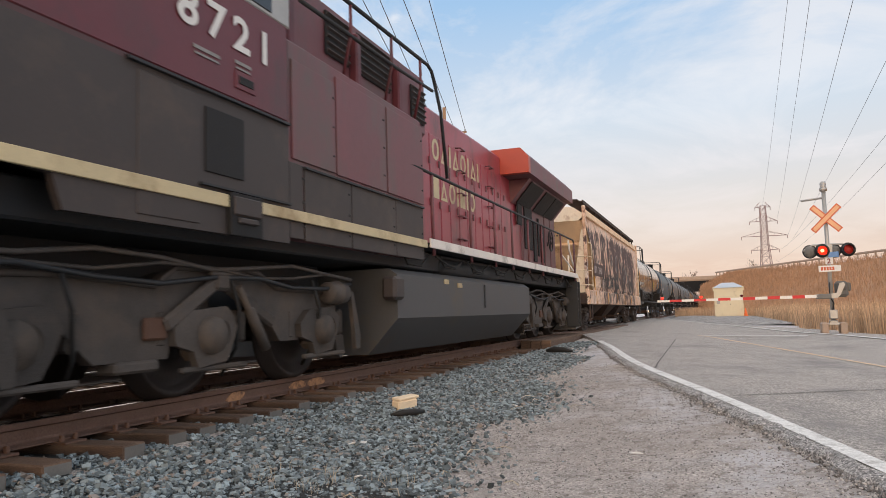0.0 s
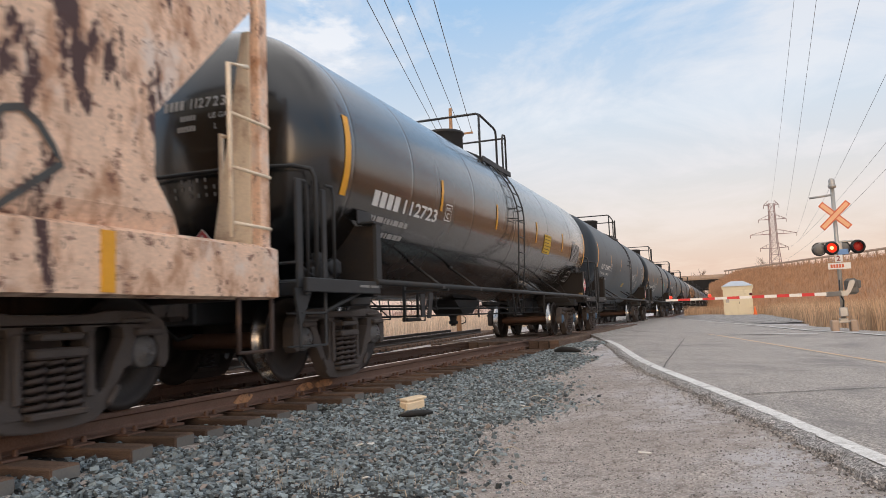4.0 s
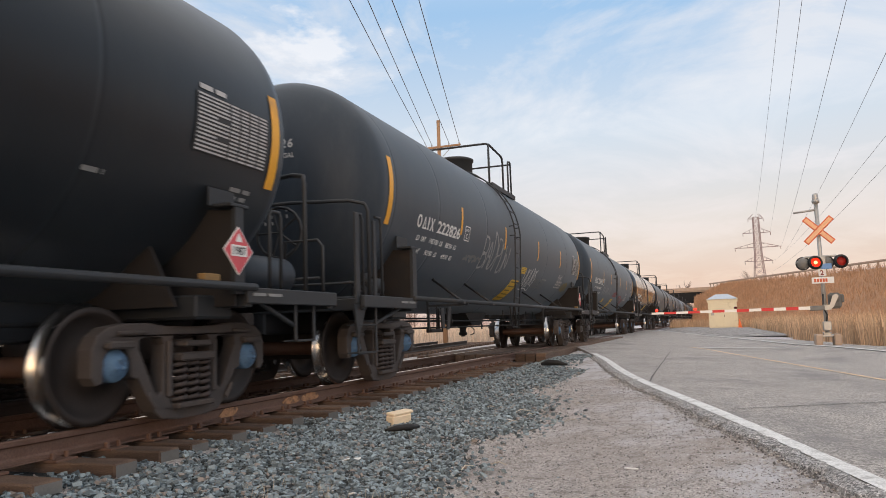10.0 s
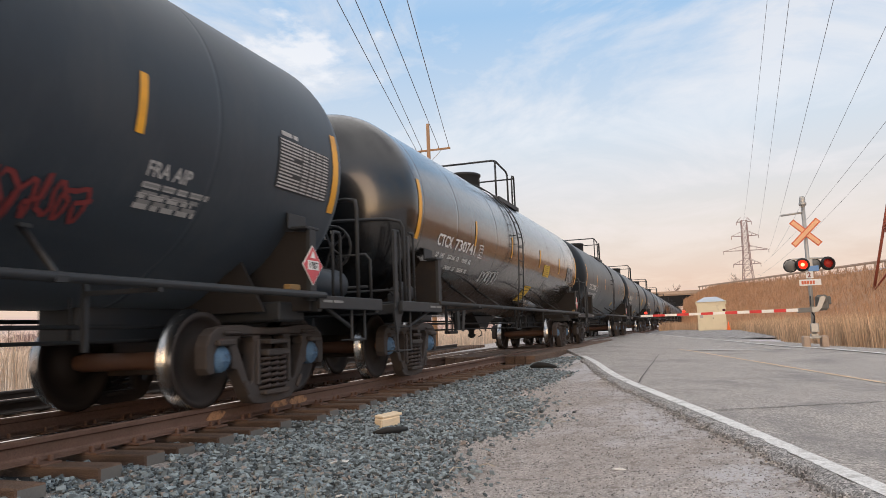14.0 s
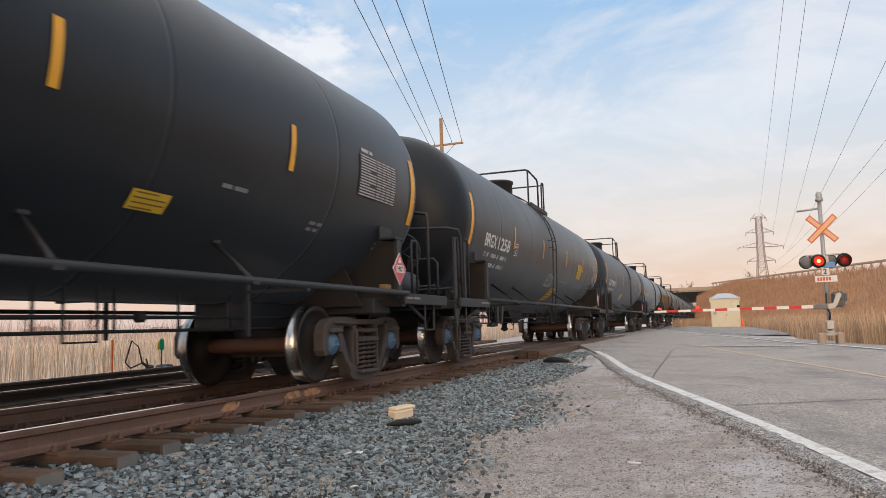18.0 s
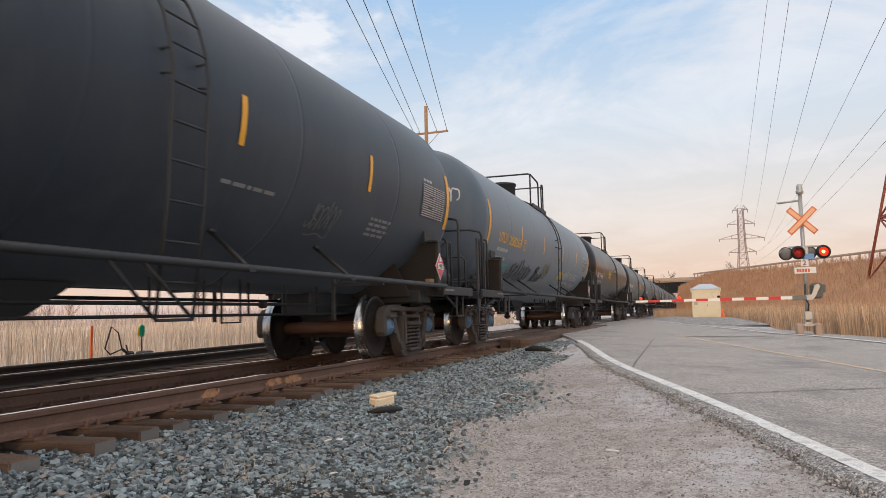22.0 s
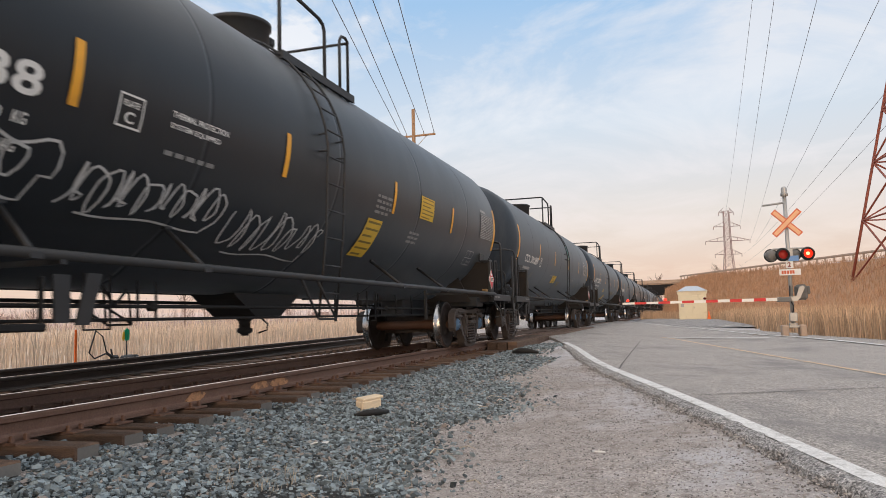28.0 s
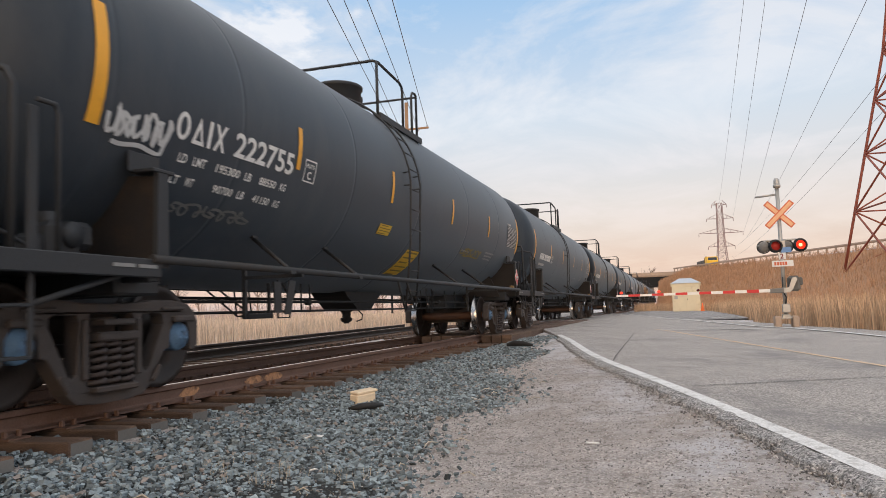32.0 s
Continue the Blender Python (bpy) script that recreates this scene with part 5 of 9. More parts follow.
def tank_geo():
    prof = []
    for k in range(10):
        t = math.pi / 2 * k / 9
        prof.append((-7.5 - 0.7 * math.cos(t), TANK_R * math.sin(t)))
    seams = (-7.2, -5.5, -2.9, -0.3, 2.6, 5.3)
    for x in seams:
        prof += [(x - 0.09, TANK_R), (x - 0.05, TANK_R), (x - 0.012, TANK_R), (x - 0.006, TANK_R - 0.0022), (x + 0.006, TANK_R - 0.0022), (x + 0.012, TANK_R), (x + 0.05, TANK_R), (x + 0.09, TANK_R)]
    for k in range(10):
        t = math.pi / 2 * (1 - k / 9)
        prof.append((7.5 + 0.7 * math.cos(t), TANK_R * math.sin(t)))
    g = Geo().revolve(prof, 72, "x", (0, 0, TANK_Z))
    # the bottom course sags a little towards the outlet
    g.v = [(x, y, z - 0.13 * min(1.0, max(0.0, ((TANK_Z - z) / TANK_R - 0.88) / 0.1))) for x, y, z in g.v]
    return g


def ladder_at(side, t):
    r = TANK_R + 0.11 - 0.07 * min(1.0, max(0.0, t / 0.7))
    return side * r * math.cos(t), TANK_Z + r * math.sin(t)


def stile_geo(x0, side):
    """From the foot up to the tank's middle, then bent over its shoulder, with two brackets to the shell."""
    pts = [(x0, side * 1.45, 0.62), (x0, side * 1.56, 1.6)] + [(x0, *ladder_at(side, t)) for t in np.linspace(0.0, 1.18, 9)]
    g = Geo().tube(pts, 0.015, 6)
    for t in (-0.03, 0.10):
        p = TANK_R - 0.01
        y, z = ladder_at(side, t)
        g.tube([(x0, side * p * math.cos(t), TANK_Z + p * math.sin(t)), (x0, y, z)], 0.011, 6)
    return g


def ladder(car, shift, side):
    x0 = -1.0
    top = part("ladder", shared("ladder_foot%d" % side, lambda: Geo().box((x0, side * 1.45, 0.62), (0.45, 0.025, 0.025), 0.006), "frame_black"), None, car, m=pose(shift, 0, 0))
    for dx in (-0.22, 0.22):
        part("stile", shared("stile%d%d" % (side, dx > 0), lambda: stile_geo(x0 + dx, side), "frame_black"), None, top)
    rung = shared("rung", lambda: Geo().tube([(-0.22, 0, 0), (0.22, 0, 0)], 0.011, 6), "frame_black")
    spots = [(side * (1.45 + 0.11 * (0.29 + 0.31 * k) / 0.98), 0.91 + 0.31 * k) for k in range(3)] + [(side * 1.575, 1.84 + 0.31 * k) for k in range(3)] + [ladder_at(side, 0.13 + k * 0.175) for k in range(7)]
    for y, z in spots:
        part("rung", rung, None, top, m=pose(x0, y, z))


def platform_geo(s):
    """A grated walking plank beside the dome."""
    g = Geo()
    z = 3.70
    y0 = s * 0.78
    for k in range(6):
        g.box((0.02, y0 + s * (-0.25 + 0.1 * k), z), (1.96, 0.06, 0.03))
    for x in (-0.9, -0.4, 0.1, 0.55, 0.95):
        g.box((x, y0, z - 0.03), (0.05, 0.56, 0.05))
        g.box((x, y0 + s * 0.12, z - 0.16), (0.06, 0.05, 0.3))
    for d in (-0.29, 0.29):
        g.box((0.02, y0 + d, z - 0.02), (1.98, 0.03, 0.1))
    return g


def platform_rail_geo(s, k):
    """Tube railing: a long hoop beside the dome and a narrow one at the ladder, tied across the car."""
    y = s * 1.0
    g = Geo()
    if k == 0:
        g.tube([(-0.9, y, 3.6), (-0.9, y, 4.58)], 0.024, 7)
        g.tube([(-0.9, 0, 4.60), (-0.9, y * 0.94, 4.60), (-0.84, y, 4.585), (0.10, y, 4.53), (0.22, y, 4.49), (0.26, y, 4.40), (0.26, y, 3.6)], 0.024, 7)
    else:
        g.tube([(0.72, y, 3.6), (0.72, y, 4.44), (0.78, y, 4.53), (0.92, y, 4.55), (0.98, y, 4.52), (0.98, y, 3.5)], 0.022, 7)
        g.tube([(0.98, 0, 4.50), (0.98, y, 4.50)], 0.02, 6)
    return g


def end_platform_geo(e):
    return Geo().box((e * 7.63, 0, 1.0), (1.55, 3.1, 0.05))


def corner_irons(p, e, s):
    """Stiles, steps of thin bar below the platform and grab hoops above it, different at the two ends."""
    y = s * 1.5

    def iron(name, make):
        part(name, shared("%s%d%d%d" % (name, e, s, len(name)), make, "frame_black"), None, p)
    x0, x1, foot = (8.45, 7.97, 0.40) if e < 0 else (8.09, 7.74, 0.58)
    mid = (x0 + x1) / 2
    wide = x0 - x1
    if e < 0:
        iron("corner_gusset", lambda: Geo().prism([(e * 8.24, 0.96), (e * 8.56, 0.96), (e * 8.475, 0.62), (e * 8.425, 0.62)], y - 0.014, y + 0.014))
        iron("corner_stile", lambda: Geo().box((e * x0, y, 1.49), (0.10, 0.035, 1.06), 0.008))
        iron("grab_hoop", lambda: Geo().tube([(e * 8.29, y, 1.0), (e * 8.29, y, 1.95), (e * 8.32, y, 2.01), (e * 8.42, y, 2.01)], 0.018, 7))
        iron("short_stile", lambda: Geo().box((e * x1, y, 1.48), (0.075, 0.03, 1.0), 0.006))
        iron("short_grab_hoop", lambda: Geo().tube([(e * 7.76, y, 1.0), (e * 7.76, y, 1.96), (e * 7.79, y, 2.03), (e * 7.94, y, 2.03)], 0.018, 7))
    else:
        iron("grab_hoop", lambda: Geo().tube([(e * 8.3, y, 1.0), (e * 8.3, y, 1.55), (e * 8.3, y * 0.96, 1.62), (e * 8.3, y * 0.7, 1.62), (e * 8.3, y * 0.68, 1.0)], 0.018, 7))
        iron("short_grab_hoop", lambda: Geo().tube([(e * 7.3, y, 1.0), (e * 7.3, y, 1.74), (e * 7.33, y, 1.79), (e * 7.46, y, 1.79), (e * 7.49, y, 1.74), (e * 7.49, y, 1.0)], 0.018, 7))
    for x in (x0, x1):
        iron("step_hanger" if x == x0 else "inner_step_hanger", lambda: Geo().box((e * x, y, (foot + 1.0) / 2), (0.045, 0.022, 1.0 - foot), 0.006))
    step = shared("step%d%d" % (e, s), lambda: Geo().box((e * mid, y, 0), (wide, 0.04, 0.022), 0.004).box((e * mid, y - s * 0.14, 0), (wide, 0.025, 0.018), 0.004).box((e * mid, y - s * 0.07, -0.008), (0.03, 0.17, 0.015)), "frame_black")
    for z in ((foot, 0.72) if e < 0 else (foot,)):
        part("step", step, None, p, m=pose(0, 0, z))
    iron("sill_brace", lambda: Geo().tube([(e * 7.12, y * 0.99, 0.95), (e * (x1 - 0.02), y * 0.99, 0.73)], 0.024, 6))


def end_cross_rail_geo(e):
    """The long rail round the head, bent down to the platform at both sides."""
    g = Geo()
    x, h = (8.12, 2.21) if e < 0 else (7.94, 2.28)
    d = 8.36 if e < 0 else 8.32
    g.tube([(e * x, -1.5, 1.0), (e * x, -1.5, h - 0.13), (e * (x + 0.03), -1.47, h - 0.04), (e * (x + 0.1), -1.3, h), (e * d, -0.6, h + 0.01), (e * d, 0.6, h + 0.01), (e * (x + 0.1), 1.3, h), (e * (x + 0.03), 1.47, h - 0.04), (e * x, 1.5, h - 0.13), (e * x, 1.5, 1.0)], 0.024, 8)
    g.tube([(e * 8.31, -1.45, 1.22), (e * 8.31, 1.45, 1.22)], 0.016, 6)
    g.tube([(e * 8.05, -1.2, 1.26), (e * 7.5, -1.2, 1.04)], 0.014, 6)
    return g


def saddle_geo(e):
    """Two webs cut to the tank's curve, filling out to the bracket posts."""
    g = Geo()
    arc = [(1.47 * math.sin(t), TANK_Z - 1.47 * math.cos(t)) for t in np.linspace(-0.98, 0.98, 15)]
    edge = [(-1.5, 1.72), (-1.5, 0.9), (1.5, 0.9), (1.5, 1.72)]
    g.prism(edge + [(a, b) for a, b in reversed(arc)], e * 6.39, e * 6.43, "yz")
    low = [(1.44 * math.sin(t), TANK_Z - 1.47 * math.cos(t)) for t in np.linspace(-0.7, 0.7, 11)]
    g.prism([(-1.2, 0.9), (1.2, 0.9)] + [(a, b) for a, b in reversed(low)], e * 6.0, e * 6.05, "yz")
    return g


def gusset_geo(e, s):
    """Upright bracket post on the platform edge with a cap plate that runs in to the tank."""
    g = Geo()
    g.prism([(e * 6.575, 1.0), (e * 6.715, 1.0), (e * 6.70, 1.74), (e * 6.585, 1.74)], s * 1.5, s * 1.545)
    g.box((e * 6.64, s * 1.44, 1.755), (0.26, 0.22, 0.03), 0.006)
    g.box((e * 6.64, s * 1.36, 1.83), (0.36, 0.02, 0.16), 0.004)
    return g


def outlet_geo():
    """Skid under the tank with the outlet valve and its hanging chain."""
    g = Geo()
    g.prism([(-0.78, 0.96), (0.78, 0.96), (0.68, 0.89), (0.30, 0.68), (-0.30, 0.68), (-0.68, 0.89)], -0.30, 0.30)
    g.revolve([(0.70, 0.13), (0.64, 0.10), (0.62, 0.075), (0.54, 0.07), (0.53, 0.10), (0.48, 0.095), (0.46, 0.05), (0.44, 0.05), (0.44, 0.0)], 18, "z", (-0.08, 0, 0))
    g.tube([(0.06, -0.15, 0.66), (0.14, -0.2, 0.58), (0.11, -0.2, 0.50), (0.0, -0.15, 0.47)], 0.012, 5)
    return g


def brake_rod_geo():
    """Long brake and train pipes with their hangers, and one slung loop."""
    g = Geo()
    g.tube([(-5.8, -0.55, 0.66), (5.8, -0.55, 0.66)], 0.016, 6)
    g.tube([(-5.8, -0.55, 0.78), (5.8, -0.55, 0.78)], 0.019, 6)
    g.tube([(-5.8, 0.4, 0.86), (5.8, 0.4, 0.86)], 0.02, 6)
    for x in (-3.25, -2.7, -2.45, 1.4, 2.2, 3.0, 3.8, 4.6):
        g.tube([(x, -0.55, 1.02), (x, -0.55, 0.65)], 0.014, 5)
    g.tube([(-3.2, -0.55, 1.02), (-3.05, -0.6, 0.78), (-2.85, -0.55, 0.92)], 0.016, 5)
    for x, w in ((-3.25, 0.3), (2.6, 0.34)):
        g.tube([(x - w / 2, -0.6, 1.05), (x - w / 2, -0.6, 0.58), (x + w / 2, -0.6, 0.58), (x + w / 2, -0.6, 1.05)], 0.014, 5)
    for x in (-2.5, 3.3):
        g.box((x, -0.55, 0.78), (0.1, 0.09, 0.09), 0.02)
    return g


def brake_lever_geo():
    """Brake cylinder slung on a beam, with two flat levers hanging beside it."""
    g = Geo()
    g.box((-4.36, -0.9, 0.61), (0.52, 0.10, 0.06), 0.012)
    for x in (-4.6, -4.12):
        g.box((x, -0.9, 0.80), (0.035, 0.04, 0.36), 0.008)
    return g


def brake_plate_geo():
    g = Geo().prism([(-4.03, 1.0), (-3.87, 1.0), (-3.86, 0.64), (-4.01, 0.64)], -0.92, -0.90)
    return g.prism([(-3.73, 1.02), (-3.57, 1.02), (-3.70, 0.62), (-3.84, 0.62)], -0.95, -0.93)


def valve_geo():
    g = Geo().box((0, 0, 0.16), (0.3, 0.25, 0.26), 0.04).box((0.16, -0.05, 0.2), (0.16, 0.2, 0.2), 0.04).box((-0.18, 0.02, 0.12), (0.14, 0.18, 0.16), 0.03)
    g.revolve([(-0.16, 0.0), (-0.16, 0.09), (-0.10, 0.1), (-0.1, 0.0)], 12, "y", (0.04, 0, 0.2))
    g.revolve([(0.28, 0.07), (0.36, 0.07), (0.37, 0.0)], 12, "z", (-0.05, 0, 0))
    g.tube([(-0.3, 0, 0.05), (-0.7, 0.1, 0.03)], 0.02, 6)
    return g


def placard_parts(parent, m):
    """A red diamond hazard placard with a white number panel."""
    p = part("placard", shared("placard", lambda: Geo().box((0, 0, 0), (0.273, 0.01, 0.273), 0.0, Euler((0, radians(45), 0)).to_matrix()), "placard_red"), None, parent, "red and white diamond placard", m=m)
    part("number_panel", shared("number_panel", lambda: Geo().box((0, -0.008, 0), (0.22, 0.006, 0.095), 0.0), "placard_white"), None, p)
    part("flame_mark", shared("flame_mark", lambda: Geo().prism([(-0.045, 0.075), (0.045, 0.075), (0.03, 0.11), (0.0, 0.15), (-0.03, 0.11)], -0.008, -0.005), "placard_white"), None, p)
    part("border", shared("border", lambda: Geo().box((0, 0.002, 0), (0.292, 0.008, 0.292), 0.0, Euler((0, radians(45), 0)).to_matrix()), "placard_white"), None, p)

    def num():
        v, f = glyphs("1987", 0.095)
        return Geo().add([(a - 0.104, -0.013, b - 0.034) for a, b, c in v], f)
    part("number", shared("number", num, "ink"), None, p)


def tank_decals(car, tank, cfg, seed):
    """Stripes, lettering and panels on the tank's side towards the road."""
    low = cfg.get("low", 0.0)
    near, mid = cfg.get("strips", (-4.40, -1.56))
    for side in (-1, 1):
        for k, x in enumerate((-7.36, near, mid, 1.52, 4.34, 7.44)):
            big = k in (0, 5)
            a0, a1 = (-0.37, 0.24) if big else (-0.25, 0.06)
            drop = low if (k < 2 or not big) else 0.0
            key = "reflector%d%d%d%d" % (round(x * 100), k, side, round(drop * 100))
            part("reflector_strip", shared(key, lambda: arc_patch(x, 0.13 if big else 0.085, a0 + drop * (3 if k == 0 else 1), a1 + drop * (3 if k == 0 else 1), side), "amber_tape"), None, tank, "amber reflective strip")
    ink = cfg.get("ink", "stencil_white")

    def fitted(v, f, x0, x1, a0, a1, material, name="lettering", label="", lift=0.006):
        """Lays flat faces into a box on the tank: along from x0 to x1, up from angle a0 to a1."""
        xs, ys = [p[0] for p in v], [p[1] for p in v]
        kx, ky = (x1 - x0) / (max(xs) - min(xs)), (a1 - a0) * TANK_R / (max(ys) - min(ys))
        v = [((p[0] - min(xs)) * kx, (p[1] - min(ys)) * ky, 0) for p in v]
        return part(name, Geo().add(on_tank(v, x0, a0, -1, lift), f), material, tank, label, fix=False)

    def letters(s, x0, x1, a0, a1, material=None, name="lettering"):
        return fitted(*glyphs(s, 0.3), x0, x1, a0, a1, material or ink, name)

    def bars(rows, x, w, a, step=0.05, h=0.026, material="stencil_dim", gap=3):
        """Rows of small print, broken into word-sized bars."""
        rnd = random.Random(round(x * 100) + seed)
        g = Geo()
        for r in range(rows):
            u = 0.0
            length = w * rnd.uniform(0.75, 1.0)
            while u < length:
                q = min(rnd.uniform(0.06, 0.2), length - u)
                v = arc_patch(x + u + q / 2, q, a - r * step, a - r * step + h, -1, 0.007, 1)
                g.add(v.v, v.f)
                u += q + 0.012 * gap
        tagged(part("small_print", g, material, tank, fix=False), kind="stuff")
    x0, x1, a0, a1 = cfg["box"]
    # the mark and the number, with the gap between them that the stencil leaves
    cut = x0 + (x1 - x0) * len(cfg["mark"]) * 0.98 / (len(cfg["mark"]) + len(cfg["num"]) + 0.9)
    letters(cfg["mark"], x0, cut, a0, a1)
    letters(cfg["num"], cut + (x1 - x0) * 0.075, x1, a0, a1)
    rows = cfg.get("rows")
    if rows:
        rx0, rx1 = cfg.get("row_x", (x0 + 0.12, x1 - 0.02))
        for k, line in enumerate(rows):
            n = len(line)
            at = 0
            for word in line.split():
                at = line.index(word, at)
                letters(word, rx0 + (rx1 - rx0) * at / n, rx0 + (rx1 - rx0) * (at + len(word)) / n - 0.02, a0 - 0.125 - 0.13 * k, a0 - 0.07 - 0.13 * k)
                at += len(word)
    else:
        for k in range(2):
            bars(1, x0 + 0.05, (x1 - x0) * 0.58, a0 - 0.125 - 0.13 * k, h=0.05, material="stencil_print", gap=2)
    # the boxed class mark
    bx, b0 = cfg.get("plate", (-4.08, -0.33))
    for d in (-0.125, 0.125):
        part("class_mark", arc_patch(bx + d, 0.016, b0, b0 + 0.17, -1), ink, tank)
    for a in (b0, b0 + 0.16):
        part("class_mark", arc_patch(bx, 0.26, a, a + 0.011, -1), ink, tank)
    letters("C", bx - 0.05, bx + 0.05, b0 + 0.025, b0 + 0.085)
    letters("PLATE", bx - 0.085, bx + 0.085, b0 + 0.108, b0 + 0.14)
    # empty inspection grid
    if cfg.get("grid"):
        gx0, gx1, ga0, ga1 = cfg["grid"]
        for x in (gx0, (gx0 + gx1) / 2, gx1):
            part("grid_line", arc_patch(x, 0.014, ga0, ga1, -1), "stencil_print", tank)
        for a in (ga0, (ga0 + ga1) / 2, ga1):
            part("grid_line", arc_patch((gx0 + gx1) / 2, gx1 - gx0 + 0.014, a - 0.005, a + 0.005, -1), "stencil_print", tank)
    # data panel near the rear end
    px, pw, p0, p1 = cfg.get("panel", (6.76, 1.04, -0.30, 0.04))
    part("data_panel", arc_patch(px, pw, p0, p1, -1), "panel_dark", tank, "dark data panel full of small white print")
    g = Geo()
    n = 15
    for r in range(n):
        z0 = p0 + (p1 - p0) * (r + 0.26) / n
        z1 = p0 + (p1 - p0) * (r + 0.74) / n
        for c, (u, w) in enumerate(((0.02, 0.40), (0.44, 0.12), (0.58, 0.11), (0.71, 0.12), (0.85, 0.12))):
            if c == 0 and r in (4, 9):
                w *= 0.6
            v = arc_patch(px - pw / 2 + pw * (u + w / 2), pw * w, z0, z1, -1, 0.012, 1)
            g.add(v.v, v.f)
    tagged(part("small_print", g, "stencil_panel", tank, fix=False), kind="stuff")
    bars(1, px - pw / 2 + 0.05, pw * 0.4, p1 + 0.02, h=0.03, material="stencil_panel")
    for x, w, a, r in cfg.get("print", ((4.55, 0.8, -0.50, 3), (2.7, 0.6, -0.55, 1))):
        bars(r, x, w, a)
    if cfg.get("fra"):
        x, a = cfg["fra"]
        letters("FRA AIP", x, x + 0.52, a - 0.085, a, "stencil_print")
        bars(3, x, 0.85, a - 0.15, 0.06, 0.032, "stencil_print")
    for s, wx0, wx1, wa0, wa1, *rest in cfg.get("words", ()):
        letters(s, wx0, wx1, wa0, wa1, *rest)
    for k, (s, wx0, wx1, wa0, wa1, w, m) in enumerate(cfg.get("hand", ())):
        for v, f in hand_written(s, wx1 - wx0, (wa1 - wa0) * TANK_R, w, seed * 10 + k):
            part("graffiti_letter", Geo().add(on_tank(v, wx0, wa0, -1, 0.010 + 0.002 * k), f), m, tank, fix=False)
    for x, w, pa0, pa1 in cfg.get("patches", ()):
        pt = part("warning_panel", arc_patch(x, w, pa0, pa1, -1, 0.009), "panel_yellow", tank, "yellow warning panel with dark print")
        g = Geo()
        n = 6 if pa1 - pa0 > 0.15 else 4
        for r in range(n):
            q = pa0 + (pa1 - pa0) * (r + 0.35) / n
            wide = w * (0.84 if r % 3 else 0.6)
            v = arc_patch(x - (w * 0.84 - wide) / 2, wide, q, q + (pa1 - pa0) * 0.30 / n, -1, 0.013, 1)
            g.add(v.v, v.f)
        tagged(part("small_print", g, "ink_soft", pt, fix=False), kind="stuff")
    for sd, tx0, tx1, ta0, ta1, n, sw, m in cfg.get("tags", ()):
        v, f = scrawl(sd, tx1 - tx0, (ta1 - ta0) * TANK_R, n, sw)
        fitted(v, f, tx0, tx1, ta0, ta1, m, "graffiti", "spray-painted scrawl", 0.012)
    # lettering on the head that faces forward
    v, f = glyphs(cfg["mark"] + " " + cfg["num"], 0.2)

    def head_word(word, x, y, size):
        nonlocal v, f
        hv, hf = glyphs(word, size)
        n = len(v)
        v = v + [(a + x, b + y, 0) for a, b, c in hv]
        f = f + [tuple(i + n for i in q) for q in hf]
    head_word("#####", 0.35, -0.17, 0.11)
    head_word("US GAL", 0.85, -0.17, 0.11)
    head_word("######", 0.30, -0.32, 0.11)
    head_word("L", 0.95, -0.32, 0.11)
    for r in range(3):
        for c in range(7):
            if (r * 7 + c) % 5:
                head_word("#", 0.2 + 0.14 * c, -1.02 - 0.1 * r, 0.075)
    out = []
    for a, b, c in v:
        y, z = 0.36 - a * 0.72, 0.42 + b * 0.8
        q = min(0.999, (y * y + z * z) / TANK_R ** 2)
        out.append((-7.5 - 0.7 * math.sqrt(1 - q) - 0.008, y, TANK_Z + z))
    if cfg.get("head_tag"):
        hv, hf = scrawl(cfg["head_tag"], 1.5, 0.4, 9, 0.035)
        ho = []
        for a, b, c in hv:
            y, z = 0.05 - a * 0.7, 0.2 + b
            q = min(0.98, (y * y + z * z) / TANK_R ** 2)
            ho.append((-7.5 - 0.7 * math.sqrt(1 - q) - 0.014, y, TANK_Z + z))
        part("graffiti", Geo().add(ho, hf), "spray_white", tank, "white scrawl on the tank head", fix=False)
    part("head_lettering", Geo().add(out, f), ink if "amber" in ink else "stencil_print", tank, fix=False)


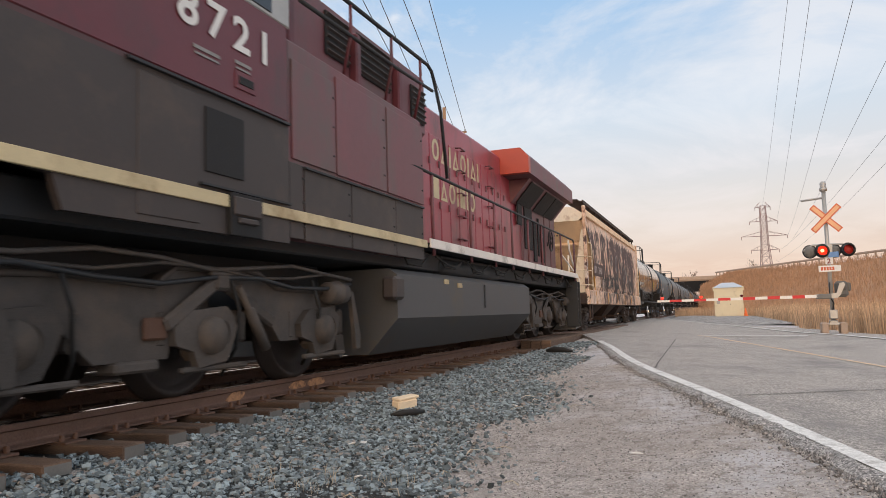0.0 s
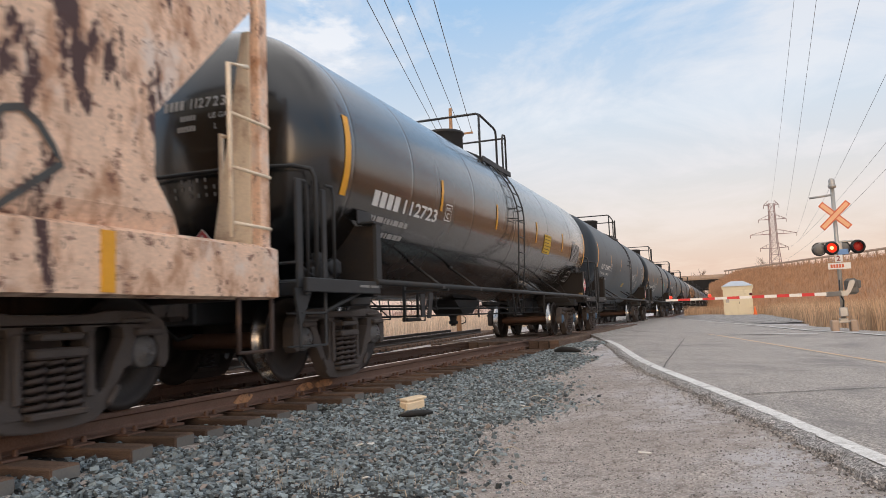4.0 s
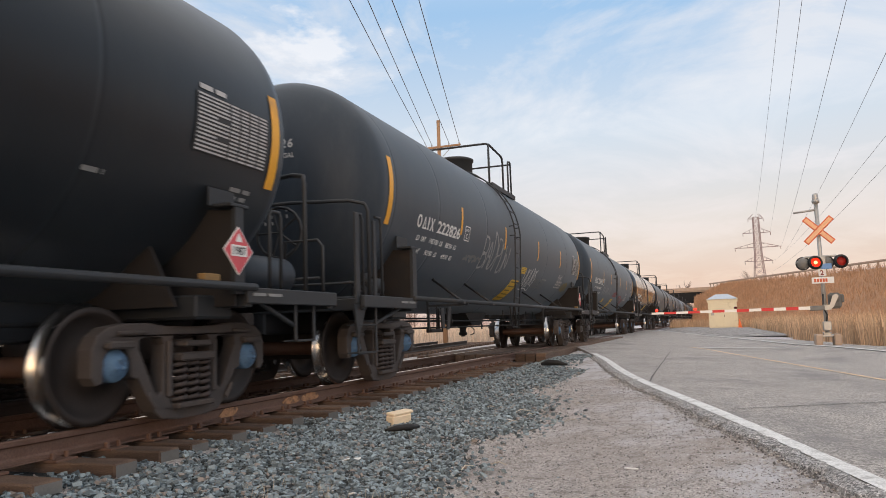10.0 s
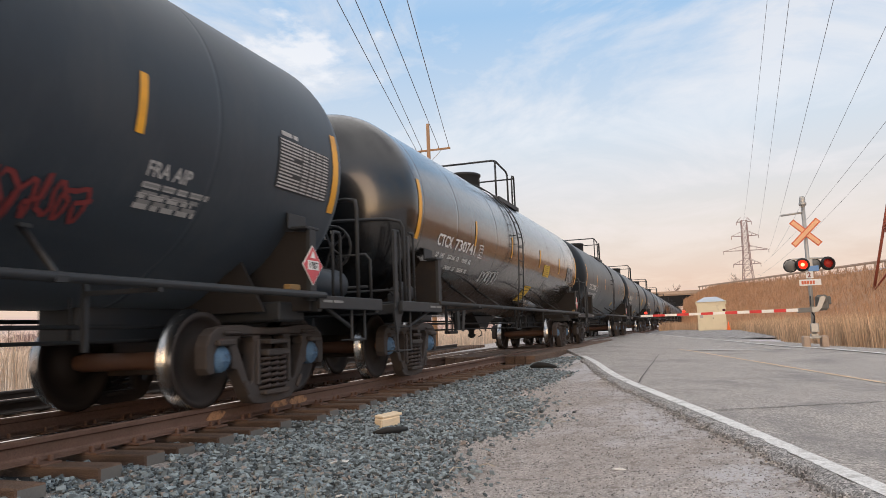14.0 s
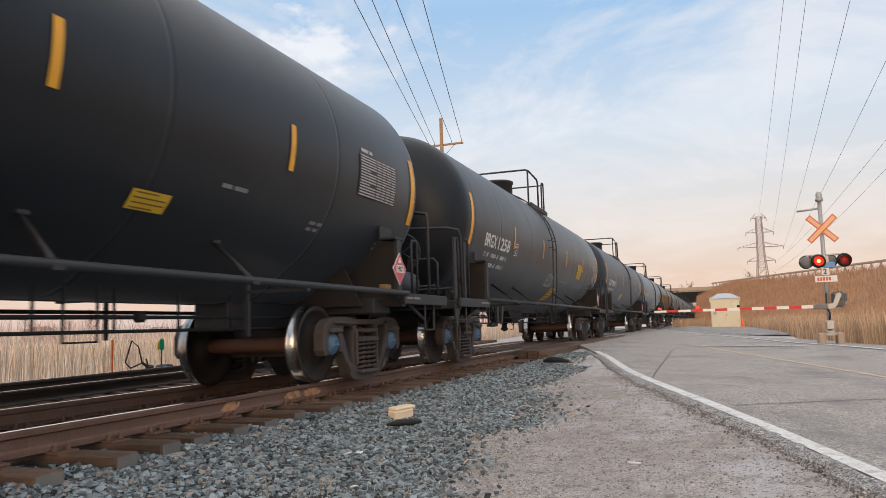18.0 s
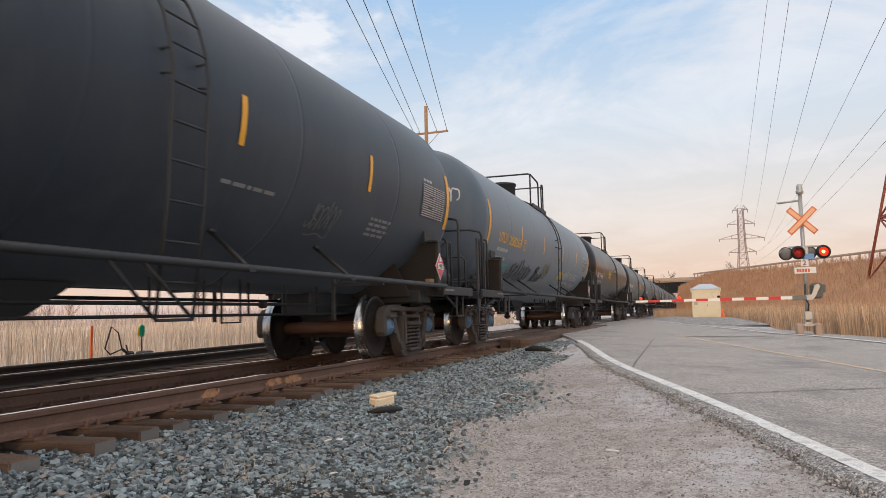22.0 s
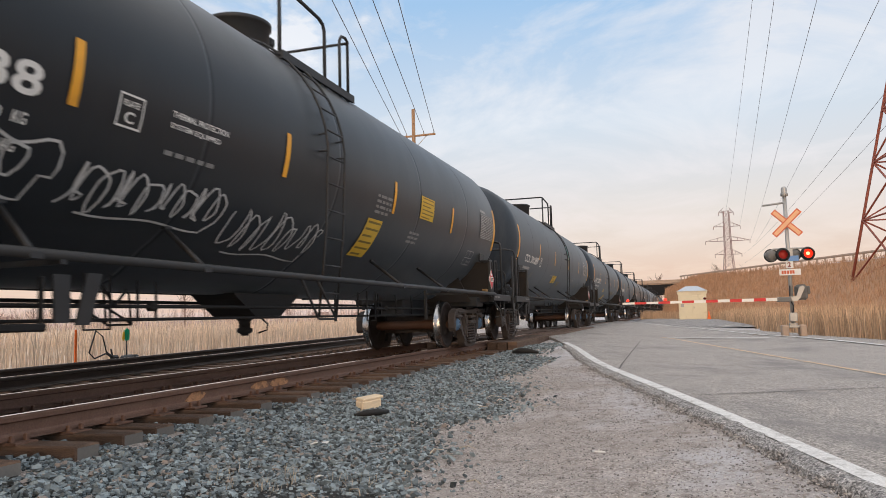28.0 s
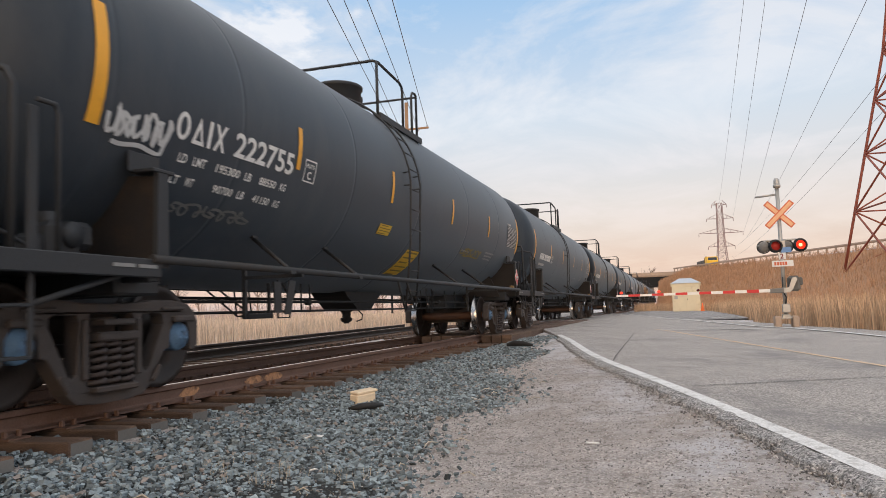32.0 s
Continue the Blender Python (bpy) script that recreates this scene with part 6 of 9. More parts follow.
def tank_car(cfg, seed):
    car = thing("tank_car", cfg["label"], "tank car", group="tank cars of the train")
    tank = part("tank", shared("tank", tank_geo, cfg["paint"]), None, car)
    tank_decals(car, tank, cfg, seed)
    part("manway_dome", shared("dome", lambda: Geo().revolve([(3.9, 0.40), (4.40, 0.40), (4.41, 0.43), (4.46, 0.43), (4.48, 0.39), (4.50, 0.22), (4.51, 0.0)], 30, "z", (-0.22, 0, 0)).box((0.24, -0.2, 4.36), (0.12, 0.1, 0.12), 0.02).box((-0.66, 0.1, 4.40), (0.1, 0.1, 0.08), 0.02), "frame_black"), None, car)
    for s in (-1, 1):
        part("top_platform", shared("platform%d" % s, lambda: platform_geo(s), "frame_black"), None, car)
        for k in (0, 1):
            part("platform_railing", shared("prail%d%d" % (s, k), lambda: platform_rail_geo(s, k), "frame_black"), None, car)
        ladder(car, cfg.get("ladder", 0.0), s)
        part("side_rail", shared("srail%d" % s, lambda: Geo().tube([(-6.95, s * 1.58, 1.06), (6.95, s * 1.58, 1.06)], 0.035, 8), "frame_black"), None, car)
        for x in (-4.84, -3.13, 1.45, 3.5):
            part("rail_strut", shared("strut%d" % s, lambda: Geo().tube([(0, s * 1.58, 1.06), (0.25, s * 0.99, 1.45)], 0.022, 6).box((0.25, s * 1.0, 1.46), (0.1, 0.05, 0.03)).box((0, s * 1.58, 1.045), (0.1, 0.07, 0.04)), "frame_black"), None, car, m=pose(x, 0, 0))
        for x in (-4.62, 4.4):
            part("sill_hanger", shared("hanger%d" % s, lambda: Geo().box((0, s * 0.9, 0.86), (0.04, 0.04, 0.56)).box((0, s * 1.25, 1.02), (0.05, 0.7, 0.035)), "frame_black"), None, car, m=pose(x, 0, 0))
        part("ladder_brace", shared("lbrace%d" % s, lambda: Geo().tube([(-1.85, s * 1.58, 1.04), (-1.24, s * 1.45, 0.64)], 0.016, 6).tube([(-1.5, s * 1.58, 1.04), (-0.8, s * 1.45, 0.64)], 0.016, 6), "frame_black"), None, car, m=pose(cfg.get("ladder", 0.0), 0, 0))
    part("bottom_outlet", shared("outlet", outlet_geo, "under_black"), None, car)
    part("brake_cylinder", shared("brake_lever", brake_lever_geo, "under_black"), None, car)
    part("brake_lever", shared("brake_plate", brake_plate_geo, "brake_grey"), None, car)
    part("brake_rigging", shared("rods", brake_rod_geo, "under_black"), None, car)
    for e in (-1, 1):
        part("stub_sill", shared("stub%d" % e, lambda: Geo().box((e * 6.7, 0, 0.83), (3.4, 0.46, 0.38), 0.02).box((e * 6.76, 0, 0.9), (0.5, 2.6, 0.2), 0.02), "frame_black"), None, car)
        part("saddle", shared("saddle%d" % e, lambda: saddle_geo(e), "saddle_brown"), None, car, "rust-brown saddle plates", m=pose(e * END, 0, 0))
        p = part("end_platform", shared("eplat%d" % e, lambda: end_platform_geo(e), "frame_black"), None, car)
        for x in (6.9, 8.36):
            part("cross_beam", shared("ebeam%d" % e, lambda: Geo().box((0, 0, 0.96), (0.1, 3.1, 0.14), 0.01), "frame_black"), None, p, m=pose(e * x, 0, 0))
        for s in (-1, 1):
            part("edge_channel", shared("eedge%d" % e, lambda: Geo().box((e * 7.64, 0, 0.99), (1.6, 0.05, 0.14), 0.008), "frame_black"), None, p, m=pose(0, s * 1.56, 0))
            corner_irons(p, e, s)
            part("gusset", shared("gusset%d%d" % (e, s), lambda: gusset_geo(e, s), "frame_black"), None, car, m=pose(e * 0.13, 0, 0))
            part("edge_marking", shared("emark%d%d" % (e, s), lambda: Geo().box((e * 7.25, s * 1.588, 1.0), (0.22, 0.006, 0.026)).box((e * 7.0, s * 1.588, 1.0), (0.2, 0.006, 0.026)), "stencil_dim"), None, p)
        part("end_crossrail", shared("xrail%d" % e, lambda: end_cross_rail_geo(e), "frame_black"), None, p)
        truck(car, e * BASE / 2, cfg.get("cap", "bearing_blue") if e > 0 else cfg.get("cap2", "bearing_blue" if seed % 2 else "bearing_grey"))
        coupler(car, e * PITCH / 2, e)
        if e > 0:
            placard_parts(car, pose(6.72, -1.57, 1.36, 0, 0, 0))
    placard_parts(car, pose(-8.36, -0.30, 1.42, 0, 0, -90))
    end = cfg.get("valve_end", -1)
    part("brake_valve", shared("valve", valve_geo, "frame_black"), None, car, m=pose(end * 7.45, cfg.get("valve_y", -1.15), 1.02))
    if cfg.get("reservoir", True):
        part("air_reservoir", shared("reservoir", lambda: Geo().revolve([(-0.45, 0.0), (-0.44, 0.1), (-0.38, 0.19), (0.38, 0.19), (0.44, 0.1), (0.45, 0.0)], 20, "x"), "reservoir_grey"), None, car, "blue-grey air reservoir", m=pose(-end * 7.72, -1.1, 1.24))
    if cfg.get("reservoir", True):
        part("wood_block", shared("wblock", lambda: Geo().box((0, 0, 0), (0.2, 0.08, 0.11), 0.01), "wood_yellow"), None, car, "yellow wood block", m=pose(6.42, -1.5, 1.10))
    wheel = Geo()
    for k in range(16):
        a, b = 2 * math.pi * k / 16, 2 * math.pi * (k + 1) / 16
        wheel.tube([(0, 0.28 * math.cos(a), 0.28 * math.sin(a)), (0, 0.28 * math.cos(b), 0.28 * math.sin(b))], 0.018, 5, False)
    for k in range(5):
        a = 2 * math.pi * k / 5
        wheel.tube([(0, 0, 0), (0, 0.28 * math.cos(a), 0.28 * math.sin(a))], 0.013, 5, False)
    part("hand_brake_wheel", shared("hbwheel", lambda: wheel, "frame_black"), None, car, m=pose(8.42, -0.9, 1.75))
    return car


CARS = []  # (object, place along the train)

Y1 = (0.22, 0.66, -1.12, -0.64)
LT = "LT WT    91000 LB  41300 KG"
TANKS = [
    dict(paint="tank_gloss", grid=(5.98, 6.46, -0.79, -0.57), mark="####", num="112723", box=(-6.6, -4.5, -0.38, -0.25), label="glossy black tank car with white lettering and a yellow panel", patches=((2.64, 0.68, -0.37, -0.075),),
         panel=(6.13, 1.05, -0.37, -0.05), print=((2.9, 0.55, -0.62, 1), (4.2, 0.9, -0.60, 3)), ladder=0.75),
    dict(paint="tank_slate", mark="@^|%", num="224871", box=(-6.5, -4.48, -0.335, -0.215), rows=("LD LMT  195000 LB  88400 KG", LT), plate=(-4.15, -0.33),
         label="matt dark grey tank car with white lettering and faint scrawls", cap="bearing_grey", cap2="bearing_blue", ladder=1.72,
         patches=((0.4, 0.43, -0.68, -0.56),), fra=(4.5, -0.40),
         hand=(("VANISH", 2.5, 3.9, -0.43, -0.22, 0.044, "spray_white"),),
         tags=((11, -3.7, -1.5, -0.46, -0.10, 6, 0.028, "spray_grey"), (12, -3.5, -2.0, -0.42, -0.20, 9, 0.02, "spray_grey"), (14, -3.4, -1.0, -0.66, -0.44, 9, 0.025, "spray_grey"))),
    dict(paint="tank_black", mark="MTZX", num="300088", box=(-6.43, -3.85, -0.56, -0.41), rows=("LD LMT  195400 LB  88630 KG", "LT WT    90600 LB  41100 KG"), plate=(-3.62, -0.545), low=-0.09,
         label="black tank car with a bold white and a teal scrawl", ladder=1.72, panel=(6.8, 1.04, -0.27, 0.06), print=((5.3, 0.25, -0.52, 1), (6.9, 0.3, -0.44, 2)),
         hand=(("UPLS", -3.45, -1.80, -0.54, -0.30, 0.058, "spray_white"),),
         tags=((21, -3.45, -1.85, -0.62, -0.53, 3, 0.06, "spray_white"), (22, 3.1, 4.15, -0.48, -0.10, 7, 0.035, "spray_teal"), (23, 3.0, 4.3, -0.54, -0.49, 3, 0.035, "spray_teal"))),
    dict(paint="tank_slate", mark="@^|%", num="222826", box=(-6.35, -4.43, -0.31, -0.18), rows=("LD LMT  195700 LB  88750 KG", "LT WT   90300 LB   40950 KG"), plate=(-4.07, -0.30),
         label="dark grey tank car with tall white scrawl and yellow panel", patches=(Y1, (0.48, 0.45, -0.52, -0.41)), fra=(4.53, -0.38), ladder=0.0,
         hand=(("BADPUN", -2.95, -1.10, -0.58, -0.15, 0.042, "spray_chalk"),),
         tags=((31, -3.95, -2.95, -0.54, -0.43, 5, 0.06, "spray_grey"), (34, 0.75, 1.9, -0.80, -0.36, 6, 0.035, "spray_white"), (35, 1.7, 3.1, -0.72, -0.52, 6, 0.03, "spray_grey"), (32, 5.45, 6.2, -0.72, -0.48, 6, 0.04, "spray_olive"))),
    dict(paint="tank_slate", strips=(-4.16, -1.75), mark="@^|%", num="224932", box=(-6.32, -4.2, -0.315, -0.175), rows=("LD LMT  194600 LB  88250 KG", "LT WT    91400 LB  41450 KG"), plate=(-3.93, -0.32),
         label="dark grey tank car with white scrawl, red smears and yellow panel", patches=(Y1, (-2.34, 0.46, -0.80, -0.68)), fra=(4.53, -0.36), ladder=0.3,
         hand=(("ALAS", -3.66, -2.85, -0.58, -0.27, 0.026, "spray_chalk"), ("WBK QDSLQ", -2.76, -1.12, -0.53, -0.34, 0.020, "spray_chalk")),
         tags=((43, -0.2, 1.15, -0.57, -0.40, 7, 0.06, "spray_red"), (44, 1.95, 3.2, -0.64, -0.48, 6, 0.05, "spray_red"), (45, 3.3, 4.15, -0.84, -0.54, 6, 0.035, "spray_red"), (46, -5.1, -4.0, -0.68, -0.60, 9, 0.03, "spray_grey"))),
    dict(paint="tank_gloss", mark="CTCX", num="730741", box=(-6.42, -4.33, -0.37, -0.235), rows=("LD LMT  207000 LB  93895 KG", "LT WT    79000 LB  35834 KG"), plate=(-3.95, -0.385),
         label="glossy black tank car reflecting the sky with white scrawl", patches=((2.52, 0.76, -0.38, -0.165), (1.1, 0.66, -0.96, -0.62)), ladder=-0.2, panel=(6.26, 1.05, -0.36, -0.05),
         tags=((51, -3.5, -2.2, -0.74, -0.48, 8, 0.035, "spray_white"),)),
    dict(paint="tank_black", mark="CTCX", num="303054", box=(-6.38, -4.5, -0.365, -0.22), plate=(-4.1, -0.38), label="black tank car with a white scrawl over its number", patches=((2.67, 0.42, -0.71, -0.59),),
         panel=(6.34, 1.06, -0.25, 0.085), ladder=1.75, print=((-2.0, 0.5, -0.58, 2), (3.4, 0.45, -0.47, 1), (5.0, 0.3, -0.57, 2), (6.7, 0.3, -0.62, 2)),
         tags=((61, -5.2, -4.1, -0.80, -0.42, 6, 0.05, "spray_white"), (62, -1.4, -0.3, -0.80, -0.45, 6, 0.018, "spray_grey"))),
    dict(paint="tank_black", grid=(5.90, 6.46, -0.74, -0.56), mark="BRGX", num="1258", box=(-6.47, -4.72, -0.33, -0.16), rows=("LD LMT  195000 LB  88400 KG", LT), plate=(-4.2, -0.34),
         label="black tank car with bold white lettering and yellow panels", patches=((3.8, 0.68, -0.42, -0.11), (1.2, 0.64, -1.15, -0.72)), panel=(6.87, 1.02, -0.40, -0.08), ladder=0.25,
         print=((1.35, 1.1, -0.565, 1), (4.2, 0.95, -0.56, 2)), hand=(("ECO", -0.35, 0.55, -0.70, -0.46, 0.03, "spray_white"),)),
    dict(paint="tank_slate", strips=(-4.49, -1.46), valve_y=-0.45, cap2="bearing_blue", mark="TILX", num="730129", box=(-6.5, -4.62, -0.325, -0.16), rows=("LD LMT  195600 LB  88700 KG", "LT WT    90400 LB  41000 KG"), plate=(-4.23, -0.33),
         label="weathered black tank car with pale streaks", patches=((-1.28, 0.78, -0.69, -0.49),), ladder=1.62, print=((1.4, 1.05, -0.50, 1), (4.65, 0.8, -0.48, 4)),
         tags=((81, 3.1, 3.8, -0.74, -0.42, 6, 0.025, "spray_grey"),)),
    dict(paint="tank_blue_grey", reservoir=False, mark="UTLX", num="208263", box=(-6.5, -4.4, -0.29, -0.14), plate=(-4.0, -0.30), ink="stencil_amber", head_tag=98,
         label="faded blue-grey tank car with amber lettering and graffiti", patches=((2.05, 0.74, -0.67, -0.48),), ladder=1.32, panel=(6.5, 1.0, -0.34, -0.04), print=(),
         hand=(("BOO", -1.87, -1.48, -0.62, -0.51, 0.04, "spray_black"), ("BOO SLADR", -1.82, -0.72, -0.80, -0.64, 0.04, "spray_black"),
               ("NUMB BUT I STILL FEEL IT", 2.55, 5.55, -0.62, -0.47, 0.032, "spray_white"), ("DONQT TELL ME WHY", 2.85, 5.75, -0.86, -0.70, 0.034, "spray_white")),
         tags=((91, -4.75, -3.4, -0.86, -0.44, 5, 0.045, "spray_black"), (95, -3.6, -2.3, -0.92, -0.50, 6, 0.045, "spray_black"), (96, -6.4, -4.9, -0.80, -0.58, 6, 0.06, "spray_teal"), (97, -1.0, -0.1, -0.72, -0.36, 5, 0.03, "spray_olive"))),
    dict(paint="tank_semi", cap2="bearing_blue", mark="GBRX", num="714456", box=(-6.87, -4.68, -0.34, -0.19), rows=("LD LMT  197000   89300KG", "LT WT    89000   40400KG"), row_x=(-6.45, -4.75), plate=(4.0, -0.62),
         label="clean satin black tank car with white lettering and yellow panel", patches=((-2.16, 0.64, -0.26, -0.01),), low=-0.05, ladder=1.3, print=((-6.1, 0.7, -0.72, 4), (-3.9, 0.4, -0.85, 2), (2.2, 0.6, -0.28, 3), (3.3, 0.3, -0.4, 5))),
    dict(paint="tank_black", grid=(5.77, 6.24, -0.655, -0.455), mark="TCBX", num="301038", box=(-7.12, -4.66, -0.33, -0.18), rows=("LD LMT  195000 LB  88400 KG", LT), row_x=(-6.42, -4.68), plate=(-3.86, -0.33), low=-0.06,
         label="black tank car with long white scrawl and yellow panels", patches=((2.95, 0.64, -0.26, -0.02), (1.02, 0.5, -0.81, -0.41)), panel=(6.8, 1.06, -0.24, 0.10), ladder=0.35,
         print=((-3.4, 0.7, -0.40, 1), (0.9, 0.6, -0.2, 4), (2.4, 0.5, -0.45, 3), (6.0, 0.3, -0.62, 2)),
         words=(("THERMAL PROTECTION", -3.4, -2.62, -0.19, -0.155, "stencil_white"), ("SYSTEM EQUIPPED", -3.4, -2.72, -0.255, -0.22, "stencil_white")),
         tags=((115, -5.3, -4.3, -0.82, -0.44, 3, 0.025, "spray_white"), (111, -4.2, -2.3, -0.84, -0.50, 12, 0.025, "spray_white"), (112, -2.15, -0.25, -0.98, -0.55, 9, 0.025, "spray_white"))),
    dict(paint="tank_slate", mark="CTCX", num="301889", box=(-6.38, -4.5, -0.365, -0.22), plate=(-4.07, -0.375), label="dark grey tank car with yellow panel and faint tags", patches=((-0.88, 0.74, -0.65, -0.47),),
         panel=(6.28, 1.05, -0.26, 0.065), ladder=1.68, print=((-1.8, 0.6, -0.50, 1), (3.2, 0.5, -0.48, 1), (5.1, 0.25, -0.55, 2)),
         tags=((121, 1.12, 1.6, -0.02, 0.40, 5, 0.03, "spray_teal"), (122, -0.1, 0.5, -0.72, -0.58, 5, 0.03, "spray_olive"), (123, 2.0, 2.6, -0.62, -0.28, 9, 0.016, "spray_grey"), (125, 4.2, 4.6, -0.68, -0.52, 5, 0.03, "spray_grey"), (124, -5.0, -4.7, -0.66, -0.50, 5, 0.04, "spray_grey"))),
    dict(paint="tank_slate", mark="@^|%", num="222755", box=(-6.47, -4.5, -0.31, -0.15), rows=("LD LMT  195300 LB  88550 KG", "LT WT    90700 LB  41150 KG"), plate=(-4.12, -0.32),
         label="weathered dark grey tank car with worn white tag", patches=((0.15, 0.62, -1.10, -0.68), (-1.5, 0.46, -0.58, -0.47)), ladder=0.1,
         tags=((131, -7.25, -6.5, -0.44, -0.22, 7, 0.045, "spray_white"), (132, -6.3, -4.9, -0.76, -0.64, 7, 0.035, "spray_grey"), (133, 2.6, 4.2, -0.62, -0.48, 6, 0.04, "spray_olive"))),
]
extra = [dict(paint=p, mark="####", num="######", box=(-6.4, -4.45, -0.32, -0.19), label=l) for p, l in (
    ("tank_slate", "dark grey tank car far along the train"), ("tank_black", "black tank car far along the train"), ("tank_slate", "dark grey tank car far along the train"),
    ("tank_blue_grey", "blue-grey tank car far along the train"), ("tank_black", "black tank car far along the train"), ("tank_gloss", "glossy black tank car far along the train"),
    ("tank_slate", "dark grey tank car far along the train"), ("tank_black", "black tank car far along the train"), ("tank_slate", "dark grey tank car far along the train"))]
for i, cfg in enumerate(TANKS + extra):
    CARS.append((tank_car(cfg, i), i * PITCH + BASE / 2))


# ---------------------------------------------------------------- covered hopper
def hopper_car():
    car = thing("hopper_car", "beige covered hopper car with peeling brown paint and graffiti", "hopper car")
    pr = [(-1.5, 1.30), (-1.56, 1.45), (-1.565, 1.7), (-1.57, 2.16), (-1.57, 2.6), (-1.53, 3.40), (-1.44, 3.78), (-1.15, 3.98), (0, 4.10)]
    pr = pr + [(-a, b) for a, b in reversed(pr[:-1])]
    g = Geo()
    n = len(pr)

    def end_x(b):
        """The slanted forward edge of the side sheets, upright below and flared to the sill."""
        if b < 1.7:
            return 6.53 + 0.27 * (1.7 - b) / 0.34
        return 6.54 + 0.952 * max(0.0, min(3.4, b) - 2.16)
    # sides lean back over the slope sheets at both ends
    vs = []
    for e in (-1, 1):
        for a, b in pr:
            vs.append((e * end_x(b), a, b))
    fs = [(j, j + 1, n + j + 1, n + j) for j in range(n - 1)]
    g.add(vs, fs)
    part("body_side", g, "hopper_paint", car, "beige sides with brown paint peeling off")
    for e in (-1, 1):
        g = Geo()
        g.add([(e * 5.5, -1.5, 1.3), (e * 7.78, -1.5, 3.55), (e * 7.78, 1.5, 3.55), (e * 5.5, 1.5, 1.3)], [(0, 1, 2, 3)])
        g.box((e * 7.12, 0, 2.84), (0.09, 2.5, 0.12), 0.02, Euler((0, e * -0.78, 0)).to_matrix())
        g.box((e * 6.2, 0, 1.95), (0.05, 2.6, 0.05), 0.012, Euler((0, e * -0.78, 0)).to_matrix())
        part("end_sheet", g, "hopper_beige", car, "beige sloped end sheet with rust")
        top = [(-1.30, 3.54), (-1.46, 3.66)] + [p for p in pr if p[1] > 3.7] + [(1.46, 3.66), (1.30, 3.54)]
        part("end_panel", Geo().prism(top, e * 7.78, e * 7.82, "yz"), "hopper_white", car, "pale upright top panel of the end")
        part("end_sill", Geo().box((e * 7.85, 0, 1.02), (0.25, 3.0, 0.35), 0.03).box((e * 7.2, 0, 0.95), (1.4, 0.5, 0.4), 0.03).box((e * 7.1, 0, 1.2), (1.5, 2.9, 0.05)), "hopper_dark", car)
        for s in (-1, 1):
            y = s * 1.5
            part("corner_post", Geo().box((e * 7.86, y, 2.45), (0.13, 0.10, 3.1), 0.012), "hopper_paint", car, "upright corner post with peeling paint")
            lg = Geo()
            lg.tube([(e * 7.33, s * 1.6, 1.34), (e * 7.31, s * 1.6, 2.78), (e * 7.60, s * 1.57, 2.84)], 0.022, 6)
            lg.tube([(e * 8.0, s * 0.97, 1.05), (e * 8.0, s * 0.97, 2.42)], 0.026, 6)
            for z in (1.46, 1.92, 2.37):
                lg.tube([(e * 8.0, s * 0.97, z + 0.02), (e * 7.94, s * 1.5, z), (e * 7.88, s * 1.58, z), (e * 7.32, s * 1.6, z)], 0.015, 6)
            part("ladder", lg, "hopper_white", car, "short corner ladder of pale bar")
            part("end_brace", Geo().prism([(s * 1.45, 1.18), (s * 1.02, 1.18), (s * 1.38, 3.25), (s * 1.45, 3.25)], e * 7.78, e * 7.81, "yz"), "hopper_white", car, "pale corner gusset plate")
            part("stirrup", Geo().tube([(e * 7.9, s * 1.56, 0.85), (e * 7.9, s * 1.56, 0.4), (e * 7.45, s * 1.56, 0.4), (e * 7.45, s * 1.56, 0.85)], 0.022, 6), "hopper_dark", car)
        part("hand_brake_wheel", CACHE[("hbwheel", "frame_black")], None, car, m=pose(e * 7.98, 0.5, 2.0)) if e < 0 else None
        part("roof_walk_end", Geo().box((e * 7.5, 0, 4.22), (0.5, 2.6, 0.05), 0.01), "hopper_dark", car)
    for s in (-1, 1):
        sill = [(s * 1.50, 1.32), (s * 1.60, 1.28), (s * 1.60, 0.86), (s * 1.50, 0.84)]
        part("side_sill", Geo().prism(sill, -7.95, 7.95, "yz"), "hopper_paint", car, "paint-streaked side sill")
        part("top_rail", Geo().prism([(s * 1.46, 3.70), (s * 1.54, 3.70), (s * 1.50, 3.92), (s * 1.40, 3.92)], -7.55, 7.55, "yz"), "hopper_beige", car)
        w = Geo().box((0, s * 1.15, 4.20), (15.0, 0.55, 0.04))
        for k in range(13):
            w.box((-7.2 + 1.2 * k, s * 1.38, 4.06), (0.06, 0.05, 0.3))
        w.box((0, s * 1.42, 4.19), (15.0, 0.03, 0.11))
        part("roof_walk", w, "hopper_dark", car, "dark roof running board")
    for k in range(4):
        part("roof_hatch", Geo().box((-4.5 + 3 * k, 0, 4.17), (2.6, 0.6, 0.12), 0.03), "hopper_beige", car)
    part("centre_sill", Geo().box((0, 0, 0.85), (14.6, 0.4, 0.35), 0.01), "hopper_dark", car)
    for k, x in enumerate((-3.7, 0.0, 3.7)):
        g = Geo()
        g.add([(x - 1.7, -1.5, 1.2), (x + 1.7, -1.5, 1.2), (x + 1.7, 1.5, 1.2), (x - 1.7, 1.5, 1.2), (x - 0.42, -0.75, 0.34), (x + 0.42, -0.75, 0.34), (x + 0.42, 0.75, 0.34), (x - 0.42, 0.75, 0.34)],
              [(0, 1, 5, 4), (1, 2, 6, 5), (2, 3, 7, 6), (3, 0, 4, 7), (4, 5, 6, 7)])
        h = part("hopper_bay", g, "hopper_dark", car, "dark sloped hopper bay")
